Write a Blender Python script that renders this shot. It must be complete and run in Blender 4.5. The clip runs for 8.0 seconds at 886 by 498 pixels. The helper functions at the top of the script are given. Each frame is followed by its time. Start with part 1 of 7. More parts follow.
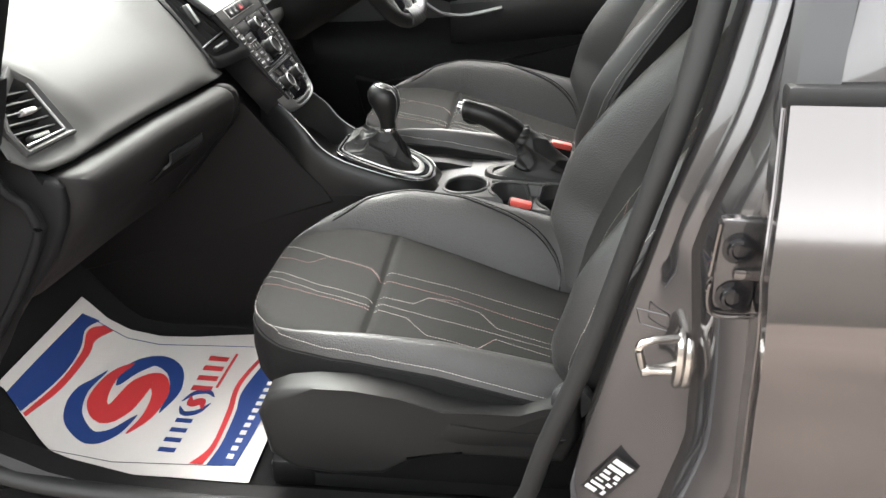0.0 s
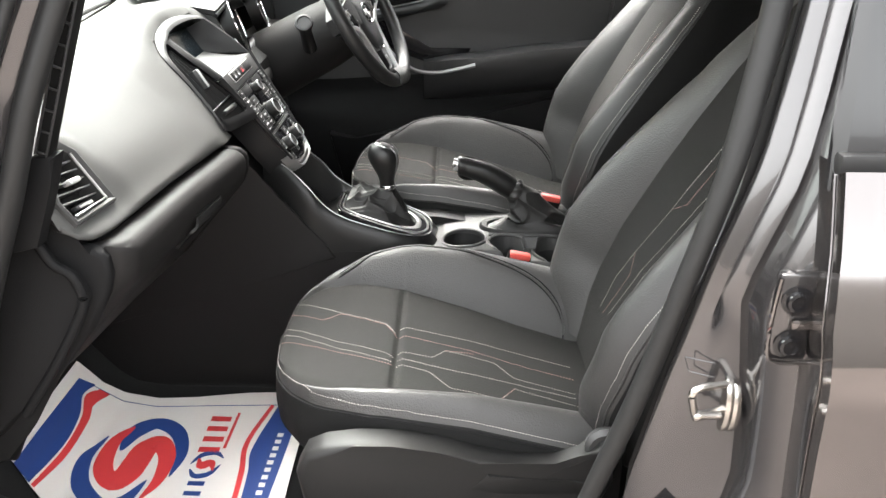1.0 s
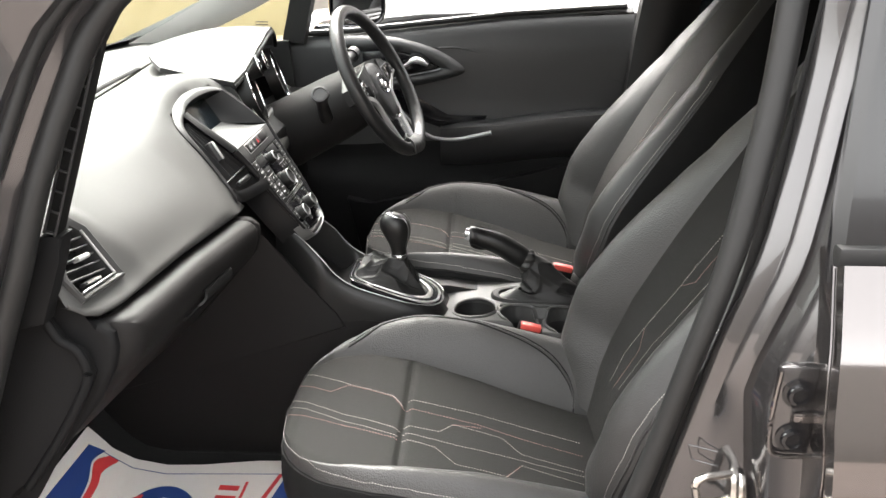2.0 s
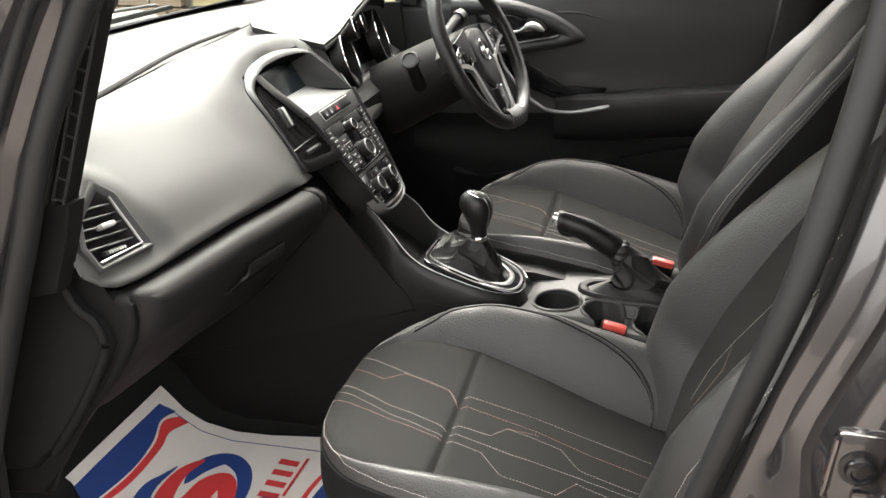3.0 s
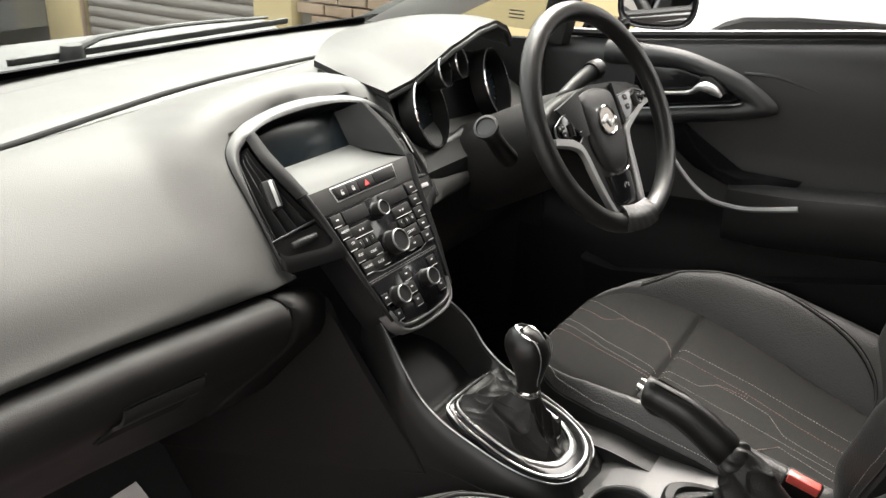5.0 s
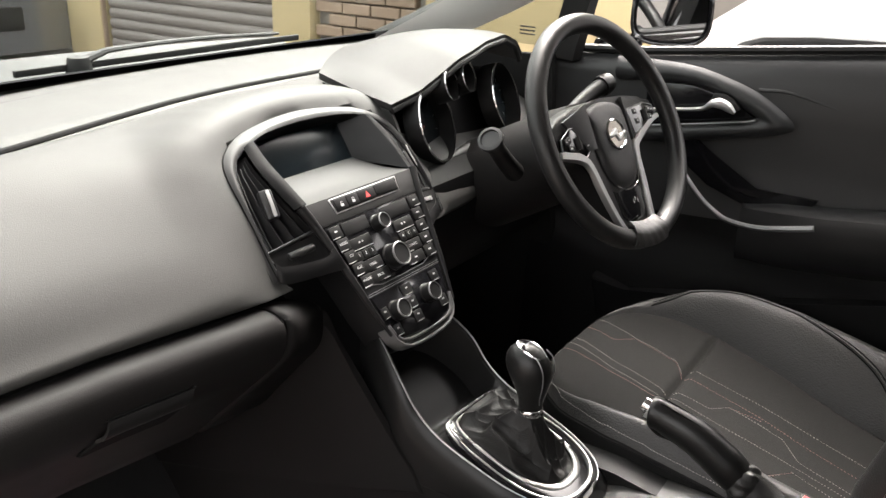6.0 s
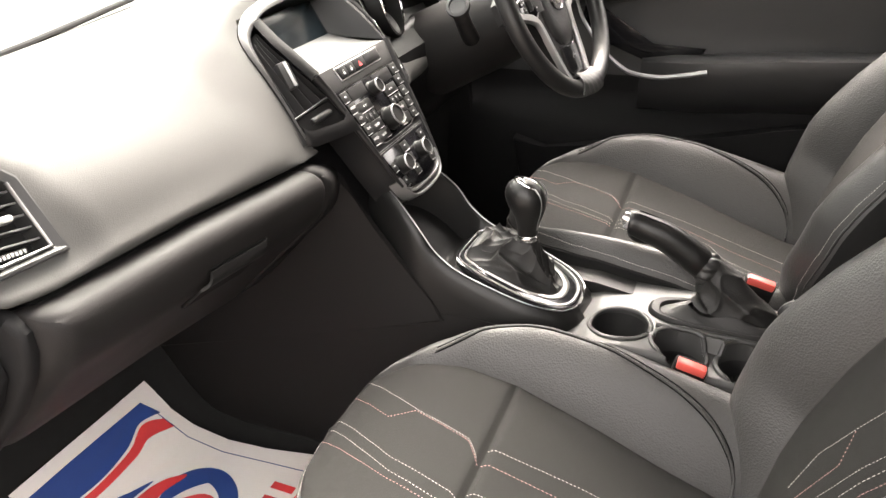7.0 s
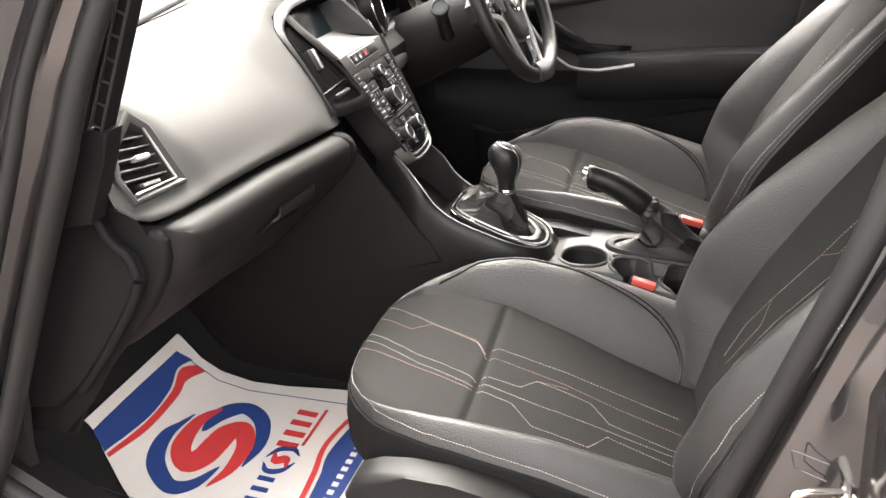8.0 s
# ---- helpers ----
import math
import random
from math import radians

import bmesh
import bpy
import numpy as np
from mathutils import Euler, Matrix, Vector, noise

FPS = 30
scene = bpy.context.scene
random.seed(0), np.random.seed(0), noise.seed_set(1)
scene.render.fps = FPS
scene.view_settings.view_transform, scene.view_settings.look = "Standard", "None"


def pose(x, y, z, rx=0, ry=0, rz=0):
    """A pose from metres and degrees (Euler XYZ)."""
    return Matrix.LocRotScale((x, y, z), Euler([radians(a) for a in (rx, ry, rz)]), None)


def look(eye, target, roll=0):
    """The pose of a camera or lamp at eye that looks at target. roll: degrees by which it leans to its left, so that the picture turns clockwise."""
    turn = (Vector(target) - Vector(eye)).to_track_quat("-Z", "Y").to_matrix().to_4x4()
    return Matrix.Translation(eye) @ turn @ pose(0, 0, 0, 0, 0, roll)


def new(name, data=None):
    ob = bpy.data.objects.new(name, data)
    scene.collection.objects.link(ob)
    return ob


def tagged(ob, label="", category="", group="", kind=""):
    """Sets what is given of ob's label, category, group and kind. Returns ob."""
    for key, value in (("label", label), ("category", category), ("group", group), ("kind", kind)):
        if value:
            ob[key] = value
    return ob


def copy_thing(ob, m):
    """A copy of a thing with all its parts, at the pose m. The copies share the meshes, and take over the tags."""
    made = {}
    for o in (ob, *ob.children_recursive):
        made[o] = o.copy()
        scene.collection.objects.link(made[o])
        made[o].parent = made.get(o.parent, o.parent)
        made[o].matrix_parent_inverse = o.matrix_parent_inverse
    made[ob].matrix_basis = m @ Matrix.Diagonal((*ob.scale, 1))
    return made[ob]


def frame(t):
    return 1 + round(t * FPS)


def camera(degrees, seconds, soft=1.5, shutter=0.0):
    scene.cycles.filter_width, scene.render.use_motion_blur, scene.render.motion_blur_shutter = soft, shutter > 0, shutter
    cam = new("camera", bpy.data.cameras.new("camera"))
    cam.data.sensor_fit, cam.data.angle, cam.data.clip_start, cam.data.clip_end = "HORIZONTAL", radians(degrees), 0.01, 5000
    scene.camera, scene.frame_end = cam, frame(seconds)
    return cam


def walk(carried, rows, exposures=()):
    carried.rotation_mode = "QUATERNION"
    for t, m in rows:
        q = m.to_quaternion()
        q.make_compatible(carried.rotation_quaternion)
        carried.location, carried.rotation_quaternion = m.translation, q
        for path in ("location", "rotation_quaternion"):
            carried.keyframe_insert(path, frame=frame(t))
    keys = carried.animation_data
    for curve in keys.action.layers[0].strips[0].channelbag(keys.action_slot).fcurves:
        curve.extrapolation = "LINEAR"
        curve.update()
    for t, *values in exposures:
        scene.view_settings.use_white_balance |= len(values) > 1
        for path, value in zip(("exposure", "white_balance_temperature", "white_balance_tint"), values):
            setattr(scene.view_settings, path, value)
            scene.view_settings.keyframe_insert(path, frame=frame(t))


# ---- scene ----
cam = camera(54.8, 8.0)
PATH = [
    (0, (0.033, -0.015, 1.32), (-0.168, 1.752, 0.405), -0.8),
    (0.5, (-0.102, -0.084, 1.333), (-0.177, 1.719, 0.469), -1.4),
    (1, (-0.134, -0.061, 1.361), (-0.153, 1.761, 0.537), 0.2),
    (1.5, (-0.137, -0.055, 1.392), (-0.167, 1.801, 0.647), 0.2),
    (1.7, (-0.136, -0.055, 1.4), (-0.166, 1.815, 0.69), 0.2),
    (2.8, (0.041, 0.057, 1.379), (-0.361, 1.866, 0.625), -0.5),
    (3, (0.043, 0.111, 1.382), (-0.401, 1.896, 0.594), -0.3),
    (3.5, (0.019, 0.334, 1.352), (-0.463, 2.08, 0.506), 1.0),
    (4, (0.032, 0.502, 1.373), (-0.518, 2.22, 0.509), 1.0),
    (4.5, (0.108, 0.658, 1.383), (-0.686, 2.285, 0.534), 1.8),
    (4.7, (0.138, 0.691, 1.385), (-0.745, 2.283, 0.556), 2.2),
    (5.8, (0.177, 0.766, 1.351), (-0.844, 2.342, 0.664), 2.3),
    (6, (0.174, 0.759, 1.353), (-0.837, 2.324, 0.626), 2.1),
    (6.5, (0.138, 0.68, 1.34), (-0.752, 2.26, 0.496), 1.3),
    (7, (0.017, 0.471, 1.329), (-0.583, 2.148, 0.419), 1.0),
    (7.5, (-0.089, 0.257, 1.341), (-0.484, 1.999, 0.44), 0.8),
    (8, (-0.022, 0.106, 1.335), (-0.444, 1.866, 0.486), 1.4),
]
EXPOSURES = [(0, 3.57, 6650, 8), (0.5, 3.83, 6650, 8), (1.7, 3.7, 6750, 10), (3, 3.25, 6950, 10), (4, 3.25, 7000, 10), (4.7, 3.15, 7000, 10), (5.8, 2.9, 6950, 12), (6.5, 3.28, 7100, 14), (7, 3.98, 7300, 14), (7.5, 4.02, 7200, 13), (8, 3.85, 7050, 13)]
walk(cam, [(t, look(eye, target, roll)) for t, eye, target, roll in PATH], EXPOSURES)

# ---- daylight: a bright overcast sky ----
world = bpy.data.worlds.new("overcast_sky")
scene.world = world
world.use_nodes = True
wn = world.node_tree.nodes
sky = wn.new("ShaderNodeTexSky")
sky.sky_type, sky.sun_disc = "NISHITA", False
SUN_EL, SUN_ROT = radians(52), radians(340)
sky.sun_elevation, sky.sun_rotation = SUN_EL, SUN_ROT
sky.air_density, sky.dust_density, sky.ozone_density = 1.0, 6.0, 1.0
grey = wn.new("ShaderNodeHueSaturation")
grey.inputs["Saturation"].default_value = 0.12
world.node_tree.links.new(sky.outputs[0], grey.inputs["Color"])
world.node_tree.links.new(grey.outputs[0], wn["Background"].inputs["Color"])
wn["Background"].inputs["Strength"].default_value = 0.2
sun = new("sun", bpy.data.lights.new("sun", "SUN"))
sun.data.energy, sun.data.angle, sun.data.color = 0.5, radians(40), (1.0, 0.97, 0.93)
sun.matrix_world = look((0, 0, 5), (0.34 * math.cos(SUN_EL), -0.94 * math.cos(SUN_EL), 5 - math.sin(SUN_EL)))


# ---- materials ----
def mat(name, colour, rough=0.5, metal=0.0, vary=0.15, scale=6.0, grain=0.0, grain_size=900.0, coat=0.0, spec=0.5, kind="noise", tint=None, island=0.0):
    """A node material: colour with two scales of variation, roughness that varies, and a fine relief."""
    m = bpy.data.materials.new(name)
    m.use_nodes = True
    nt = m.node_tree
    b = nt.nodes["Principled BSDF"]
    L = nt.links.new
    tc = nt.nodes.new("ShaderNodeTexCoord")
    n1 = nt.nodes.new("ShaderNodeTexNoise")
    n1.inputs["Scale"].default_value, n1.inputs["Detail"].default_value = scale, 6
    L(tc.outputs["Object"], n1.inputs["Vector"])
    n2 = nt.nodes.new("ShaderNodeTexNoise")
    n2.inputs["Scale"].default_value, n2.inputs["Detail"].default_value = scale * 22, 3
    L(tc.outputs["Object"], n2.inputs["Vector"])
    mx = nt.nodes.new("ShaderNodeMix")
    mx.data_type = "RGBA"
    dark = [c * (1 - vary) for c in colour]
    light = [min(1, c * (1 + vary)) for c in (tint or colour)]
    mx.inputs[6].default_value, mx.inputs[7].default_value = (*dark, 1), (*light, 1)
    ad = nt.nodes.new("ShaderNodeMath")
    ad.operation = "MULTIPLY_ADD"
    ad.inputs[1].default_value = 0.35
    L(n2.outputs["Fac"], ad.inputs[0])
    sc = nt.nodes.new("ShaderNodeMath")
    sc.operation = "MULTIPLY"
    sc.inputs[1].default_value = 0.65
    L(n1.outputs["Fac"], sc.inputs[0])
    L(sc.outputs[0], ad.inputs[2])
    if island:
        gi = nt.nodes.new("ShaderNodeObjectInfo")
        ai = nt.nodes.new("ShaderNodeMath")
        ai.operation = "MULTIPLY_ADD"
        ai.inputs[1].default_value = island
        L(gi.outputs["Random"], ai.inputs[0])
        L(ad.outputs[0], ai.inputs[2])
        ad = ai
    L(ad.outputs[0], mx.inputs[0])
    L(mx.outputs[2], b.inputs["Base Color"])
    rr = nt.nodes.new("ShaderNodeMapRange")
    rr.inputs["To Min"].default_value, rr.inputs["To Max"].default_value = max(0.02, rough * 0.82), min(1, rough * 1.18)
    L(n1.outputs["Fac"], rr.inputs["Value"])
    L(rr.outputs[0], b.inputs["Roughness"])
    b.inputs["Metallic"].default_value = metal
    b.inputs["Specular IOR Level"].default_value = spec
    b.inputs["Coat Weight"].default_value = coat
    b.inputs["Coat Roughness"].default_value = 0.04
    if grain:
        if kind == "noise":
            g = nt.nodes.new("ShaderNodeTexNoise")
            g.inputs["Scale"].default_value, g.inputs["Detail"].default_value = grain_size, 2
            out = g.outputs["Fac"]
        elif kind == "cells":
            g = nt.nodes.new("ShaderNodeTexVoronoi")
            g.inputs["Scale"].default_value = grain_size
            out = g.outputs["Distance"]
        else:
            g = nt.nodes.new("ShaderNodeTexWave")
            g.inputs["Scale"].default_value, g.inputs["Distortion"].default_value = grain_size, 1.5
            g.inputs["Detail Scale"].default_value = 3
            out = g.outputs["Fac"]
        L(tc.outputs["Object"], g.inputs["Vector"])
        bp = nt.nodes.new("ShaderNodeBump")
        bp.inputs["Strength"].default_value, bp.inputs["Distance"].default_value = grain, 0.0006
        L(out, bp.inputs["Height"])
        L(bp.outputs[0], b.inputs["Normal"])
    return m




def pane_material(name, tint, gloss=0.035):
    m = bpy.data.materials.new(name)
    m.use_nodes = True
    nt = m.node_tree
    nt.nodes.remove(nt.nodes["Principled BSDF"])
    tr = nt.nodes.new("ShaderNodeBsdfTransparent")
    tr.inputs[0].default_value = (*tint, 1)
    gl = nt.nodes.new("ShaderNodeBsdfGlossy")
    gl.inputs["Roughness"].default_value = 0.02
    mx = nt.nodes.new("ShaderNodeMixShader")
    mx.inputs[0].default_value = gloss
    nt.links.new(tr.outputs[0], mx.inputs[1])
    nt.links.new(gl.outputs[0], mx.inputs[2])
    nt.links.new(mx.outputs[0], nt.nodes["Material Output"].inputs[0])
    return m


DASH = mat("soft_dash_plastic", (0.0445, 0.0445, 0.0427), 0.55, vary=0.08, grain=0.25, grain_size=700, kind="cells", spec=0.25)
LOWER = mat("hard_black_plastic", (0.0088, 0.0086, 0.0087), 0.48, vary=0.15, grain=0.3, grain_size=650, kind="cells", spec=0.28)
TRIM = mat("grey_black_plastic", (0.022, 0.022, 0.0225), 0.4, vary=0.1, grain=0.2, grain_size=900, spec=0.4)
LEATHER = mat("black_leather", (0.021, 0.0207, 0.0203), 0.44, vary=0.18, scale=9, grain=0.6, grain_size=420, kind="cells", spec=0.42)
TRAY = mat("satin_grey_tray_plastic", (0.031, 0.031, 0.0305), 0.45, vary=0.1, grain=0.2, grain_size=900, spec=0.4)
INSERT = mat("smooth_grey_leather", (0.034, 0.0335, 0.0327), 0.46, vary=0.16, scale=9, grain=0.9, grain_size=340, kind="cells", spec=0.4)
SEAMDARK = mat("black_seam_thread", (0.004, 0.004, 0.004), 0.9, vary=0.2, spec=0.1)
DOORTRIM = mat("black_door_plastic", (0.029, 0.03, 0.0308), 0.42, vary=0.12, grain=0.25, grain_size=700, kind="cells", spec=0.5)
# the dash plastic darkened: weaker light on the hood put into the colour
HOOD = mat("dimmed_dash_plastic", (0.03, 0.03, 0.0293), 0.55, vary=0.08, grain=0.25, grain_size=700, kind="cells", spec=0.22)
CHIN = mat("dull_satin_graphite", (0.19, 0.19, 0.188), 0.4, metal=0.6, vary=0.06)
DARKSATIN = mat("dark_satin_metal", (0.3, 0.3, 0.3), 0.32, metal=0.7, vary=0.06)
SHADEWALL = mat("shade_wall_grey", (0.07, 0.066, 0.062), 0.9, vary=0.3, scale=2, grain=0.6, grain_size=60)
SLOTBLACK = mat("black_recess", (0.006, 0.006, 0.006), 0.8, vary=0.2, spec=0.1)
FABRIC = mat("dark_grey_seat_fabric", (0.0178, 0.0175, 0.0168), 0.9, vary=0.3, scale=14, grain=1.0, grain_size=1500, spec=0.12)
SEATSIDE = mat("black_seat_side_cloth", (0.007, 0.007, 0.007), 0.8, vary=0.2, scale=12, grain=0.4, grain_size=1200, spec=0.15)
STITCH = mat("off_white_thread", (0.46, 0.43, 0.4), 0.8, vary=0.15, scale=60)
STITCHPINK = mat("dull_pink_thread", (0.44, 0.25, 0.23), 0.8, vary=0.2, scale=60)
STITCHRED = mat("dull_red_thread", (0.34, 0.1, 0.09), 0.8, vary=0.15, scale=60)
GAITER = mat("soft_black_leatherette", (0.013, 0.0128, 0.0126), 0.45, vary=0.2, scale=14, grain=0.6, grain_size=500, kind="cells", spec=0.25)
RIMLEATHER = mat("smooth_rim_leather", (0.012, 0.012, 0.012), 0.38, vary=0.2, scale=16, grain=0.4, grain_size=520, kind="cells", spec=0.45)
PADLEATHER = mat("grained_pad_plastic", (0.023, 0.023, 0.0233), 0.46, vary=0.12, scale=10, grain=0.7, grain_size=480, kind="cells", spec=0.42)
WORN = mat("worn_pale_leather", (0.028, 0.0275, 0.027), 0.42, vary=0.45, scale=30, grain=0.6, grain_size=420, kind="cells", spec=0.45)
KNOB = mat("polished_black_leather", (0.006, 0.006, 0.006), 0.36, vary=0.15, scale=20, grain=0.3, grain_size=600, kind="cells", spec=0.4)
PIANO = mat("gloss_black_plastic", (0.006, 0.006, 0.007), 0.14, vary=0.1, coat=0.25, spec=0.35)
SATIN = mat("satin_silver_plastic", (0.55, 0.55, 0.54), 0.34, metal=0.55, vary=0.05)
RINGMETAL = mat("brushed_ring_metal", (0.42, 0.42, 0.41), 0.28, metal=0.9, vary=0.06)
SPOKE = mat("satin_spoke_silver", (0.36, 0.36, 0.355), 0.36, metal=0.75, vary=0.06)
CHROME = mat("chrome", (0.8, 0.8, 0.8), 0.1, metal=1.0, vary=0.03)
SURROUND = mat("satin_grey_surround", (0.026, 0.026, 0.026), 0.42, vary=0.06, grain=0.1, grain_size=1200, spec=0.36)
STACK = mat("graphite_stack_plastic", (0.009, 0.009, 0.0094), 0.36, vary=0.1, grain=0.1, grain_size=1200, spec=0.28)
BUTTON = mat("black_button_plastic", (0.007, 0.007, 0.007), 0.4, vary=0.15, spec=0.3)
SCREEN = mat("dark_display_glass", (0.005, 0.008, 0.010), 0.22, vary=0.1, spec=0.35)
RED = mat("red_buckle_plastic", (0.6, 0.085, 0.07), 0.35, vary=0.1)
PRINTWHITE = mat("white_print", (0.45, 0.45, 0.45), 0.5, vary=0.05)
PRINTRED = mat("red_print", (0.6, 0.05, 0.05), 0.5, vary=0.05)
REDDIM = mat("dark_red_needle", (0.2, 0.02, 0.015), 0.5, vary=0.1)
CARPET = mat("black_carpet", (0.016, 0.016, 0.016), 0.95, vary=0.3, scale=30, grain=1.0, grain_size=900, spec=0.1)
PAPER = mat("white_paper", (0.72, 0.68, 0.64), 0.75, vary=0.05, scale=5, grain=0.1, grain_size=200)
PAPERBLUE = mat("blue_ink_paper", (0.018, 0.05, 0.2), 0.6, vary=0.08)
PAPERRED = mat("red_ink_paper", (0.62, 0.045, 0.05), 0.6, vary=0.08)
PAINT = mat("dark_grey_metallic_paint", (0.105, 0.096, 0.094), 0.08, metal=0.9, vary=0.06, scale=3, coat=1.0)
# darker copy of the body paint: the pillars' dim reflections put into colour
PAINTDIM = mat("dimmed_body_paint", (0.05, 0.0475, 0.0485), 0.2, metal=0.65, vary=0.2, scale=5, coat=1.0)
VALANCE = mat("semi_gloss_black_plastic", (0.0075, 0.0075, 0.0075), 0.5, vary=0.12, grain=0.2, grain_size=700, kind="cells", spec=0.24)
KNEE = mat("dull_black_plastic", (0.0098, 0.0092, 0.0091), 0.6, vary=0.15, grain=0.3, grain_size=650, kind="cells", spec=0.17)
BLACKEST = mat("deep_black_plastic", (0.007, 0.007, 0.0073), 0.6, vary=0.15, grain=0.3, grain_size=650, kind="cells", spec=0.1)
RUBBER = mat("black_rubber", (0.009, 0.009, 0.009), 0.55, vary=0.15, scale=10, spec=0.35)
STEEL = mat("bright_zinc_steel", (0.5, 0.48, 0.45), 0.22, metal=1.0, vary=0.15, scale=20)
HEADLINER = mat("light_grey_headliner", (0.5, 0.49, 0.47), 0.9, vary=0.06, scale=20, grain=0.3, grain_size=800)
PILLARTRIM = mat("pale_grey_pillar_trim", (0.62, 0.61, 0.58), 0.6, vary=0.05, grain=0.2, grain_size=900)
GROUND = mat("worn_concrete", (0.11, 0.094, 0.084), 0.85, vary=0.6, scale=2.2, grain=1.0, grain_size=60, tint=(0.128, 0.11, 0.1))
SHUTTER = mat("taupe_shutter_paint", (0.2, 0.178, 0.163), 0.5, vary=0.14, scale=2)
BUFF = mat("buff_masonry_paint", (0.5, 0.4, 0.22), 0.8, vary=0.14, scale=2.5, grain=0.5, grain_size=90)
YELLOWBRICK = mat("buff_brick", (0.5, 0.36, 0.19), 0.85, vary=0.2, scale=3, grain=0.6, grain_size=80, island=0.3)
REDBRICK = mat("brown_brick", (0.24, 0.175, 0.125), 0.85, vary=0.35, scale=5, grain=0.6, grain_size=80, island=0.5)
MORTAR = mat("pale_mortar", (0.22, 0.2, 0.175), 0.95, vary=0.2, scale=10)
VANWHITE = mat("white_vehicle_paint", (0.8, 0.8, 0.8), 0.25, vary=0.03, coat=0.8)
SILVERPAINT = mat("silver_vehicle_paint", (0.22, 0.23, 0.245), 0.25, metal=0.7, vary=0.05, coat=0.8)
AMBER = mat("amber_lens", (0.85, 0.25, 0.03), 0.2, vary=0.1, coat=0.5)
PANE = pane_material("clear_glass", (0.76, 0.79, 0.78))
DARKPANE = pane_material("privacy_glass", (0.05, 0.055, 0.06), 0.1)
MIRROR = mat("mirror_silver", (0.85, 0.87, 0.88), 0.02, metal=1.0, vary=0.01)


# ---- building helpers ----
def part(name, bm, material, parent=None, label="", smooth=True):
    """Links a bmesh, in world metres, as one mesh object under a thing or a part."""
    bmesh.ops.recalc_face_normals(bm, faces=bm.faces[:])
    me = bpy.data.meshes.new(name)
    bm.to_mesh(me)
    bm.free()
    me.materials.append(material)
    if smooth:
        for p in me.polygons:
            p.use_smooth = True
        me.set_sharp_from_angle(angle=radians(40))
    ob = new(name, me)
    if parent:
        ob.parent = parent
        base = parent
        while base.parent:
            base = base.parent
        ob.matrix_parent_inverse = Matrix.Translation(-base.location) if parent == base else Matrix.Identity(4)
    if label:
        ob["label"] = label
    return ob


def thing(name, at, label, category, group="", kind=""):
    ob = new(name)
    ob.empty_display_size = 0.05
    ob.location = at
    return tagged(ob, label, category, group, kind)


def solo(name, bm, material, label, category, group="", kind=""):
    return tagged(part(name, bm, material), label, category, group, kind)


def box(a, b, bevel=0.004, m=None, segs=2):
    """A bevelled box between two corners, turned by the matrix m."""
    bm = bmesh.new()
    c, s = (Vector(a) + Vector(b)) / 2, Vector(b) - Vector(a)
    bmesh.ops.create_cube(bm, size=1, matrix=(m or Matrix.Identity(4)) @ Matrix.LocRotScale(c, None, [abs(v) for v in s]))
    if bevel:
        bmesh.ops.bevel(bm, geom=bm.edges[:], offset=bevel, segments=segs, affect="EDGES", profile=0.5)
    return bm


def join(*bms):
    """Several bmeshes as one."""
    me = bpy.data.meshes.new("joining")
    out = bmesh.new()
    for b in bms:
        b.to_mesh(me)
        out.from_mesh(me)
        b.free()
    bpy.data.meshes.remove(me)
    return out


def loft(rings, closed=True, caps=True):
    """A skin over rings of equally many points."""
    bm = bmesh.new()
    vs = [[bm.verts.new(p) for p in r] for r in rings]
    n = len(rings[0])
    for a, b in zip(vs, vs[1:]):
        for i in range(n if closed else n - 1):
            j = (i + 1) % n
            bm.faces.new((a[i], a[j], b[j], b[i]))
    if caps and closed:
        bm.faces.new(vs[0][::-1])
        bm.faces.new(vs[-1])
    return bm


def sheet(nu, nv, f, thick=0.0, flip=False):
    """A surface f(u, v) for u, v in 0..1, given a thickness away from its normal."""
    bm = bmesh.new()
    vs = [[bm.verts.new(f(i / nu, j / nv)) for j in range(nv + 1)] for i in range(nu + 1)]
    for i in range(nu):
        for j in range(nv):
            q = (vs[i][j], vs[i + 1][j], vs[i + 1][j + 1], vs[i][j + 1])
            bm.faces.new(q[::-1] if flip else q)
    if thick:
        bm.normal_update()
        back = [[bm.verts.new(v.co - v.normal * thick) for v in r] for r in vs]
        for i in range(nu):
            for j in range(nv):
                q = (back[i][j], back[i][j + 1], back[i + 1][j + 1], back[i + 1][j])
                bm.faces.new(q[::-1] if flip else q)
        rim = [(i, 0) for i in range(nu)] + [(nu, j) for j in range(nv)] + [(i, nv) for i in range(nu, 0, -1)] + [(0, j) for j in range(nv, 0, -1)]
        for (a, b), (c, d) in zip(rim, rim[1:] + rim[:1]):
            bm.faces.new((vs[a][b], vs[c][d], back[c][d], back[a][b]))
    return bm


def spline(pts, n, closed=False):
    """n + 1 points along a smooth curve through pts (Catmull-Rom)."""
    pts = [Vector(p) for p in pts]
    k = len(pts) if closed else len(pts) - 1
    out = []
    for s in range(n if closed else n + 1):
        t = s / n * k
        i = min(int(t), k - 1)
        f = t - i
        if closed:
            p0, p1, p2, p3 = (pts[(i + d) % len(pts)] for d in (-1, 0, 1, 2))
        else:
            p1, p2 = pts[i], pts[i + 1]
            p0 = pts[i - 1] if i else p1 * 2 - p2
            p3 = pts[i + 2] if i + 2 < len(pts) else p2 * 2 - p1
        out.append(0.5 * (2 * p1 + (p2 - p0) * f + (2 * p0 - 5 * p1 + 4 * p2 - p3) * f * f + (3 * p1 - p0 - 3 * p2 + p3) * f ** 3))
    return out


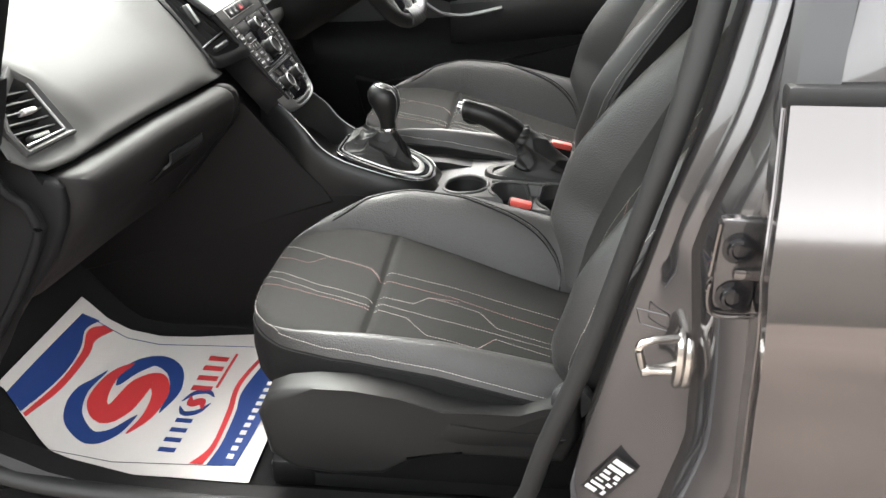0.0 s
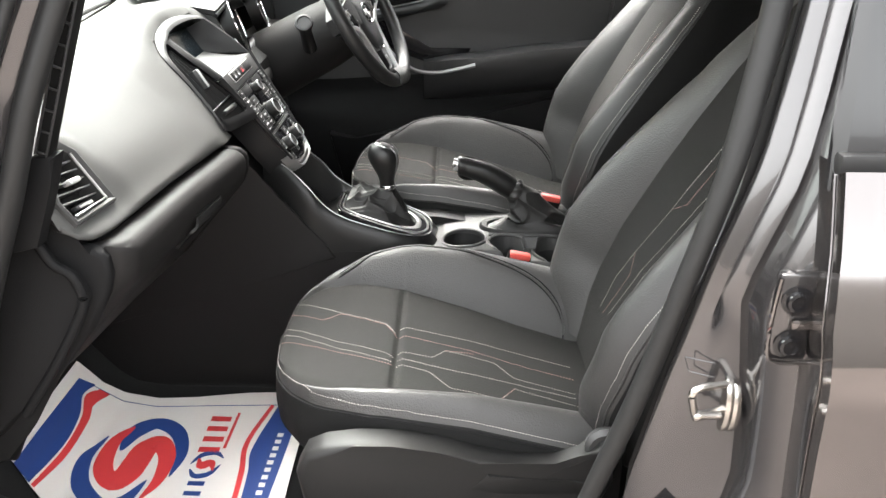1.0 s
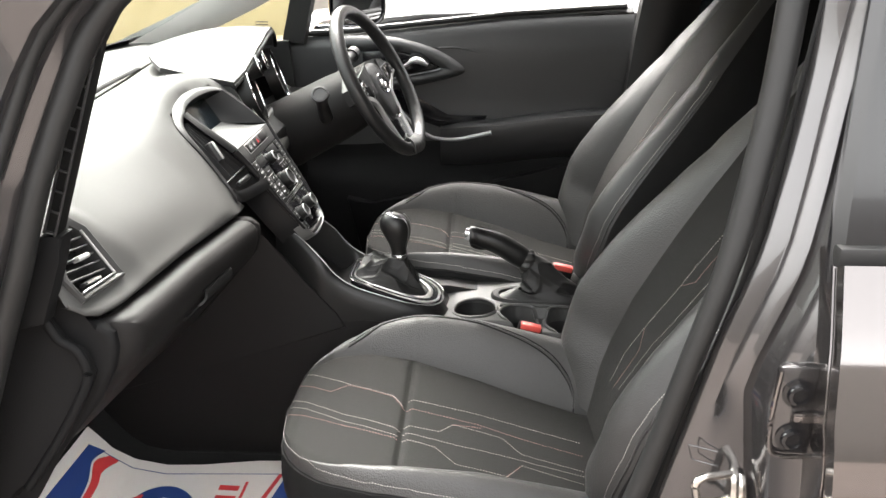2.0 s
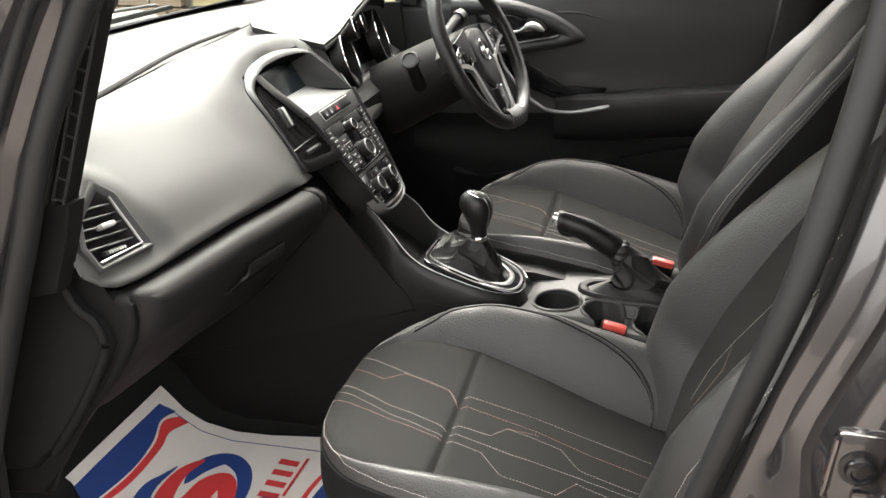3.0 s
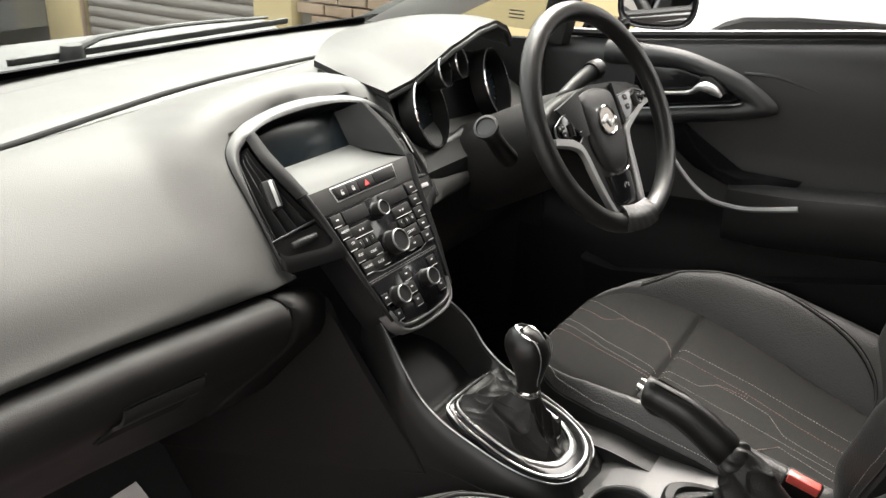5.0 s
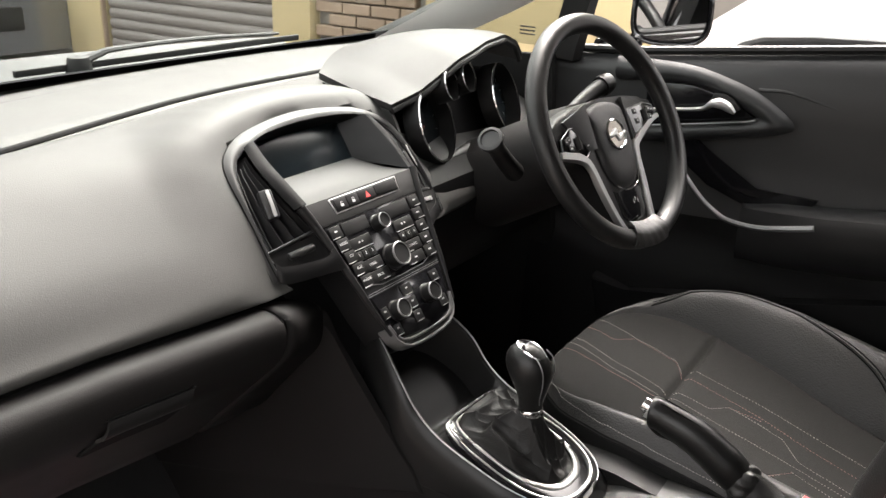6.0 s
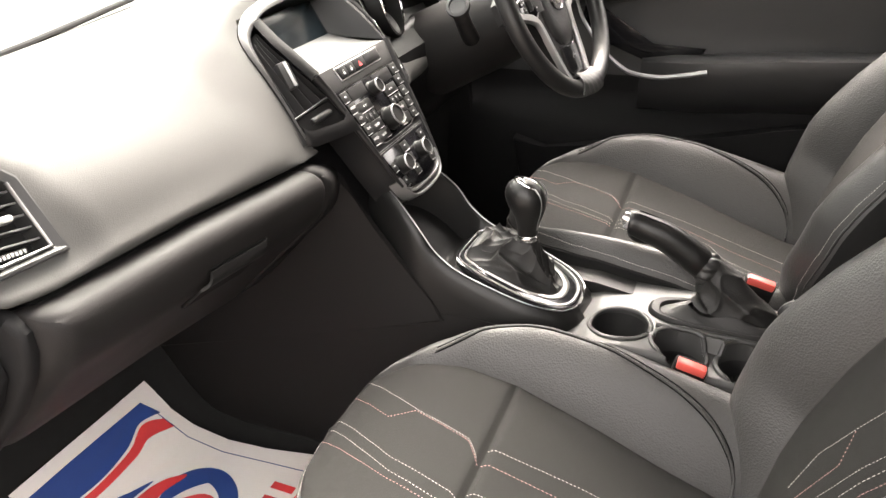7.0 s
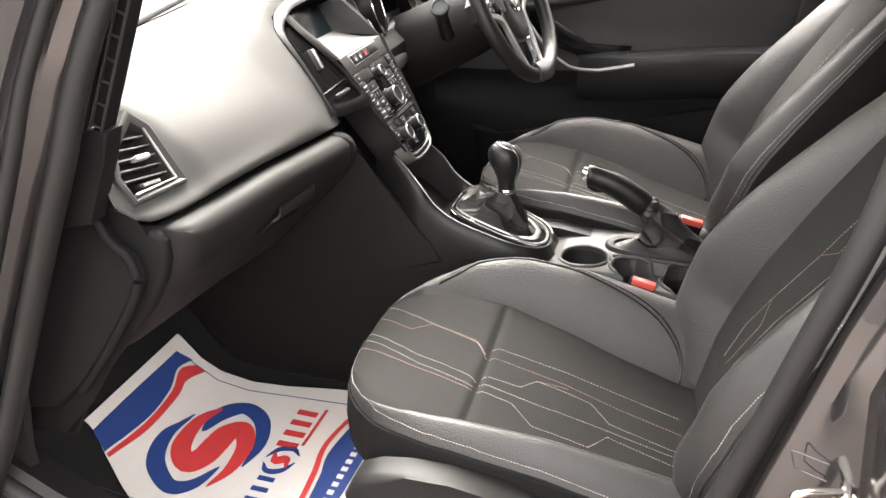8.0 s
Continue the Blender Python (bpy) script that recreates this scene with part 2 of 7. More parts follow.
def tube(path, r, segs=10, closed=False, flat=1.0, up=(0, 0, 1), caps=True):
    """A tube along a path; r is a number or a function of 0..1; flat squashes it along up."""
    path = [Vector(p) for p in path]
    rings, n = [], len(path)
    for i, p in enumerate(path):
        a = path[(i - 1) % n] if closed or i else p
        b = path[(i + 1) % n] if closed or i < n - 1 else p
        d = (b - a).normalized()
        side = d.cross(Vector(up))
        side = side.normalized() if side.length > 1e-4 else d.orthogonal().normalized()
        top = side.cross(d)
        rad = r(i / (n - 1)) if callable(r) else r
        rings.append([p + side * math.cos(q) * rad + top * math.sin(q) * rad * flat for q in (2 * math.pi * k / segs for k in range(segs))])
    if closed:
        rings.append(rings[0])
        bm = loft(rings, True, False)
        bmesh.ops.remove_doubles(bm, verts=bm.verts[:], dist=1e-6)
        return bm
    return loft(rings, True, caps)


def turned(profile, m, segs=32, caps=True):
    """A solid of revolution about local z: profile of (radius, height)."""
    return loft([[m @ Vector((r * math.cos(2 * math.pi * k / segs), r * math.sin(2 * math.pi * k / segs), h)) for k in range(segs)] for r, h in profile], True, caps)


def prism(outline, m, depth, bevel=0.003, segs=2):
    """An outline in local x, y, raised by depth along local z."""
    bm = bmesh.new()
    lo = [bm.verts.new(m @ Vector((x, y, 0))) for x, y in outline]
    hi = [bm.verts.new(m @ Vector((x, y, depth))) for x, y in outline]
    n = len(lo)
    bm.faces.new(lo[::-1])
    top = bm.faces.new(hi)
    for i in range(n):
        bm.faces.new((lo[i], lo[(i + 1) % n], hi[(i + 1) % n], hi[i]))
    if bevel:
        bmesh.ops.bevel(bm, geom=list(top.edges), offset=bevel, segments=segs, affect="EDGES", profile=0.5)
    return bm


def frame_of(origin, xdir, ydir):
    """A matrix with its origin and two directions (made square)."""
    x = Vector(xdir).normalized()
    z = x.cross(Vector(ydir)).normalized()
    y = z.cross(x)
    return Matrix((( x.x, y.x, z.x, origin[0]), (x.y, y.y, z.y, origin[1]), (x.z, y.z, z.z, origin[2]), (0, 0, 0, 1)))


def lerp(table, x):
    """Piecewise-linear look-up in (x, value) rows."""
    return float(np.interp(x, [a for a, _ in table], [b for _, b in table]))


def smooth(x):
    x = max(0.0, min(1.0, x))
    return x * x * (3 - 2 * x)

# ---- the car's fixed inside: floor, sides, roof ----
YC = 1.691          # middle of the car
PSEAT, DSEAT = 1.314, 2.067   # middles of the two seats

# unseen dark wall added behind the camera: closes the view, cuts doorway light
solo("shade_wall", box((-14, -3.9, 0), (14, -3.6, 2.0), 0.02), SHADEWALL, "unseen plain dark wall added to close the view and dim the doorway", "wall", kind="structure")
ground = solo("ground", sheet(60, 60, lambda u, v: Vector(((u - 0.5) * 400, (v - 0.5) * 400, 0.0))), GROUND, "worn grey-brown concrete yard round the parked car", "ground", kind="structure")


def floor_z(x):
    return lerp([(-1.25, 0.72), (-1.0, 0.455), (-0.96, 0.398), (-0.93, 0.36), (-0.895, 0.308), (-0.85, 0.275), (-0.78, 0.26), (-0.4, 0.258), (0.9, 0.258)], x)


car = thing("car_body", (0, YC, 0.2), "dark grey metallic five-door hatchback with its front passenger doorway open", "car", kind="structure")


def floor_fn(u, v):
    x = -1.3 + u * 2.9
    y = 0.93 + v * 1.52
    z = floor_z(x) + 0.26 * smooth((0.105 - abs(y - YC)) / 0.03)
    return Vector((x, y, z))


part("carpet_floor", sheet(90, 60, floor_fn, 0.02), CARPET, car, "black carpet on the car's floor")
# footwell bulkhead
part("bulkhead", sheet(2, 8, lambda u, v: Vector((-1.24 - 0.02 * u, 0.95 + 1.5 * v, 0.3 + 0.75 * u)), 0.02), CARPET, car)


part("footwell_side", prism([(-1.3, 0.25), (-0.6, 0.25), (-0.62, 0.6), (-0.66, 1.08), (-1.3, 1.05)], frame_of((0, 2.475, 0), (1, 0, 0), (0, 0, 1)), 0.02, 0.004), CARPET, car, "black footwell side")
part("footwell_side", prism([(-1.3, 0.25), (-0.83, 0.25), (-0.86, 0.5), (-0.80, 1.0), (-1.3, 1.05)], frame_of((0, 0.975, 0), (1, 0, 0), (0, 0, 1)), 0.02, 0.004), CARPET, car, "black footwell side")


def sill_ring(x):
    return [Vector((x, y, z)) for y, z in ((0.86, 0.25), (0.84, 0.33), (0.87, 0.355), (0.93, 0.36), (0.985, 0.34), (1.0, 0.3), (0.99, 0.22), (0.87, 0.22))]


part("door_sill", loft([sill_ring(x) for x in (-1.0, -0.8, -0.6, -0.4, -0.2, 0.0, 0.2, 0.4)]), PAINTDIM, car)
part("sill_cover", loft([[Vector((x, y, z + dz)) for y, z in ((0.93, 0.362), (0.985, 0.344), (1.003, 0.28), (1.015, 0.28), (0.998, 0.354), (0.94, 0.376))] for x, dz in ((-1.0, 0.2), (-0.9, 0.13), (-0.8, 0.075), (-0.7, 0.03), (-0.6, 0.005), (-0.5, 0), (0.0, 0), (0.1, 0.01), (0.3, 0.05))]), LOWER, car, "black plastic sill cover")

# B pillar: painted inner face, with the folded flange that the rubber seal grips
BP = [(0.115, 0.36), (0.10, 0.50), (0.115, 0.60), (0.145, 0.75), (0.185, 0.93), (0.225, 1.05), (0.245, 1.15), (0.262, 1.25), (0.28, 1.40)]


def bp_x(z):
    return lerp([(b, a) for a, b in BP], z)


CORNER = [(0.36, 0.18), (0.45, 0.19), (0.52, 0.205), (0.587, 0.22), (0.633, 0.231), (0.763, 0.224), (0.918, 0.205), (1.05, 0.248), (1.25, 0.285), (1.45, 0.30)]


def bp_ring(z):
    x = bp_x(z)
    t = 0.05 * smooth((z - 1.0) / 0.3)
    c = max(lerp(CORNER, z), x + 0.032)
    sect = ((x, 0.885), (x + 0.01, 0.874), (x + 0.02, 0.868), (x * 0.5 + c * 0.5, 0.856), (c - 0.008, 0.842), (c, 0.836), (c + 0.006, 0.838), (c + 0.014, 0.815), (c + 0.03, 0.79), (c + 0.05, 0.778), (c + 0.13, 0.79), (c + 0.135, 0.93), (x + 0.02, 0.93))
    return [Vector((a, b + t, z)) for a, b in sect]


part("b_pillar", loft([bp_ring(0.36 + 1.06 * k / 30) for k in range(31)]), PAINTDIM, car, "dark grey painted door pillar")


def seal_tube(pts, name="door_seal", r=0.017):
    return part(name, tube(spline(pts, 60), r, 12, flat=0.8), RUBBER, car, "black rubber door seal")


seal_tube([(-0.9, 0.93, 0.47), (-0.75, 0.93, 0.40), (-0.55, 0.93, 0.378), (-0.2, 0.925, 0.375), (-0.05, 0.918, 0.385), (0.03, 0.908, 0.43), (0.065, 0.892, 0.56), (0.113, 0.888, 0.72), (0.15, 0.885, 0.87), (0.188, 0.888, 1.02), (0.212, 0.905, 1.14), (0.23, 0.925, 1.25), (0.246, 0.955, 1.40)])
part("b_pillar_trim", loft([[Vector((bp_x(z) + a, b + 0.05 * smooth((z - 1) / 0.3), z)) for a, b in ((0.0, 0.90), (0.02, 0.93), (0.06, 0.965), (0.2, 0.97), (0.21, 0.935), (0.02, 0.895))] for z in (0.42, 0.6, 0.8, 1.0, 1.2, 1.4)]), LOWER, car, "black plastic inner pillar trim")

# A pillar with its double seal, and the front wing edge below it
AP = [(-1.02, 0.30), (-0.9, 0.50), (-0.80, 0.75), (-0.73, 0.90), (-0.665, 1.02), (-0.63, 1.12), (-0.595, 1.2), (-0.555, 1.28), (-0.46, 1.38), (-0.38, 1.43)]


def ap_ring(z):
    x = lerp([(b, a) for a, b in AP], z)
    t = 0.05 * smooth((z - 1.0) / 0.4)
    return [Vector((x + a, b + t, z)) for a, b in ((0.012, 0.925), (0.0, 0.90), (-0.028, 0.885), (-0.045, 0.845), (-0.11, 0.82), (-0.3, 0.80), (-0.32, 0.93), (-0.02, 0.95))]


part("a_pillar", loft([ap_ring(0.3 + 1.13 * k / 24) for k in range(25)]), PAINTDIM, car, "dark grey painted windscreen pillar")
APS = [(b, a) for a, b in AP]
APZ = (0.46, 0.6, 0.75, 0.9, 1.0, 1.1, 1.2, 1.28, 1.36, 1.42)


def seal_x(z):
    return lerp(APS, z) + lerp([(0.8, 0.033), (0.93, 0.02), (1.03, 0.006), (1.3, 0.002)], z)


seal_tube([(seal_x(z), 0.905 + 0.05 * smooth((z - 1) / 0.4), z) for z in APZ], r=0.019)
seal_tube([(seal_x(z) - 0.04, 0.868 + 0.05 * smooth((z - 1) / 0.4), z) for z in APZ], "outer_door_seal", 0.012)
part("a_pillar_trim", loft([[Vector((lerp(APS, z) + a, b + 0.05 * smooth((z - 1) / 0.4), z)) for a, b in ((0.0, 0.93), (0.006, 0.945), (-0.01, 0.985), (-0.08, 1.0), (-0.1, 0.96))] for z in (1.02, 1.1, 1.2, 1.3, 1.42)]), LOWER, car, "black plastic pillar trim")
# the slotted carrier strip that the pillar trim clips to
STRIP_A, STRIP_B = Vector((-0.641, 0.94, 1.03)), Vector((-0.522, 0.972, 1.385))
STRIP_U = (STRIP_B - STRIP_A).normalized()
SLM = frame_of(STRIP_A, STRIP_U.cross(Vector((0, -1, 0))), STRIP_U)
strip_l = (STRIP_B - STRIP_A).length
carrier = part("clip_strip", box((-0.008, 0, -0.03), (0.0075, strip_l, -0.003), 0.001, SLM), SLOTBLACK, car, "black slotted pillar strip")
for a, b in ((-0.0085, -0.006), (0.0055, 0.008)):
    part("strip_rail", box((a, 0, -0.003), (b, strip_l, 0.001), 0.0006, SLM), TRIM, carrier)
for k in range(14):
    part("strip_bar", box((-0.006, 0.002 + 0.0275 * k, -0.003), (0.0055, 0.0045 + 0.0275 * k, 0.0), 0.0004, SLM), TRIM, carrier)

# roof, rear of the cabin
def roof_fn(u, v):
    x, y = -0.42 + u * 2.2, 1.0 + v * 1.38
    return Vector((x, y, 1.43 + 0.07 * math.sin(math.pi * v) + 0.03 * math.sin(math.pi * min(1, u * 1.3))))


part("roof_lining", sheet(16, 12, roof_fn, 0.02), HEADLINER, car, "pale grey cloth roof lining")
part("roof_panel", sheet(16, 12, lambda u, v: roof_fn(u, v) + Vector((0, 0, 0.03)), 0.01), PAINT, car)
for y0, nm in ((0.97, "roof_rail"), (2.38, "roof_rail")):
    part(nm, loft([[Vector((x, y0 + a, 1.40 + b)) for a, b in ((0, 0), (0.03, 0.0), (0.06, 0.04), (0.04, 0.08), (-0.01, 0.06))] for x in (-0.42, 0.3, 1.0, 1.75)]), PAINT, car)
part("rear_bench", loft([[Vector((x, y, z)) for x, z in ((0.78, 0.3), (0.78, 0.5), (1.2, 0.46), (1.32, 0.95), (1.45, 0.95), (1.42, 0.3))] for y in (1.0, 1.2, 1.7, 2.2, 2.4)]), SEATSIDE, car, "black cloth rear bench")
part("tailgate_wall", sheet(2, 2, lambda u, v: Vector((1.62, 0.98 + 1.43 * u, 0.27 + 0.75 * v)), 0.03), LOWER, car)
part("rear_side_lining", box((0.33, 2.46, 0.3), (1.62, 2.5, 1.08), 0.01), LOWER, car, "black rear door lining")
part("rear_side_lining", box((0.36, 0.9, 0.3), (1.62, 0.94, 1.06), 0.01), LOWER, car, "black rear door lining")
part("far_b_pillar", loft([[Vector((0.27 + 0.09 * (z - 0.4) + a, b - 0.06 * smooth((z - 1) / 0.4), z)) for a, b in ((0, 2.5), (0.0, 2.45), (0.03, 2.425), (0.13, 2.425), (0.16, 2.45), (0.16, 2.5))] for z in (0.3, 0.7, 1.1, 1.25, 1.45)]), LOWER, car, "black far door pillar trim")

# windscreen and the pale far A pillar
def ws_fn(u, v):
    y = 1.0 + 1.42 * v
    bow = 0.13 * (1 - (2 * v - 1) ** 2)
    return Vector((-1.10 - bow + u * 0.70, y, 1.085 + u * 0.365 - 0.19 * bow * (1 - u)))


for nm, fn in (("rear_quarter_glass", lambda u, v: Vector((0.36 + 1.2 * u, 2.47 - 0.08 * v, 1.07 + 0.36 * v))), ("tailgate_glass", lambda u, v: Vector((1.62 - 0.12 * v, 0.98 + 1.43 * u, 1.0 + 0.46 * v)))):
    part(nm, sheet(2, 2, fn, 0.004), DARKPANE, car, "dark tinted glass")
windscreen = part("windscreen", sheet(10, 14, ws_fn, 0.004), PANE, car, "clear windscreen")
windscreen.visible_shadow = False
part("windscreen_band", sheet(1, 14, lambda u, v: ws_fn(-0.05 + 0.075 * u, v) + Vector((0.006, 0, 0.002)), 0.003), PIANO, car, "black band along the glass edge")
part("far_a_pillar", loft([[Vector(p) + Vector((a, b, c)) for a, b, c in ((-0.05, 0.05, 0.0), (0.0, -0.03, 0.02), (0.06, -0.02, 0.0), (0.09, 0.03, -0.03), (0.0, 0.06, -0.05))] for p in ((-1.15, 2.47, 1.06), (-1.0, 2.45, 1.125), (-0.85, 2.43, 1.195), (-0.6, 2.40, 1.32), (-0.38, 2.37, 1.43))]), PILLARTRIM, car, "pale grey far windscreen pillar")

# ---- the bonnet, cowl and wiper in front of the glass ----
part("bonnet", sheet(14, 14, lambda u, v: Vector((-1.42 - 0.95 * u - 0.1 * math.sin(math.pi * v), 0.95 + 1.48 * v, 0.955 - 0.2 * u * u + 0.04 * math.sin(math.pi * v))), 0.02), PAINT, car)
part("cowl", sheet(4, 14, lambda u, v: Vector((-1.16 - 0.3 * u - 0.12 * math.sin(math.pi * v), 0.95 + 1.48 * v, 1.032 - 0.03 * math.sin(math.pi * u))), 0.01), LOWER, car, "black plastic scuttle")
wiper = thing("windscreen_wiper", (-1.27, 1.6, 1.06), "black windscreen wiper resting on the scuttle", "wiper")
part("arm", tube(spline([(-1.30, 1.73, 1.062), (-1.30, 1.79, 1.081), (-1.30, 1.84, 1.087), (-1.31, 2.05, 1.086), (-1.32, 2.3, 1.074)], 40), lambda s: 0.013 - 0.007 * s, 8, flat=0.6), RUBBER, wiper)
part("blade", box((-1.315, 1.62, 1.055), (-1.305, 2.36, 1.068), 0.002), RUBBER, wiper)
part("pivot", turned([(0.0001, 0.034), (0.02, 0.03), (0.026, 0.0), (0.026, -0.03), (0.0001, -0.03)], Matrix.Translation((-1.30, 1.745, 1.05)), 16), RUBBER, wiper)



# ---- the two front seats ----
CUSH = [(-0.445, 0.03), (-0.443, 0.06), (-0.438, 0.095), (-0.43, 0.128), (-0.415, 0.163), (-0.39, 0.20), (-0.36, 0.231), (-0.33, 0.25), (-0.30, 0.264), (-0.26, 0.276), (-0.2, 0.283), (0.2, 0.283)]


def cush_half(x, side=1):
    """Half the cushion's width; its outboard side is a little narrower."""
    return lerp(CUSH, x) * (1 if side > 0 else 0.957)


def cush_panel(x, side=1):
    return min((0 if side > 0 else 0.02) + lerp([(-0.445, 0.026), (-0.43, 0.118), (-0.39, 0.168), (-0.32, 0.192), (-0.225, 0.188), (-0.01, 0.152), (0.1, 0.138)], x), 0.93 * cush_half(x, side))


def cush_top(x, u):
    """Height of the cushion over fore-and-aft x and sideways u."""
    zc = lerp([(-0.445, 0.560), (-0.435, 0.570), (-0.41, 0.577), (-0.37, 0.580), (-0.30, 0.576), (-0.23, 0.567), (-0.1, 0.537), (0.0, 0.508), (0.1, 0.482), (0.14, 0.475)], x)
    hw, hp = cush_half(x, u), cush_panel(x, u)
    a = abs(u)
    b = 0.0
    if a > hp and hw > hp:
        q = (a - hp) / (hw - hp)
        rise = lerp([(-0.445, 0.0), (-0.40, 0.003), (-0.35, 0.014), (-0.30, 0.030), (-0.2, 0.05), (-0.1, 0.062), (0.0, 0.068), (0.1, 0.07)], x) * (1.5 if u > 0 else 0.9)
        b = rise * math.sin(min(q, 0.62) / 0.62 * math.pi / 2) - (0.022 + 0.3 * rise) * max(0, (q - 0.62) / 0.38) ** 2
    else:
        b = -0.008 * (1 - (a / hp) ** 2) * smooth((x + 0.46) / 0.1)
    dx = (x + 0.23) / 0.007
    if a < hp:
        b -= 0.009 * math.exp(-dx * dx) * smooth((hp - a) / 0.012)
    db = (a - hp) / 0.006
    b -= 0.006 * math.exp(-db * db)
    return zc + b


XS = [0.14 - 0.585 * (k / 80) for k in range(81)]
XS = sorted(set([round(x, 4) for x in XS] + [-0.23, -0.226, -0.222, -0.234, -0.238, -0.443, -0.441, -0.435, -0.428]), reverse=True)


def cush_patch(x0, x1, t0, t1, yc, n):
    xs = [x for x in XS if x1 - 1e-6 <= x <= x0 + 1e-6]

    def f(i, j):
        x = xs[i]
        t = t0 + (t1 - t0) * j / n
        hw, hp = cush_half(x, t), cush_panel(x, t)
        u = t * hp if abs(t) <= 1 else math.copysign(hp + (abs(t) - 1) * (hw - hp), t)
        return Vector((x, yc + u, cush_top(x, u)))
    bm = bmesh.new()
    vs = [[bm.verts.new(f(i, j)) for j in range(n + 1)] for i in range(len(xs))]
    for i in range(len(xs) - 1):
        for j in range(n):
            bm.faces.new((vs[i][j], vs[i + 1][j], vs[i + 1][j + 1], vs[i][j + 1]))
    return bm


RAKE = radians(22)
BUP, BFW = Vector((math.sin(RAKE), 0, math.cos(RAKE))), Vector((-math.cos(RAKE), 0, math.sin(RAKE)))


def back_half(a):
    return lerp([(0, 0.245), (0.06, 0.272), (0.15, 0.290), (0.25, 0.290), (0.33, 0.287), (0.42, 0.277), (0.52, 0.258), (0.60, 0.232), (0.68, 0.2), (0.76, 0.17), (0.84, 0.15)], a)


def back_panel(a):
    return min(lerp([(0, 0.13), (0.15, 0.165), (0.35, 0.15), (0.56, 0.13), (0.84, 0.12)], a), 0.85 * back_half(a))


def back_n(a, u):
    """How far the backrest's face stands forward."""
    hw, hp = back_half(a), back_panel(a)
    c = lerp([(0, 0.0), (0.1, 0.016), (0.25, 0.02), (0.4, 0.008), (0.5, -0.004), (0.6, -0.02), (0.7, -0.045), (0.84, -0.08)], a)
    s = abs(u)
    if s <= hp:
        b = -0.006 * (1 - (s / hp) ** 2)
    else:
        q = (s - hp) / (hw - hp)
        rise = lerp([(0, 0.04), (0.08, 0.07), (0.2, 0.082), (0.32, 0.066), (0.45, 0.038), (0.56, 0.018), (0.7, 0.012), (0.84, 0.008)], a)
        b = rise * math.sin(min(q, 0.6) / 0.6 * math.pi / 2) - (0.02 + 0.35 * rise) * max(0, (q - 0.6) / 0.4) ** 2
    d = (s - hp) / 0.006
    return c + b - 0.005 * math.exp(-d * d)


def back_point(a, u, yc, dn=0.0):
    return Vector((0.118, yc + u, 0.485)) + BUP * a + BFW * (back_n(a, u) + dn)


AS = [0.84 * k / 60 for k in range(61)]


def back_patch(a0, a1, t0, t1, yc, n):
    aa = [a for a in AS if a0 - 1e-6 <= a <= a1 + 1e-6]

    def f(i, j):
        a = aa[i]
        t = t0 + (t1 - t0) * j / n
        hw, hp = back_half(a), back_panel(a)
        u = t * hp if abs(t) <= 1 else math.copysign(hp + (abs(t) - 1) * (hw - hp), t)
        return back_point(a, u, yc)
    bm = bmesh.new()
    vs = [[bm.verts.new(f(i, j)) for j in range(n + 1)] for i in range(len(aa))]
    for i in range(len(aa) - 1):
        for j in range(n):
            bm.faces.new((vs[i][j], vs[i + 1][j], vs[i + 1][j + 1], vs[i][j + 1]))
    return bm


def dashes(points, place, width=0.00048, length=0.0021, gap=0.0026):
    """Thread stitches, each a small raised bar, along a line given in the surface's own two numbers."""
    bm = bmesh.new()
    pts = [place(*p) for p in points]
    fine = []
    for a, b in zip(points, points[1:]):
        for k in range(160):
            f = k / 160
            fine.append(place(a[0] + (b[0] - a[0]) * f, a[1] + (b[1] - a[1]) * f))
    fine.append(pts[-1])
    run, at = 0.0, fine[0]
    start, on = fine[0], True
    for p in fine[1:]:
        run += (p - at).length
        at = p
        if on and run >= length:
            d = (p - start).normalized()
            s = d.cross(Vector((0, 0, 1))).normalized() * width
            up = s.cross(d).normalized() * 0.0006
            base = [start - s, start + s, p + s, p - s]
            top = [start - s * 0.5 + up, start + s * 0.5 + up, p + s * 0.5 + up, p - s * 0.5 + up]
            lo, hi = [bm.verts.new(c) for c in base], [bm.verts.new(c) for c in top]
            bm.faces.new(hi)
            for i in range(4):
                bm.faces.new((lo[i], lo[(i + 1) % 4], hi[(i + 1) % 4], hi[i]))
            on, run = False, 0.0
        elif not on and run >= gap:
            start, on, run = p, True, 0.0
    return bm


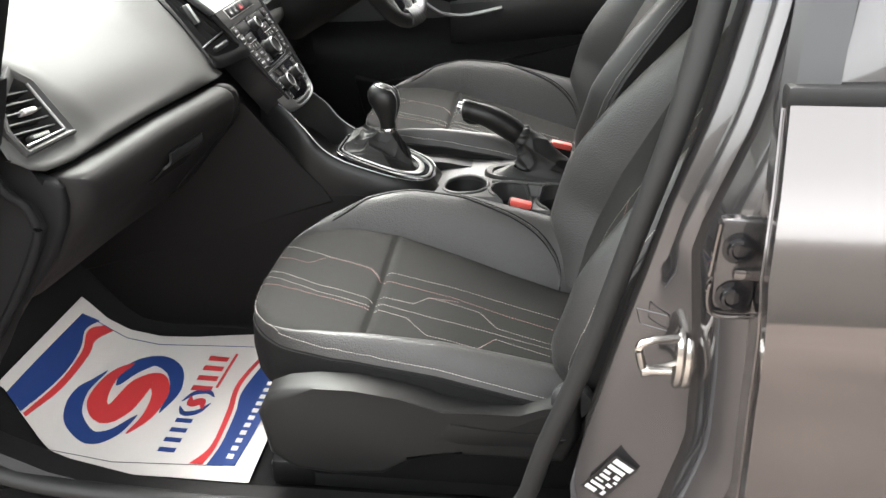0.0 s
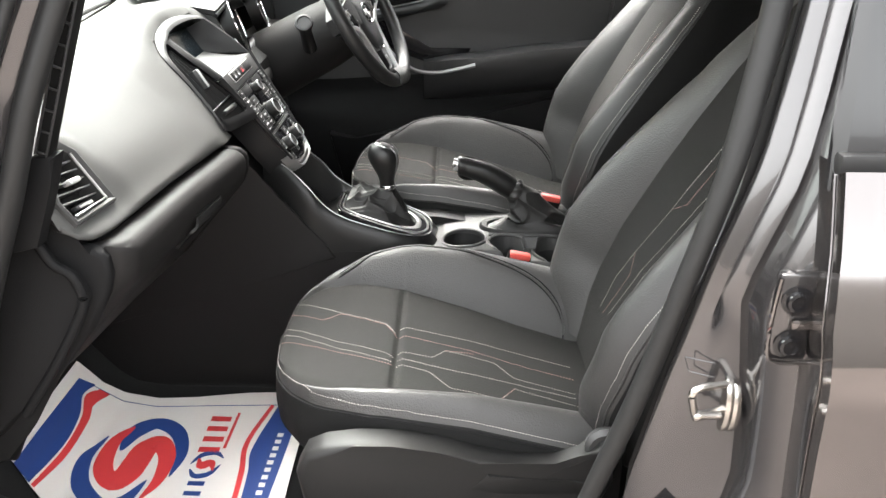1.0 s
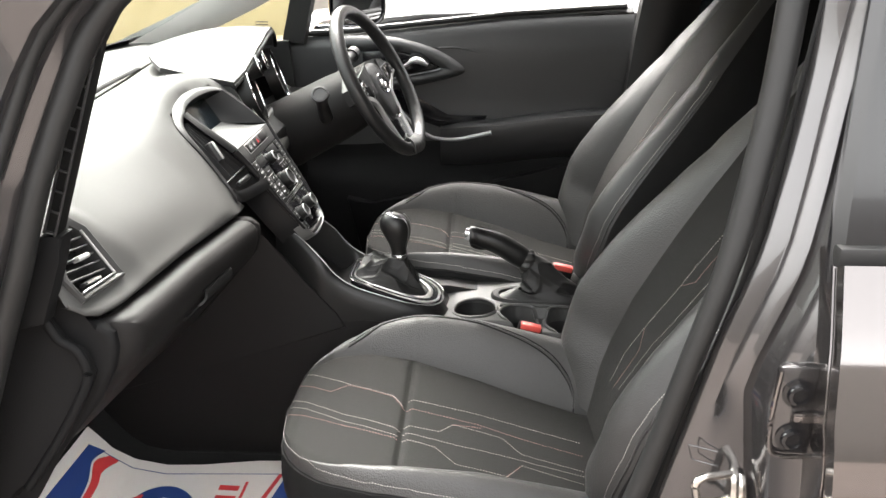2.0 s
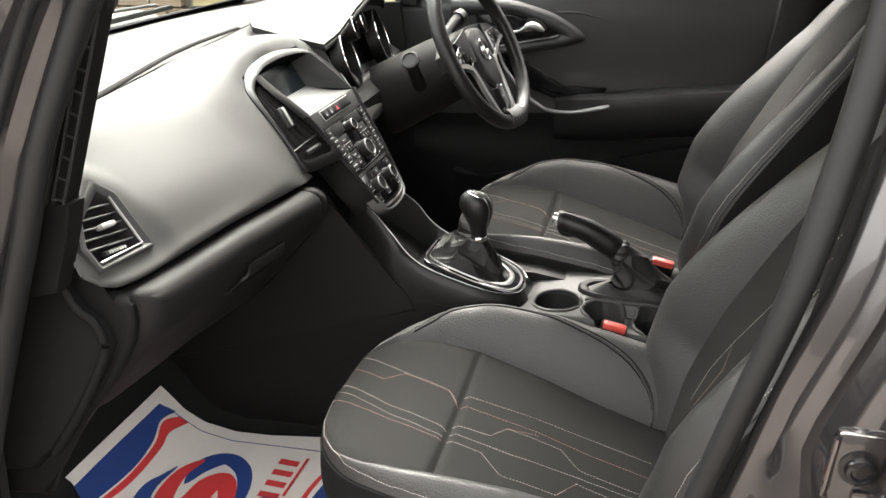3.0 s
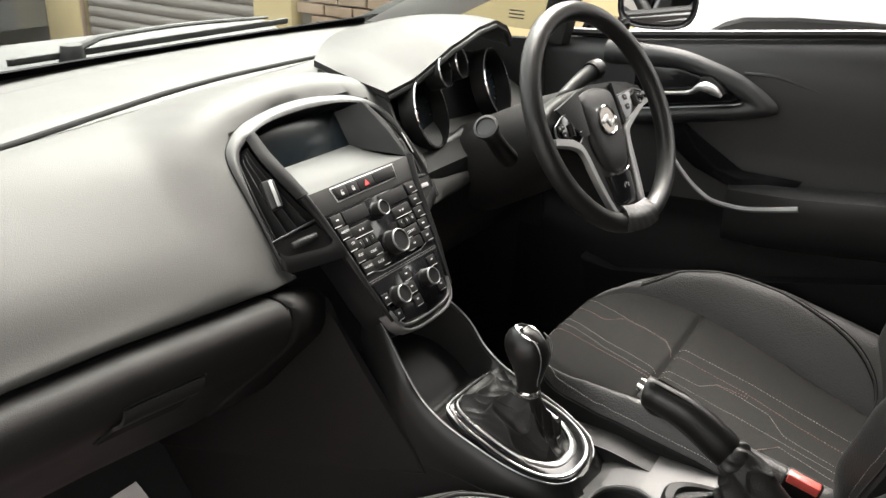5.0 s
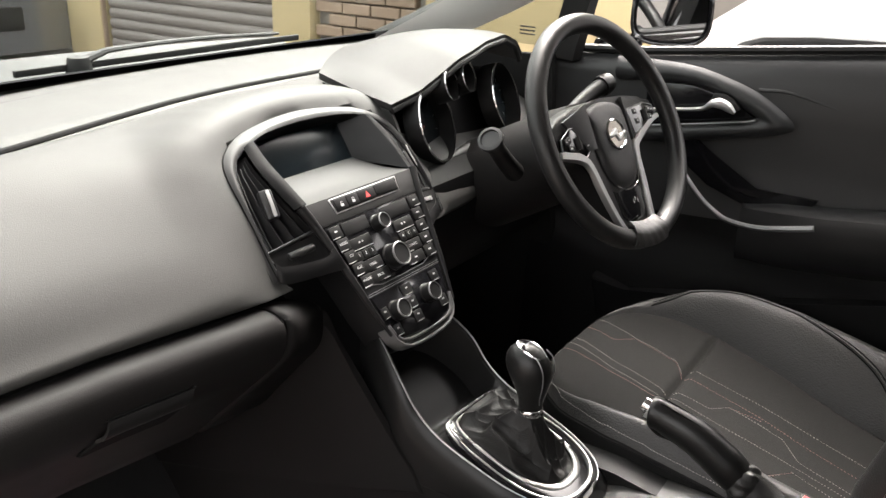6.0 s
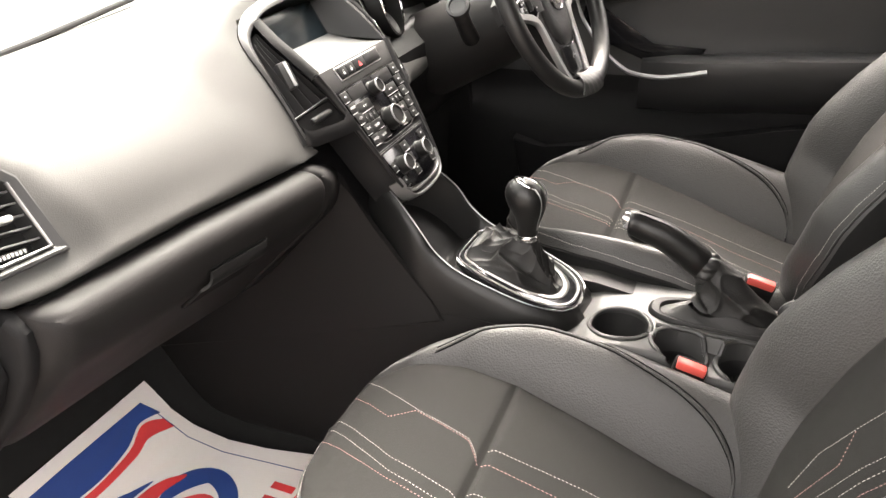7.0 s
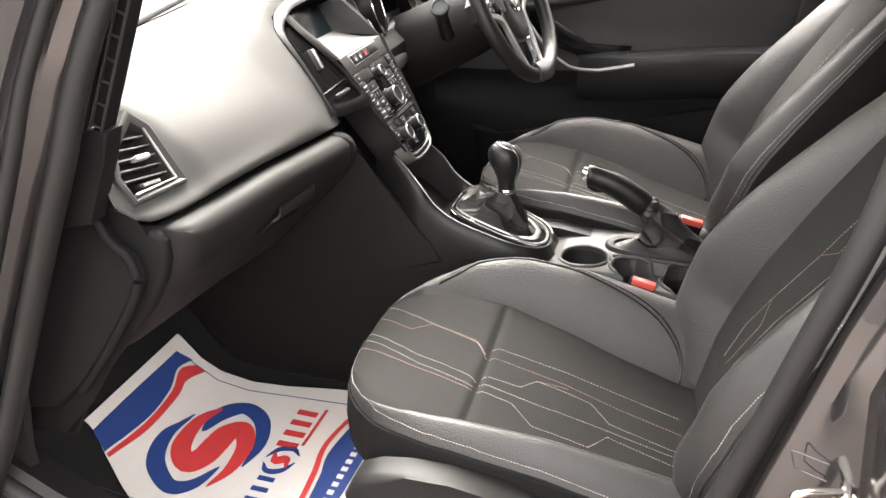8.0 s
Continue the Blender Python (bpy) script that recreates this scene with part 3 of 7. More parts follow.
def front_seat(yc, label):
    seat = thing("front_seat", (0.0, yc, 0.27), label, "car seat", "front seats")
    cushion = part("cushion", cush_patch(-0.23, -0.445, -1, 1, yc, 24), FABRIC, seat, "dark grey cloth thigh panel")
    part("seat_panel", cush_patch(0.14, -0.23, -1, 1, yc, 24), FABRIC, cushion, "dark grey cloth centre panel")
    for s in (-1, 1):
        part("side_bolster", cush_patch(0.14, -0.445, s, 2 * s, yc, 14), INSERT, cushion, "black leather bolster")
    # the skirt: leather side band all round the cushion's edge
    edge = [(x, -cush_half(x, -1)) for x in XS] + [(-0.4455, 0.0)] + [(x, cush_half(x)) for x in XS[::-1]]
    rings = []
    for drop, out in ((0.0, 0.0), (0.004, 0.003), (0.012, 0.0045), (0.05, 0.007), (0.085, 0.004), (0.13, -0.02)):
        ring = []
        for x, u in edge:
            slope = (cush_half(x + 0.004) - cush_half(x - 0.004)) / 0.008 if abs(u) > 0.01 else 50
            nrm = Vector((-slope, 1)).normalized()
            ring.append(Vector((x + nrm.x * out, yc + u + math.copysign(nrm.y, u) * out * (abs(u) > 0.01), cush_top(x, u) - drop)))
        rings.append(ring)
    part("side_band", loft(rings, False), SEATSIDE, cushion, "black side band")
    ring = [r + Vector((0, 0, 0.0005)) for r in rings[1]]
    part("piping", tube(ring[::2], 0.0018, 6), SEATSIDE, cushion)
    # backrest
    back = part("backrest", back_patch(0, 0.56, -1, 1, yc, 24), FABRIC, seat, "dark grey cloth back panel")
    part("shoulder_panel", back_patch(0.56, 0.84, -1, 1, yc, 24), FABRIC, back, "dark grey cloth shoulder panel")
    # outboard bolster darker: the shade on its turned-away face put into colour
    for s in (-1, 1):
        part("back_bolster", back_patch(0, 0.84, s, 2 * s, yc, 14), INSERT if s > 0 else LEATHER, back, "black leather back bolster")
    loop = [(a, -back_half(a)) for a in AS] + [(0.84, -0.15 + 0.3 * k / 12) for k in range(1, 12)] + [(a, back_half(a)) for a in AS[::-1]]
    rings = []
    for dn, out in ((0, 0), (-0.01, 0.008), (-0.03, 0.013), (-0.07, 0.012), (-0.12, -0.01), (-0.14, -0.06)):
        rings.append([back_point(a, u + math.copysign(out, u) * min(1, abs(u) / 0.1), yc, dn) + BUP * (out if a > 0.83 else 0) for a, u in loop])
    part("back_side", loft(rings, False), SEATSIDE, back, "black side of the backrest")
    part("back_shell", sheet(20, 8, lambda i, j: back_point(0.84 * i, (2 * j - 1) * (back_half(0.84 * i) - 0.05), yc, 0) - BFW * (0.135 + back_n(0.84 * i, (2 * j - 1) * (back_half(0.84 * i) - 0.05)) - 0.0), 0.004), LOWER, back)
    def on_cushion(x, u):
        return Vector((x, yc + u, cush_top(x, u) + 0.0002))

    def on_back(a, u):
        return back_point(a, u, yc, 0.0002)
    white = ([(-0.436, 0.103), (-0.338, 0.066), (-0.257, 0.044), (-0.236, 0.015)], [(-0.441, 0.010), (-0.341, -0.037), (-0.248, -0.061), (-0.235, -0.07)], [(-0.44, -0.012), (-0.333, -0.062), (-0.235, -0.088)],
             [(-0.229, 0.041), (-0.102, 0.040), (-0.004, 0.038), (0.098, 0.033)], [(-0.229, -0.049), (-0.166, -0.047), (-0.143, -0.014), (-0.052, -0.018), (-0.018, -0.054), (0.097, -0.060)],
             [(-0.229, -0.072), (-0.124, -0.079), (-0.015, -0.074), (0.097, -0.076)], [(-0.229, -0.093), (-0.171, -0.099), (-0.133, -0.140), (-0.046, -0.138), (-0.032, -0.115)], [(-0.019, -0.091), (0.097, -0.102)])
    mixed = ([(-0.437, 0.062), (-0.374, 0.037), (-0.344, 0.065), (-0.256, 0.040), (-0.233, 0.006)], [(-0.438, -0.040), (-0.33, -0.076), (-0.235, -0.098)],
             [(-0.229, 0.010), (-0.098, 0.005), (-0.001, -0.004), (0.098, -0.009)], [(-0.143, -0.014), (-0.09, -0.004)], [(-0.046, -0.138), (-0.019, -0.091)])
    for line in white:
        tagged(part("stitch_line", dashes(line, on_cushion), STITCH, cushion, "pale stitching"), kind="stuff")
    for line in mixed:
        tagged(part("stitch_line", dashes(line, on_cushion), STITCHPINK, cushion, "dull pink stitching"), kind="stuff")
    for line in ([(0.115, 0.061), (0.18, 0.060), (0.25, 0.031), (0.355, 0.0), (0.51, -0.031)], [(0.13, 0.006), (0.3, -0.057), (0.435, -0.102)], [(0.14, -0.02), (0.42, -0.122)]):
        tagged(part("stitch_line", dashes(line, on_back), STITCH, back, "pale stitching"), kind="stuff")
    for line in ([(0.115, 0.034), (0.214, 0.004), (0.25, 0.030)], [(0.357, -0.001), (0.384, -0.044), (0.48, -0.062)], [(0.15, -0.042), (0.4, -0.136)]):
        tagged(part("stitch_line", dashes(line, on_back), STITCHPINK, back, "dull pink stitching"), kind="stuff")
    # edge stitching beside the piping, outboard; double seam over the inboard bolster
    tagged(part("edge_stitching", dashes([(x, -cush_half(x, -1) + 0.004) for x in XS if x < 0.08][::-1][::4], on_cushion), STITCH, cushion), kind="stuff")
    seam = [(-0.362, 0.192), (-0.34, 0.208), (-0.30, 0.232), (-0.255, 0.246), (-0.209, 0.249), (-0.133, 0.241), (-0.024, 0.217), (0.041, 0.196), (0.08, 0.172), (0.094, 0.153), (0.095, 0.142)]
    fine = [(p.x, p.y) for p in spline([(*q, 0) for q in seam], 60)]
    for off in (0.0036, -0.0036):
        part("seam", tube([on_cushion(x, u + off) for x, u in fine], 0.0011, 6), SEAMDARK, cushion, "dark double seam")
    part("seam_welt", tube([on_cushion(x, u) + Vector((0, 0, -0.0004)) for x, u in fine], 0.0024, 8), INSERT, cushion)
    for s in (-1, 1):
        rim_line = [(a, s * (back_half(a) - 0.004)) for a in AS if 0.02 < a < 0.6]
        part("back_piping", tube([on_back(*p) for p in rim_line], 0.002, 6), LEATHER, back)
        tagged(part("back_edge_stitching", dashes([(a, u - s * 0.006) for a, u in rim_line[::3]], on_back, 0.0009), STITCH, back), kind="stuff")
    # plastic valance outboard, height lever and runner
    trim_y = yc - 0.322
    valance = part("valance", prism([(-0.372, 0.50), (-0.355, 0.535), (-0.325, 0.549), (-0.28, 0.556), (-0.22, 0.556), (-0.15, 0.545), (-0.09, 0.525), (-0.03, 0.513), (0.03, 0.513), (0.07, 0.53), (0.095, 0.562), (0.115, 0.565), (0.12, 0.49), (0.10, 0.44), (-0.06, 0.44), (-0.10, 0.465), (-0.135, 0.425), (-0.18, 0.395), (-0.26, 0.388), (-0.32, 0.395), (-0.36, 0.425)], frame_of((0, trim_y + 0.045, 0), (1, 0, 0), (0, 0, 1)), 0.045, 0.014, 4), VALANCE, seat, "black plastic valance")
    part("valance_cap", prism([(-0.10, 0.478), (-0.06, 0.468), (0.085, 0.470), (0.10, 0.49), (0.05, 0.497), (-0.02, 0.495), (-0.075, 0.508)], frame_of((0, trim_y + 0.02, 0), (1, 0, 0), (0, 0, 1)), 0.022, 0.004), VALANCE, valance)
    part("recline_pivot", turned([(0.03, 0.0), (0.032, 0.01), (0.026, 0.018), (0.0001, 0.02)], frame_of((0.105, trim_y + 0.03, 0.545), (1, 0, 0), (0, 0, 1)), 24), TRIM, seat)
    for u in (-0.2, 0.2):
        part("runner", box((-0.36, yc + u - 0.02, 0.268), (0.22, yc + u + 0.02, 0.31), 0.006), TRIM, seat, "steel seat runner")
        part("runner_cover", box((-0.40, yc + u - 0.026, 0.268), (-0.32, yc + u + 0.026, 0.325), 0.012), LOWER, seat)
    part("seat_base", box((-0.34, yc - 0.25, 0.31), (0.14, yc + 0.25, 0.47), 0.03), SEATSIDE, seat)
    return seat


seat_p = front_seat(PSEAT, "black leather and dark grey cloth passenger seat with pale stitching")
seat_d = copy_thing(seat_p, Matrix.Translation(seat_p.location + Vector((0.054, 0.762, 0.066))))
seat_d["label"] = "black leather and dark grey cloth driver's seat beside the handbrake"


# ---- dashboard ----
SC = 1.701          # middle of the centre stack


def seam_x(y):
    return lerp([(0.9, -0.775), (1.1, -0.806), (1.31, -0.836), (1.61, -0.883), (1.9, -0.918), (2.1, -0.945), (2.5, -0.99)], y)


def edge_x(y):
    return lerp([(0.965, -0.648), (0.978, -0.63), (1.0, -0.617), (1.03, -0.609), (1.1, -0.60), (1.25, -0.582), (1.48, -0.556), (1.7, -0.56), (2.5, -0.6)], y)


def edge_z(y):
    return lerp([(0.965, 0.912), (0.978, 0.898), (1.0, 0.890), (1.05, 0.886), (1.25, 0.887), (1.48, 0.877), (2.5, 0.872)], y)


def face(y, f):
    """The dashboard's sloping face at y, from its top seam (f = 0) to its lower edge (f = 1)."""
    sx, ex, ez = seam_x(y), edge_x(y), edge_z(y)
    w = smooth(1 - abs(y - SC) / 0.5)
    pts = [(sx - 0.004, 1.04), (sx + 0.006, 1.062), (sx + 0.05, 1.058 + 0.010 * w), (sx * 0.55 + ex * 0.45 + 0.02 * w, 1.023 + 0.046 * w), (sx * 0.22 + ex * 0.78 + 0.006 * w, 0.965 + 0.008 * w), (ex - 0.012, 0.915), (ex, ez + 0.012), (ex - 0.006, ez), (ex - 0.03, ez - 0.004)]
    return pts


SM = frame_of((-0.51, SC, 0.8693), (0, 1, 0), (-0.551, 0, 0.835))   # local x across, y up the face, z out of it
O_HALF = [(-0.191, 0.052, -0.033), (-0.193, 0.085, -0.031), (-0.1925, 0.125, -0.031), (-0.1915, 0.165, -0.034), (-0.187, 0.205, -0.041), (-0.176, 0.23, -0.047), (-0.155, 0.248, -0.05), (-0.125, 0.262, -0.053), (-0.09, 0.270, -0.055), (-0.045, 0.276, -0.056)]


def whole(h, mid):
    return h + [mid] + [(-x, y, z) for x, y, z in h[::-1]]


vent_m = frame_of((-0.652, 1.048, 0.963), (0.179, 0.98, -0.084), (-0.477, 0.162, 0.864))
V_OUT = [(0.0, 0.062), (0.027, 0.037), (0.048, -0.05), (-0.055, -0.058), (-0.068, -0.022), (-0.052, 0.022)]
V_IN = [(0.001, 0.044), (0.014, 0.033), (0.031, -0.041), (-0.047, -0.047), (-0.054, -0.02), (-0.042, 0.012)]


def nearest(loop, x, y):
    """Signed distance from (x, y) to a closed outline (inside: minus), and the outline's height there."""
    best, height, inside = 9.0, 0.0, False
    for (ax, ay, az), (bx, by, bz) in zip(loop, loop[1:] + loop[:1]):
        f = ((x - ax) * (bx - ax) + (y - ay) * (by - ay)) / ((bx - ax) ** 2 + (by - ay) ** 2)
        f = max(0.0, min(1.0, f))
        d = math.hypot(x - ax - (bx - ax) * f, y - ay - (by - ay) * f)
        if d < best:
            best, height = d, az + (bz - az) * f
        if (ay > y) != (by > y) and x < ax + (bx - ax) * (y - ay) / (by - ay):
            inside = not inside
    return (-best if inside else best), height


STACK_LOOP = [tuple(p) for p in whole(O_HALF, (0, 0.278, -0.056))] + [(0.12, -0.05, -0.04), (-0.12, -0.05, -0.04)]
VENT_LOOP = [(x * 1.02, y * 1.02, -0.001) for x, y in V_OUT]


def flush(p):
    """Lets the soft pad run up level with the rims set into it."""
    for m, loop, reach, sink in ((SM, STACK_LOOP, 0.12, 0.06), (vent_m, VENT_LOOP, 0.05, 0.045)):
        q = m.inverted() @ p
        d, h = nearest(loop, q.x, q.y)
        if m is SM:
            reach = lerp([(-0.1, 0.11), (0.16, 0.04 + 0.07 * smooth((q.y - 0.2) / 0.06))], q.x)
        if d > 0:
            w = smooth(1 - d / reach)
            q.z += (h - 0.002 - q.z) * w
        else:
            q.z = h - 0.002 - sink * smooth((-d - 0.007) / 0.012)
        if abs(q.z) < 0.3 and d < reach:
            p = m @ q
    return p


def face_sheet(y0, y1, ny, nf=56):
    rings = []
    for k in range(ny + 1):
        y = y0 + (y1 - y0) * k / ny
        c = [flush(p) for p in spline([(a, y, b) for a, b in face(y, 0)], nf)]
        rings.append(c)
    return loft(rings, False)


dash = thing("dashboard", (-0.75, YC, 0.85), "black soft-grained car dashboard with a pale sheen", "dashboard")
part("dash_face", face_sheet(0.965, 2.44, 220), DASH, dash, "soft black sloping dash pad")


def top_fn(u, v):
    y = 0.95 + 1.5 * v
    x = seam_x(y) - 0.016 - u * (0.28 + 0.1 * math.sin(math.pi * v))
    z = 1.055 + 0.012 * math.sin(math.pi * min(1, u * 1.2)) - (0.008 if u < 0.01 else 0) - 0.018 * u
    return Vector((x, y, z))


part("dash_top", sheet(24, 40, top_fn, 0.012), DASH, dash, "black dash top under the windscreen")
# raised dark strip standing in for the shade in the seam's groove
part("seam_shade", tube([(seam_x(y) - 0.003, y, 1.0612 + 0.012 * smooth(1 - abs(y - SC) / 0.5)) for y in (0.966 + 0.0225 * k for k in range(48))], 0.0064, 8, flat=0.6), SLOTBLACK, dash, "dark strip painting the shaded groove across the dash")
# speaker grille and the slot of the screen vent on top
part("speaker_grille", prism([(0.11 * math.cos(a), 0.055 * math.sin(a)) for a in (2 * math.pi * k / 40 for k in range(40))], frame_of((-1.05, 1.78, 1.0598), (0.16, 1, 0), (-1, 0.16, -0.05)), 0.004, 0.002), TRIM, dash, "oval speaker grille")
part("demister_slot", tube(spline([(-1.05, 1.2, 1.064), (-1.077, 1.456, 1.066), (-1.108, 1.678, 1.0665), (-1.132, 1.892, 1.066), (-1.145, 2.118, 1.063)], 40), 0.0045, 8, flat=0.5), RUBBER, dash, "dark demister slot")

# glovebox: rolled top edge, sloping lid with a handle recess
def lid_fn(y):
    k = smooth((y - 1.485) / 0.115)
    e, z = edge_x(y) - 0.034 * k, edge_z(y) - 0.036 * k
    return [(e - 0.03, z - 0.016), (e - 0.012, z - 0.0085), (e + 0.006, z - 0.0075), (e + 0.022, z - 0.012), (e + 0.0325, z - 0.026), (e + 0.0325, z - 0.05), (e + 0.022, z - 0.077), (e - 0.0065, z - 0.110), (e - 0.035, z - 0.143), (e - 0.0635, z - 0.176), (e - 0.092, z - 0.209), (e - 0.11, z - 0.217), (e - 0.18, z - 0.204)]


LID_N = 60


def lid_curve(y):
    return spline([(a, y, b) for a, b in lid_fn(y)], LID_N)


def lid_end(p):
    """Where the lid ends towards the middle of the car, along its profile p = 0..1."""
    return lerp([(0, 1.474), (0.35, 1.482), (0.48, 1.480), (0.62, 1.464), (0.75, 1.442), (0.88, 1.428), (1, 1.42)], p)


def lid_strip(start, end, ny, inset=0.0):
    """The lid's skin between two curves of y along its profile; its ends roll inwards by inset."""
    rings = []
    for k in range(ny + 1):
        ring = []
        for i in range(LID_N + 1):
            p = i / LID_N
            y = start(p) + (end(p) - start(p)) * k / ny
            q = lid_curve(y)[i]
            d, r, deep = (y - start(p), 0.035, inset * 2.6) if start(p) < 1.1 and y < 1.2 else (min(y - start(p), end(p) - y), 0.012, inset)
            pull = deep * (1 - math.sqrt(max(0.0, 1 - (1 - min(d, r) / r) ** 2)))
            ring.append(Vector((q.x - pull * 0.8, y, q.z + pull * (-0.3 if p < 0.3 else 0.3))))
        rings.append(ring)
    return loft(rings, False)


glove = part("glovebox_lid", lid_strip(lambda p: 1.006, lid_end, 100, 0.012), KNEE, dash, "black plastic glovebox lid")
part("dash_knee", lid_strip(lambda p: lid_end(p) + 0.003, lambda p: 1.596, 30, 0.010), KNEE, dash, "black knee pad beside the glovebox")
part("glovebox_inside", loft([[Vector((a - 0.016, y, b + 0.004)) for a, b in [lid_fn(y)[k] for k in (1, 4, 6, 8, 10)]] for y in (1.03, 1.2, 1.4, 1.58)], False), SLOTBLACK, dash)


def on_lid(y, f):
    """A place on the lid's sloping face: f = 0 just below the roll, 1 at the bottom."""
    e, z = edge_x(y), edge_z(y)
    return Vector((e + 0.022 - 0.114 * f - (0.35 * f * f if f < 0 else 0), y, z - 0.077 - 0.132 * f))


LIDN = Vector((0.757, 0, -0.653))
# dark sheet laid on the lid for the shade of the finger recess
part("recess_shade", sheet(10, 6, lambda u, v: on_lid(1.208 + 0.105 * u + 0.014 * (1 - v), -0.03 + 0.2 * v) + LIDN * 0.0025, 0.003), SLOTBLACK, glove, "dark sheet painting the shaded finger recess")
part("handle", sheet(10, 5, lambda u, v: on_lid(1.216 + 0.106 * u + 0.012 * (1 - v), -0.16 + 0.15 * v) + LIDN * (0.002 + 0.004 * math.sin(math.pi * v)), 0.004), LOWER, glove, "black glovebox handle")
part("handle_rim", tube([on_lid(1.229, -0.175) + LIDN * 0.001, on_lid(1.336, -0.175) + LIDN * 0.001], 0.0016, 6), SLOTBLACK, glove)
part("handle_rim", tube([on_lid(1.338, -0.175) + LIDN * 0.002, on_lid(1.326, 0.06) + LIDN * 0.004, on_lid(1.310, 0.18) + LIDN * 0.003], 0.0017, 6), TRIM, glove)
part("handle_rim", tube([on_lid(1.228, -0.175) + LIDN * 0.001, on_lid(1.207, 0.18) + LIDN * 0.002], 0.0014, 6), SLOTBLACK, glove)

# end of the dashboard by the doorway, and the fuse cover in front of it
part("end_cheek", prism([(-0.86, 1.03), (-0.72, 1.0), (-0.67, 0.93), (-0.645, 0.886), (-0.622, 0.882), (-0.604, 0.866), (-0.602, 0.84), (-0.61, 0.81), (-0.637, 0.758), (-0.70, 0.68), (-0.76, 0.60), (-0.80, 0.52), (-0.95, 0.5), (-1.0, 0.7)], frame_of((0, 1.006, 0), (1, 0, 0), (0, 0, 1)), 0.016, 0.010, 4), BLACKEST, dash, "black end panel of the dash")
part("fuse_cover", prism([(-0.9, 0.92), (-0.70, 0.91), (-0.681, 0.892), (-0.666, 0.862), (-0.641, 0.845), (-0.631, 0.814), (-0.645, 0.78), (-0.675, 0.73), (-0.73, 0.655), (-0.80, 0.58), (-0.9, 0.56)], frame_of((0, 0.988, 0), (1, 0, 0), (0, 0, 1)), 0.014, 0.010, 4), BLACKEST, dash, "black side cover")
part("cover_lip", tube(spline([(-0.69, 0.974, 0.905), (-0.684, 0.973, 0.892), (-0.67, 0.972, 0.866), (-0.648, 0.972, 0.850), (-0.638, 0.972, 0.815), (-0.652, 0.972, 0.778), (-0.70, 0.974, 0.70), (-0.757, 0.976, 0.62)], 40), 0.007, 10), BLACKEST, dash)
part("pillar_block", prism([(-0.652, 1.028), (-0.624, 1.029), (-0.635, 0.991), (-0.650, 0.952), (-0.668, 0.905), (-0.73, 0.89), (-0.70, 1.0)], frame_of((0, 0.968, 0), (1, 0, 0), (0, 0, 1)), 0.03, 0.004, 2), BLACKEST, dash, "black trim block at the pillar foot")
# outer vent
ovent = part("outer_vent", loft([[vent_m @ Vector((x * k, y * k, z)) for x, y in o] for o, z, k in ((V_OUT, -0.025, 1.02), (V_OUT, -0.002, 1.02), (V_OUT, 0.003, 1.0), (V_OUT, 0.004, 0.94), (V_IN, 0.0, 1.03), (V_IN, -0.003, 1.0), (V_IN, -0.03, 0.98))], True, False), SURROUND, dash, "satin grey framed air vent")
part("vent_throat", prism(V_IN, vent_m @ Matrix.Translation((0, 0, -0.032)), 0.002, 0), RUBBER, ovent)
for k in range(5):
    v = 0.026 - 0.0135 * k
    l, r = lerp([(-0.03, -0.052), (0.012, -0.042), (0.03, -0.02)], v), lerp([(-0.03, 0.028), (0.033, 0.014)], v)
    part("slat", box((l, v - 0.0012, -0.026), (r, v + 0.0012, -0.006), 0.0008, vent_m @ Matrix.Rotation(-0.04, 4, "Z")), TRIM, ovent)
for k in range(5):
    v = 0.026 - 0.0135 * k
    l, r = lerp([(-0.03, -0.052), (0.012, -0.042), (0.03, -0.02)], v), lerp([(-0.03, 0.028), (0.033, 0.014)], v)
    part("slat_edge", box((l, v - 0.0012, -0.0062), (r, v + 0.0012, -0.0045), 0.0004, vent_m @ Matrix.Rotation(-0.04, 4, "Z")), CHIN, ovent, "satin slat edge")
part("vent_bead", tube([vent_m @ Vector((x, y, 0.0016)) for x, y in (V_IN[1], V_IN[2], V_IN[3])], 0.0022, 8), DARKSATIN, ovent, "satin bead round the vent")
part("vent_tab", box((-0.02, -0.006, -0.012), (0.006, 0.002, 0.003), 0.003, vent_m), SATIN, ovent, "satin vent tab")
part("thumbwheel", box((-0.03, -0.0405, -0.014), (0.008, -0.034, -0.002), 0.002, vent_m), TRIM, ovent)
for k in range(7):
    part("wheel_tooth", box((-0.025 + 0.0045 * k, -0.0395, -0.002), (-0.0225 + 0.0045 * k, -0.0355, -0.0005), 0.0004, vent_m), SATIN, ovent)
# faint moulded mark beside the vent
part("moulded_mark", join(*[box((0.075 + 0.006 * k, -0.028, 0.004), (0.078 + 0.006 * k, -0.022, 0.0052), 0.0005, vent_m @ Matrix.Rotation(0.12, 4, "Y")) for k in range(3)]), DASH, dash)

# ---- centre stack ----
HALF = [(-0.112, 0.0), (-0.111, 0.04), (-0.104, 0.062), (-0.09, 0.073), (-0.0375, 0.0865), (0.0, 0.093), (0.05, 0.1035), (0.09, 0.110), (0.131, 0.122)]


def half(v):
    return lerp(HALF, v)


def mirror_outline(rows):
    return [(w, v) for v, w in rows] + [(-w, v) for v, w in rows[::-1] if w > 0]


stack = thing("centre_stack", (-0.55, SC, 0.8), "graphite plastic centre stack with radio, display and heater controls", "car console")
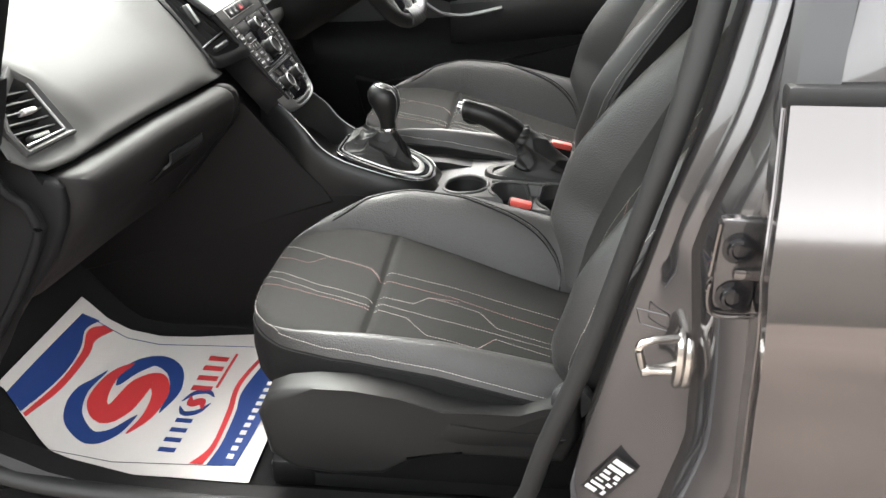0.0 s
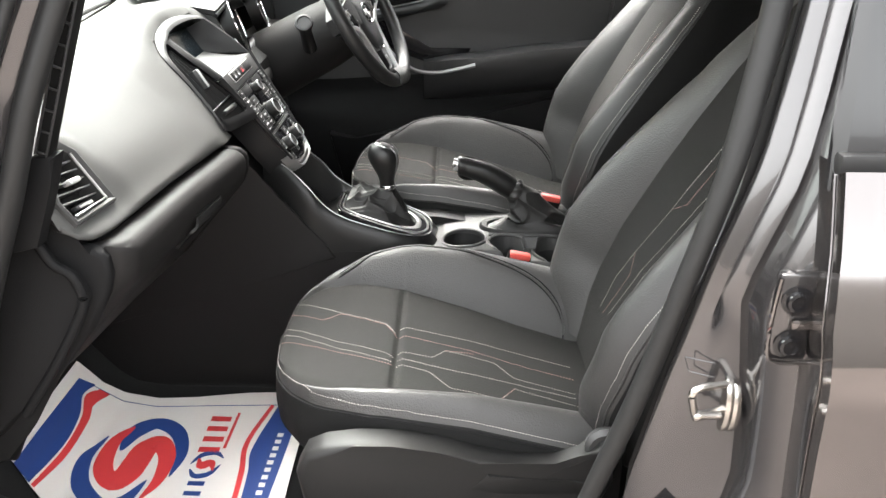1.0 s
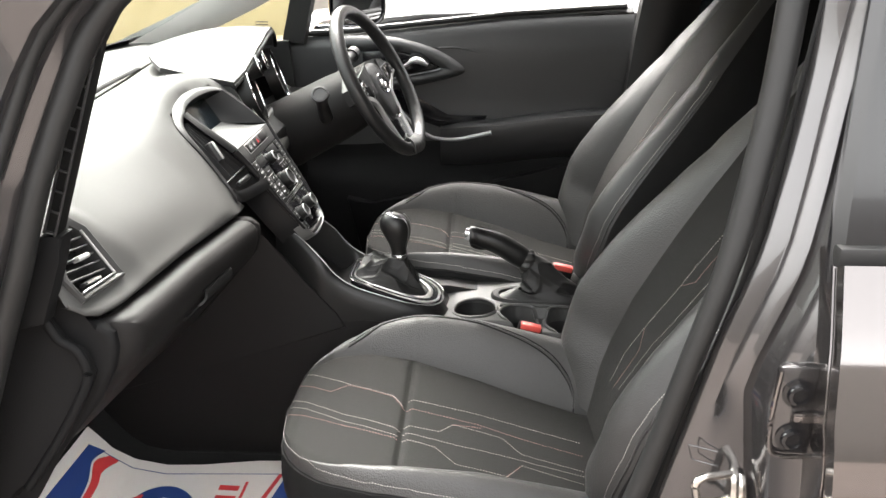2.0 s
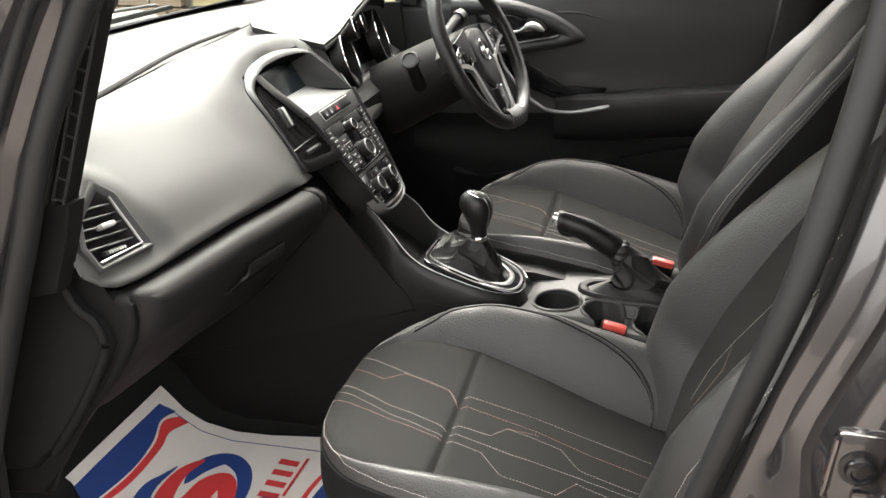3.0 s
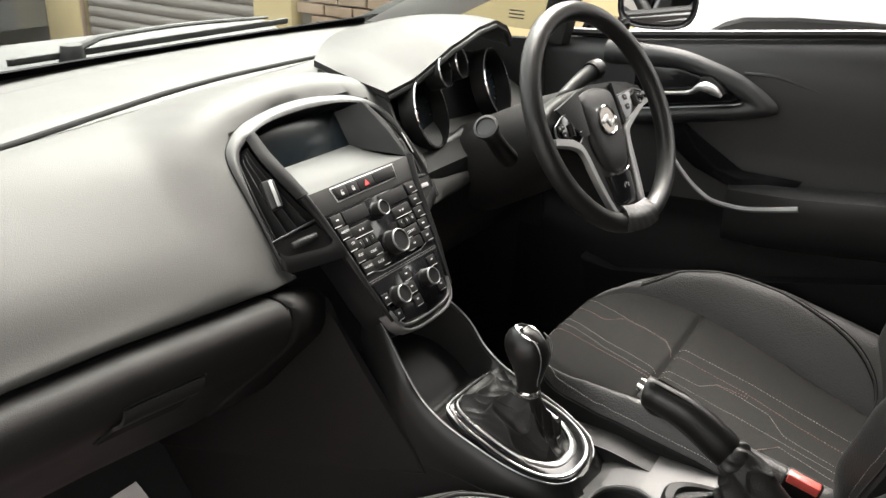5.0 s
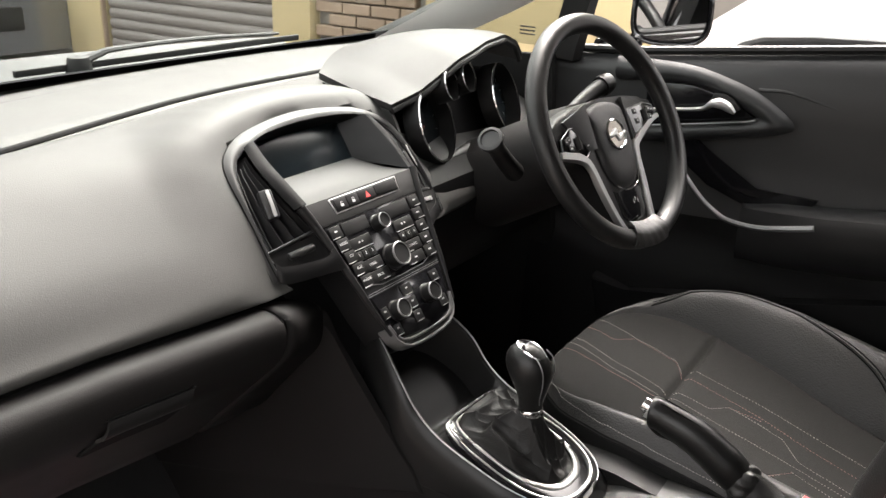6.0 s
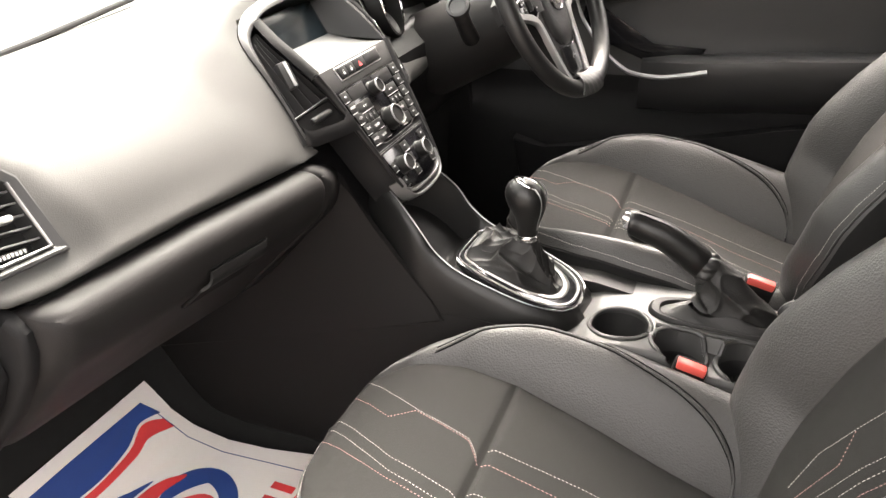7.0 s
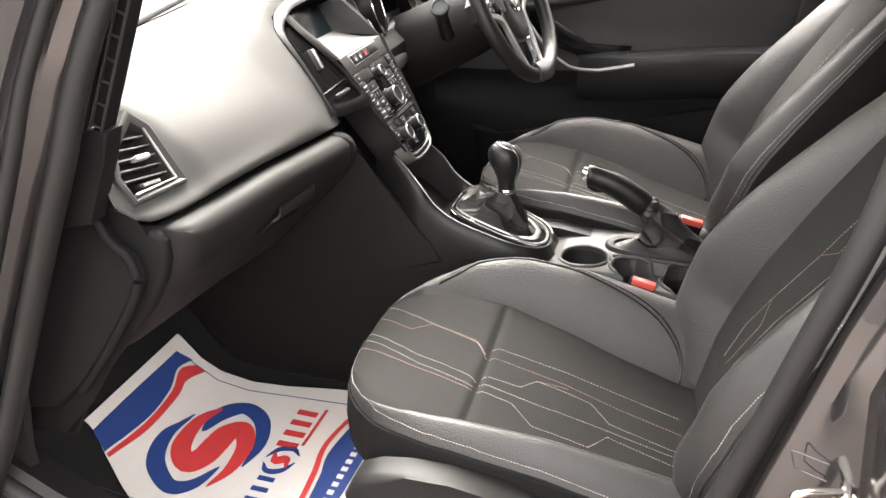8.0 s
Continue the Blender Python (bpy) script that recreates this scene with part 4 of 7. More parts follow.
# carcass behind, with the two side wings that hold the vents
rows = [(-0.14, 0.07), (-0.09, 0.09), (-0.02, 0.108), (0.03, 0.14), (0.05, 0.165), (0.1, 0.172), (0.16, 0.172), (0.2, 0.165), (0.225, 0.145), (0.24, 0.11), (0.246, 0.05)]
part("carcass", prism(mirror_outline(rows), SM @ Matrix.Translation((0, 0, -0.19)), 0.105, 0.01, 3), BLACKEST, stack)
part("lower_face", prism(mirror_outline(HALF), SM @ Matrix.Translation((0, 0, -0.06)), 0.06, 0.003), STACK, stack, "graphite fascia")
# shelf, cheeks and roof of the deep-set display
part("display_shelf", sheet(8, 10, lambda u, v: SM @ Vector(((2 * u - 1) * (0.122 - 0.032 * v), 0.131 + 0.025 * v + 0.032 * v ** 2, 0.0005 - 0.07 * v ** 1.15)), 0.005), SURROUND, stack, "satin graphite shelf below the display")
part("switch_panel", prism([(-0.111, 0.0945), (0.111, 0.0945), (0.121, 0.131), (-0.121, 0.131)], SM @ Matrix.Translation((0, 0, -0.004)), 0.0055, 0.001), SURROUND, stack, "satin graphite switch panel")
scr = part("display", prism([(-0.094, 0.182), (0.094, 0.182), (0.094, 0.252), (-0.094, 0.252)], SM @ Matrix.Translation((0, 0, -0.076)), 0.006, 0.002), SCREEN, stack, "dark switched-off display")
E_LINE = [(0.122, 0.131, 0.0), (0.126, 0.17, -0.012), (0.128, 0.205, -0.025), (0.125, 0.2425, -0.038)]
S_LINE = [(0.136, 0.131, -0.006), (0.143, 0.17, -0.017), (0.146, 0.205, -0.028), (0.139, 0.2375, -0.040)]
e_fine, s_fine = spline(E_LINE, 30), spline(S_LINE, 30)
I_HALF = [(-0.189, 0.052, -0.033), (-0.19, 0.085, -0.031), (-0.188, 0.125, -0.031), (-0.182, 0.165, -0.034), (-0.172, 0.205, -0.039), (-0.160, 0.224, -0.041), (-0.140, 0.2365, -0.041), (-0.125, 0.2425, -0.039), (-0.09, 0.2525, -0.043), (-0.045, 0.2575, -0.046)]
o_line, i_line = spline(whole(O_HALF, (0, 0.278, -0.056)), 120), spline(whole(I_HALF, (0, 0.259, -0.046)), 120)
part("display_roof", sheet(4, 40, lambda u, v: SM @ (i_line[40 + round(40 * v)] + Vector((0, -0.004 * u, -0.04 * u))), 0.003), STACK, stack)


def surround_fn(u, v):
    p = o_line[round(v * 120)].lerp(i_line[round(v * 120)], u)
    return SM @ (p + Vector((0, 0, 0.0035 * math.sin(math.pi * u))))


part("surround", sheet(6, 120, surround_fn, 0.012), SURROUND, stack, "satin grey surround")
part("surround_seam", tube([SM @ (p + Vector((0, 0, -0.0012))) for p in o_line], 0.0011, 6), SLOTBLACK, stack)
part("bright_chin", loft([[SM @ Vector((x * k, v * k + 0.002 * (1 - k), z)) for x, v in mirror_outline([(-0.113, 0.0), (-0.112, 0.03), (-0.109, 0.05), (-0.102, 0.064), (-0.09, 0.0735), (-0.07, 0.079), (-0.069, 0.0755), (-0.088, 0.069), (-0.096, 0.06), (-0.1, 0.045), (-0.1015, 0.025), (-0.102, 0.0)])] for z, k in ((-0.02, 1.02), (0.0, 1.02), (0.0035, 1.0), (0.0035, 0.985), (0.0, 0.975))], True, False), CHIN, stack, "satin silver chin")
V_I = [(0.085, 0.19), (0.125, 0.188), (0.165, 0.182), (0.205, 0.172), (0.226, 0.158)]
V_S = [(0.085, 0.1175), (0.131, 0.137), (0.17, 0.144), (0.205, 0.147), (0.226, 0.145)]
V_ZI = [(0.085, -0.031), (0.125, -0.031), (0.165, -0.034), (0.226, -0.041)]
V_ZS = [(0.085, -0.003), (0.131, -0.007), (0.17, -0.018), (0.226, -0.037)]


def vent_pt(s, f, v, deep):
    """A place in a side vent: f from its inner to its outer edge, v up the face."""
    return SM @ Vector((s * (lerp(V_S, v) * (1 - f) + lerp(V_I, v) * f), v, lerp(V_ZS, v) * (1 - f) + lerp(V_ZI, v) * f - deep))


for s in (-1, 1):
    part("display_cheek", sheet(4, 8, lambda u, v: SM @ (Vector((s * e_fine[round(30 * v)].x, e_fine[round(30 * v)].y, e_fine[round(30 * v)].z)).lerp(Vector((s * 0.091, 0.186 + 0.06 * v, -0.074)), u)), 0.003), STACK, stack)
    part("pillar", sheet(6, 30, lambda u, v: SM @ (Vector((s * e_fine[round(30 * v)].x, e_fine[round(30 * v)].y, e_fine[round(30 * v)].z)).lerp(Vector((s * s_fine[round(30 * v)].x, s_fine[round(30 * v)].y, s_fine[round(30 * v)].z)), u) + Vector((0, 0, 0.003 * math.sin(math.pi * u)))), 0.005), BLACKEST, stack, "dark satin pillar beside the display")
    rail = spline([(s * 0.129, 0.131, -0.001), (s * 0.1165, 0.09, 0.0), (s * 0.0985, 0.0, 0.001), (s * 0.0905, -0.0375, 0.001), (s * 0.079, -0.082, 0.001)], 40)
    part("side_rail", tube([SM @ p for p in rail], lambda f: 0.0076 - 0.005 * f, 10, up=SM.to_3x3().col[2]), STACK, stack, "dark gloss side rail")
    wing = part("side_vent", sheet(4, 12, lambda u, v: vent_pt(s, u, 0.085 + 0.141 * v, 0.034), 0.002), RUBBER, stack, "black air vent")
    part("vent_wall", sheet(2, 12, lambda u, v: vent_pt(s, 1, 0.085 + 0.141 * v, 0.001 + 0.033 * u), 0.0015), LOWER, wing)
    part("vent_wall", sheet(2, 12, lambda u, v: vent_pt(s, 0, 0.085 + 0.141 * v, 0.001 + 0.033 * u), 0.0015), LOWER, wing)
    for k in range(4):
        f = (0.13, 0.37, 0.61, 0.85)[k]
        part("slat", sheet(1, 14, lambda u, v, f=f: vent_pt(s, f, 0.094 + (0.131 - 0.02 * f) * v, 0.004 + 0.026 * u), 0.0013), TRIM, wing)
    tabm = Matrix.Translation(vent_pt(s, 0.42, 0.152, -0.001)) @ SM.to_3x3().to_4x4() @ Matrix.Rotation(s * 0.12, 4, "Z") @ Matrix.Rotation(s * 0.45, 4, "Y")
    tab = part("vent_tab", box((-0.010, -0.021, -0.014), (0.009, 0.021 if s < 0 else 0.012, 0.004 if s < 0 else 0.0), 0.004, tabm), TRIM, wing, "graphite vent tab")
    part("tab_trim", box((0.0035 - 0.007 * (s < 0) + 0.003 * (s < 0), -0.019, 0.0035), (0.0085 - 0.007 * (s < 0) + 0.003 * (s < 0), 0.019, 0.0052), 0.001, tabm), SATIN, tab, "satin strip")
    part("vent_bar", tube([vent_pt(s, f, 0.092 + 0.004 * (1 - f), 0.002) for f in (0, 0.25, 0.5, 0.75, 1)], 0.0022, 8), TRIM, wing)
    part("wheel_panel", sheet(6, 4, lambda u, v: SM @ (Vector((s * 0.118, 0.09, -0.008)).lerp(Vector((s * 0.19, 0.09, -0.034)), u) * (1 - v) + Vector((s * 0.108, 0.05, -0.006)).lerp(Vector((s * 0.189, 0.06, -0.038)), u) * v), 0.006), LOWER, stack, "black panel round the vent wheel")
    whm = frame_of(SM @ Vector((s * 0.148, 0.0765, -0.0165)), SM.to_3x3() @ Vector((s * 1, -0.02 * s, -0.36)), SM.to_3x3() @ Vector((0, 1, 0)))
    part("thumbwheel", turned([(0.004, -0.0195), (0.005, -0.018), (0.0055, 0.0), (0.005, 0.018), (0.004, 0.0195)], whm @ Matrix.Translation((0, 0, -0.002)) @ Matrix.Rotation(radians(90), 4, "Y"), 24), TRIM, wing)
    for k in range(8):
        part("wheel_tooth", box((-0.0180 + 0.0045 * k, -0.0034, 0.0018), (-0.0152 + 0.0045 * k, 0.0034, 0.0054), 0.0006, whm), SATIN, wing)
    ft, fb = spline([(s * 0.191, 0.077, -0.030), (s * 0.182, 0.067, -0.027), (s * 0.15, 0.059, -0.016), (s * 0.122, 0.055, -0.004), (s * 0.110, 0.066, 0.0)], 24), spline([(s * 0.189, 0.058, -0.034), (s * 0.183, 0.047, -0.031), (s * 0.155, 0.041, -0.021), (s * 0.128, 0.036, -0.008), (s * 0.104, 0.031, 0.001)], 24)
    part("vent_foot", sheet(24, 5, lambda u, v: SM @ (ft[round(24 * u)].lerp(fb[round(24 * u)], v) + Vector((0, 0, 0.003 * math.sin(math.pi * (0.15 + 0.85 * v))))), 0.005), STACK, stack, "satin graphite wedge below the vent")


def on_face(name, u0, v0, u1, v1, z, h, material, parent=None, bevel=0.0015, label=""):
    return part(name, box((u0, v0, z), (u1, v1, z + h), bevel, SM), material, parent or stack, label)


def text(string, size, m, material, parent):
    cu = bpy.data.curves.new("word", "FONT")
    cu.body, cu.size, cu.align_x, cu.align_y, cu.extrude = string, size, "CENTER", "CENTER", 0.0002
    ob = new("word", cu)
    bpy.context.view_layer.update()
    me = bpy.data.meshes.new_from_object(ob.evaluated_get(bpy.context.evaluated_depsgraph_get()))
    bpy.data.objects.remove(ob)
    me.transform(m)
    bm = bmesh.new()
    bm.from_mesh(me)
    return part("lettering", bm, material, parent, smooth=False)


# switch strip with the hazard switch
strip = part("switch_strip", prism([(-0.073, 0.105), (0.073, 0.105), (0.0775, 0.128), (-0.0775, 0.128)], SM @ Matrix.Translation((0, 0, 0.001)), 0.0015, 0.0005), SATIN, stack, "thin bright frame round the switches")
part("strip_bed", prism([(-0.0715, 0.1068), (0.0715, 0.1068), (0.0755, 0.1265), (-0.0755, 0.1265)], SM @ Matrix.Translation((0, 0, 0.0018)), 0.0014, 0.0004), BUTTON, strip)
for nm, a, b in (("unlock_switch", -0.07, -0.045), ("lock_switch", -0.0445, -0.0195), ("hazard_switch", -0.019, 0.019), ("blank_switch", 0.0195, 0.071)):
    sw = on_face(nm, a, 0.1085, b, 0.125, 0.0026, 0.0018, STACK, strip, 0.0012)
    c = (a + b) / 2
    if nm in ("unlock_switch", "lock_switch"):
        k = nm == "lock_switch"
        part("lock_symbol", join(box((c - 0.003, 0.1125, 0.0046), (c + 0.003, 0.1165, 0.0048), 0, SM), box((c - 0.002, 0.1165, 0.0046), (c - 0.0012, 0.1195, 0.0048), 0, SM), box((c - 0.002, 0.119, 0.0046), (c + 0.0022, 0.1198, 0.0048), 0, SM), box((c + 0.0014, 0.1165 if k else 0.1185, 0.0046), (c + 0.0022, 0.1195, 0.0048), 0, SM)), PRINTWHITE, sw)
    if nm == "hazard_switch":
        part("hazard_symbol", prism([(c - 0.0055, 0.112), (c + 0.0055, 0.112), (c, 0.1215)], SM @ Matrix.Translation((0, 0, 0.0046)), 0.0003, 0), PRINTRED, sw)

radio = part("radio_panel", prism(mirror_outline([(-0.012, 0.0), (-0.0115, 0.05), (-0.006, 0.07), (0.004, 0.083), (0.03, 0.0955), (0.0925, 0.109), (0.093, 0.0)])[:-1], SM @ Matrix.Translation((0, 0, 0.0002)), 0.0016, 0.0008), PIANO, stack, "gloss black radio panel")
part("panel_rim", tube([SM @ Vector((x, y, 0.0016)) for x, y in [(-0.083, 0.004), (-0.07, -0.006), (-0.05, -0.0115), (0, -0.012), (0.05, -0.0115), (0.07, -0.006), (0.083, 0.004), (0.09, 0.02)]], 0.0007, 6), DARKSATIN, radio, "thin satin edge")
# columns of buttons either side, and the blocks between
for s in (-1, 1):
    for k in range(5):
        v = 0.0815 - 0.0197 * k
        x = s * (0.0925 - 0.0040 * k)
        on_face("radio_button", x - 0.0118, v - 0.009, x + 0.0118, v + 0.009, 0.0016, 0.0026, BUTTON, radio, 0.0012)
        on_face("button_line", x - 0.0075 + 0.004 * s, v - 0.0086, x + 0.0075 + 0.004 * s, v - 0.0074, 0.0042, 0.0004, SATIN, radio, 0)
        word = ("", "RADIO", "CD", "AUX", "PHONE")[k] if s < 0 else ""
        if word:
            text(word, 0.0054, SM @ Matrix.Translation((x, v + 0.0015, 0.0043)), PRINTWHITE, radio)
        else:
            on_face("button_mark", x - 0.003, v, x + 0.003, v + 0.0022, 0.0042, 0.0003, PRINTWHITE, radio, 0)
on_face("radio_display_bar", -0.0765, 0.070, -0.022, 0.0905, 0.0016, 0.0012, STACK, radio, 0.0008)
on_face("radio_bar", 0.012, 0.070, 0.0765, 0.0905, 0.0016, 0.0012, STACK, radio, 0.0008)
for s in (-1, 1):
    for k in range(3):
        x = s * (0.066 - 0.0145 * k) - 0.004
        on_face("preset_button", x - 0.0068, 0.031, x + 0.0068, 0.0445, 0.0016, 0.0026, BUTTON, radio, 0.0012)
        text(str(k + 1 if s < 0 else 6 - k), 0.0062, SM @ Matrix.Translation((x, 0.039, 0.0043)), PRINTWHITE, radio)
    c = s * 0.0505 - 0.004
    on_face("seek_button", c - 0.0225, 0.0475, c + 0.0225, 0.0645, 0.0016, 0.0026, BUTTON, radio, 0.0012)
    for a, b in ((-0.006, -0.003), (0.001, 0.004)):
        on_face("seek_mark", c + a, 0.055, c + b, 0.0575, 0.0042, 0.0003, PRINTWHITE, radio, 0)
    on_face("seek_line", c - 0.021, 0.0468, c + 0.021, 0.0478, 0.0042, 0.0005, SATIN, radio, 0)
    for k, word in enumerate(("TONE", "BACK") if s < 0 else ("CONFIG", "")):
        x, v = s * (0.0485 - 0.005 * k) - 0.004, 0.0205 - 0.0185 * k
        on_face("menu_button", x - 0.0215, v - 0.0085, x + 0.0215, v + 0.0085, 0.0016, 0.0026, BUTTON, radio, 0.0012)
        on_face("button_line", x - 0.010 * s - 0.007, v - 0.0084, x - 0.010 * s + 0.007, v - 0.0072, 0.0042, 0.0004, SATIN, radio, 0)
        if word:
            text(word, 0.0056, SM @ Matrix.Translation((x, v, 0.0043)), PRINTWHITE, radio)
        else:
            on_face("button_mark", x - 0.003, v - 0.001, x + 0.003, v + 0.001, 0.0042, 0.0003, PRINTWHITE, radio, 0)


def knob(name, u, v, r, h, parent):
    m = SM @ Matrix.Translation((u, v, 0.0015))
    k = part(name, turned([(r * 1.12, 0), (r * 1.12, 0.002), (r * 1.0, 0.003), (r, h * 0.88), (r * 0.97, h * 0.96), (r * 0.84, h + 0.0002), (r * 0.8, h - 0.001), (0.0001, h - 0.0012)], m, 40), BUTTON, parent, "black knob")
    part("knob_ring", turned([(r * 0.985, h * 0.93), (r * 0.98, h + 0.0004), (r * 0.93, h + 0.0012), (r * 0.88, h + 0.0008), (r * 0.86, h * 0.93)], m, 40), DARKSATIN, k, "satin chrome ring")
    return k


knob("volume_knob", -0.006, 0.0715, 0.0118, 0.018, radio)
knob("menu_knob", -0.006, 0.017, 0.0182, 0.02, radio)
clim = part("heater_panel", prism(mirror_outline([(-0.1, 0.0), (-0.099, 0.045), (-0.092, 0.06), (-0.078, 0.07), (-0.0225, 0.084), (-0.022, 0.0)])[:-1], SM @ Matrix.Translation((0, 0, 0.0002)), 0.0016, 0.0008), PIANO, stack, "gloss black heater panel")
knob("fan_knob", -0.049, -0.0545, 0.0142, 0.018, clim)
knob("heat_knob", 0.028, -0.0545, 0.0142, 0.018, clim)
for u, v, w in ((-0.0105, -0.034, 0.012), (-0.0105, -0.055, 0.010), (-0.0105, -0.076, 0.010), (-0.072, -0.05, 0.0075), (-0.062, -0.079, 0.0085), (0.06, -0.035, 0.010), (0.055, -0.075, 0.0095)):
    on_face("heater_button", u - w, v - 0.0085, u + w, v + 0.0085, 0.0016, 0.0022, BUTTON, clim, 0.0012)
    on_face("button_mark", u - 0.0025, v + 0.001, u + 0.0025, v + 0.0032, 0.0038, 0.0003, PRINTWHITE, clim, 0)
    on_face("button_line", u - w * 0.7, v - 0.0082, u + w * 0.7, v - 0.0072, 0.0038, 0.0004, SATIN, clim, 0)
for v in (-0.0175, -0.0205):
    on_face("heater_line", -0.086, v, 0.086, v + 0.0008, 0.0002, 0.0012, DARKSATIN, stack, 0)

# ---- instrument cowl with four dials ----
binnacle = thing("instrument_binnacle", (-0.68, 2.07, 1.05), "black hooded instrument binnacle with chrome-ringed dials", "instrument panel")


LIP = [(0, 1.048), (0.16, 1.064), (0.4, 1.106), (0.62, 1.128), (0.8, 1.132), (0.93, 1.115), (1, 1.085)]


def cowl_fn(u, v):
    """The hood, from its lip over the dials (u = 0) back to the dash top."""
    front = Vector((-0.665 + 0.02 * math.sin(math.pi * v), 1.885 + 0.43 * v, lerp(LIP, v)))
    rear = Vector((-0.84 - 0.10 * math.sin(math.pi * v), 1.905 + 0.52 * v, 1.076 + 0.02 * math.sin(math.pi * v)))
    p = front.lerp(rear, u)
    p.z += 0.022 * math.sin(math.pi * u) * math.sin(math.pi * v) ** 0.7
    return p


part("hood", sheet(14, 40, cowl_fn, 0.012), HOOD, binnacle, "black dash hood")
part("hood_lip", tube([cowl_fn(0, k / 40) for k in range(41)], 0.006, 8), LOWER, binnacle)
part("hood_cheek", sheet(8, 8, lambda u, v: Vector((-0.667 - 0.165 * u, 1.887 + 0.018 * u, 1.046 + 0.026 * u)) * (1 - v) + Vector((-0.61 - 0.2 * u, 1.875, 0.95)) * v, 0.006), HOOD, binnacle)
part("dial_plate", sheet(2, 24, lambda u, v: Vector((-0.665 - 0.05 * u, 1.895 + 0.445 * v, 0.93 + u * (0.115 + 0.04 * math.sin(math.pi * v)))), 0.01), BLACKEST, binnacle)
part("lower_rim", tube(spline([(-0.652, 1.902, 0.985), (-0.645, 1.92, 0.957), (-0.635, 1.98, 0.937), (-0.63, 2.09, 0.952), (-0.635, 2.2, 0.937), (-0.64, 2.32, 0.95)], 40), 0.012, 10), TRIM, binnacle, "graphite lower rim")
for y, z, r, nm in ((1.981, 1.003, 0.066, "rev_counter"), (2.222, 1.015, 0.066, "speedometer"), (2.022, 1.066, 0.027, "fuel_gauge"), (2.078, 1.073, 0.027, "temperature_gauge")):
    m = frame_of((-0.668, y, z), (-0.2, 1, 0), (-0.35, 0, 1))
    d = part(nm, turned([(r * 0.98, 0), (r * 0.98, 0.001), (0.0001, 0.001)], m, 40), SCREEN, binnacle, "black dial face")
    part("dial_tube", turned([(r * 0.985, 0.0), (r * 1.0, 0.03), (r * 1.05, 0.03), (r * 1.06, 0.0)], m, 48, False), BUTTON, d, "black dial tube")
    part("chrome_ring", turned([(r * 1.0, 0.0302), (r * 1.005, 0.0325), (r * 1.025, 0.0325), (r * 1.035, 0.030)], m, 48, False), CHROME, d, "thin chrome ring")
    for k in range(11 if r > 0.05 else 5):
        a = radians(220 - 260 * k / (10 if r > 0.05 else 4))
        part("tick", box((r * 0.74, -0.0008, 0.001), (r * 0.9, 0.0008, 0.0014), 0, m @ Matrix.Rotation(a, 4, "Z")), TRIM, d)
    part("needle", box((-0.004, -0.0008, 0.003), (r * 0.8, 0.0006, 0.0036), 0, m @ Matrix.Rotation(radians(215), 4, "Z")), REDDIM, d)

# driver's knee panel below the column
part("driver_knee_panel", loft([[Vector((x, y, z)) for x, z in ((-0.62, 0.95), (-0.585, 0.93), (-0.575, 0.88), (-0.60, 0.80), (-0.66, 0.70), (-0.70, 0.68), (-0.85, 0.72), (-0.85, 0.95))] for y in (1.86, 1.95, 2.1, 2.25, 2.44)]), BLACKEST, dash, "black knee panel below the steering column")
part("dash_filler", loft([[Vector((x, y, z)) for x, z in ((-0.95, 1.03), (-0.70, 1.0), (-0.63, 0.93), (-0.64, 0.70), (-0.95, 0.70))] for y in (1.52, 1.7, 1.88)]), BLACKEST, dash)
pedals = thing("pedal_box", (-0.95, 2.05, 0.4), "black rubber pedals in the dark driver's footwell", "pedals")
for y, w in ((1.93, 0.03), (2.05, 0.035), (2.17, 0.035)):
    part("pedal", box((-0.90, y - w, 0.42), (-0.88, y + w, 0.50), 0.006), RUBBER, pedals)
    part("pedal_arm", tube([(-0.90, y, 0.46), (-0.98, y, 0.62), (-1.0, y, 0.75)], 0.01, 8), LOWER, pedals)

# ---- steering wheel, column and stalks ----
wheel = thing("steering_wheel", (-0.352, 2.077, 1.034), "black leather steering wheel with satin spokes and a worn rim", "steering wheel")
wa, wb = radians(28.4), radians(-9.3)
wn_dir = Vector((math.cos(wa) * math.cos(wb), math.cos(wa) * math.sin(wb), math.sin(wa)))
we1 = Vector((0, 0, 1)).cross(wn_dir).normalized()
WM = frame_of((-0.352, 2.077, 1.034), we1, wn_dir.cross(we1))    # x to its right-hand side, y up the rim, z towards the driver
RIM = [WM @ Vector((-0.003 + 0.1845 * math.cos(a), -0.002 + 0.1845 * math.sin(a), 0)) for a in (2 * math.pi * k / 96 for k in range(96))]
part("rim", tube(RIM, 0.0168, 16, closed=True, up=wn_dir), RIMLEATHER, wheel, "black leather rim")


def rim_pt(a, r, z):
    return WM @ Vector((-0.003 + r * math.cos(a), -0.002 + r * math.sin(a), z))


# cross-stitching on the inside of the rim
tagged(part("rim_stitching", join(*[tube([rim_pt(radians(d - 0.35), 0.1692, -0.003), rim_pt(radians(d + 0.35), 0.1692, 0.0045)], 0.0008, 5) for d in [-58 + 1.1 * k for k in range(100)]]), STITCH, wheel, "pale cross-stitching"), kind="stuff")
boss_rows = [(-0.158, 0.016), (-0.12, 0.040), (-0.07, 0.053), (0.0, 0.056), (0.07, 0.053), (0.12, 0.045), (0.16, 0.036), (0.162, 0.004), (0.135, 0.0), (0.074, -0.027), (0.057, -0.042), (0.048, -0.098), (0.04, -0.165), (-0.045, -0.168), (-0.06, -0.153), (-0.072, -0.103), (-0.086, -0.044), (-0.1, -0.033), (-0.135, -0.024), (-0.16, -0.02)]
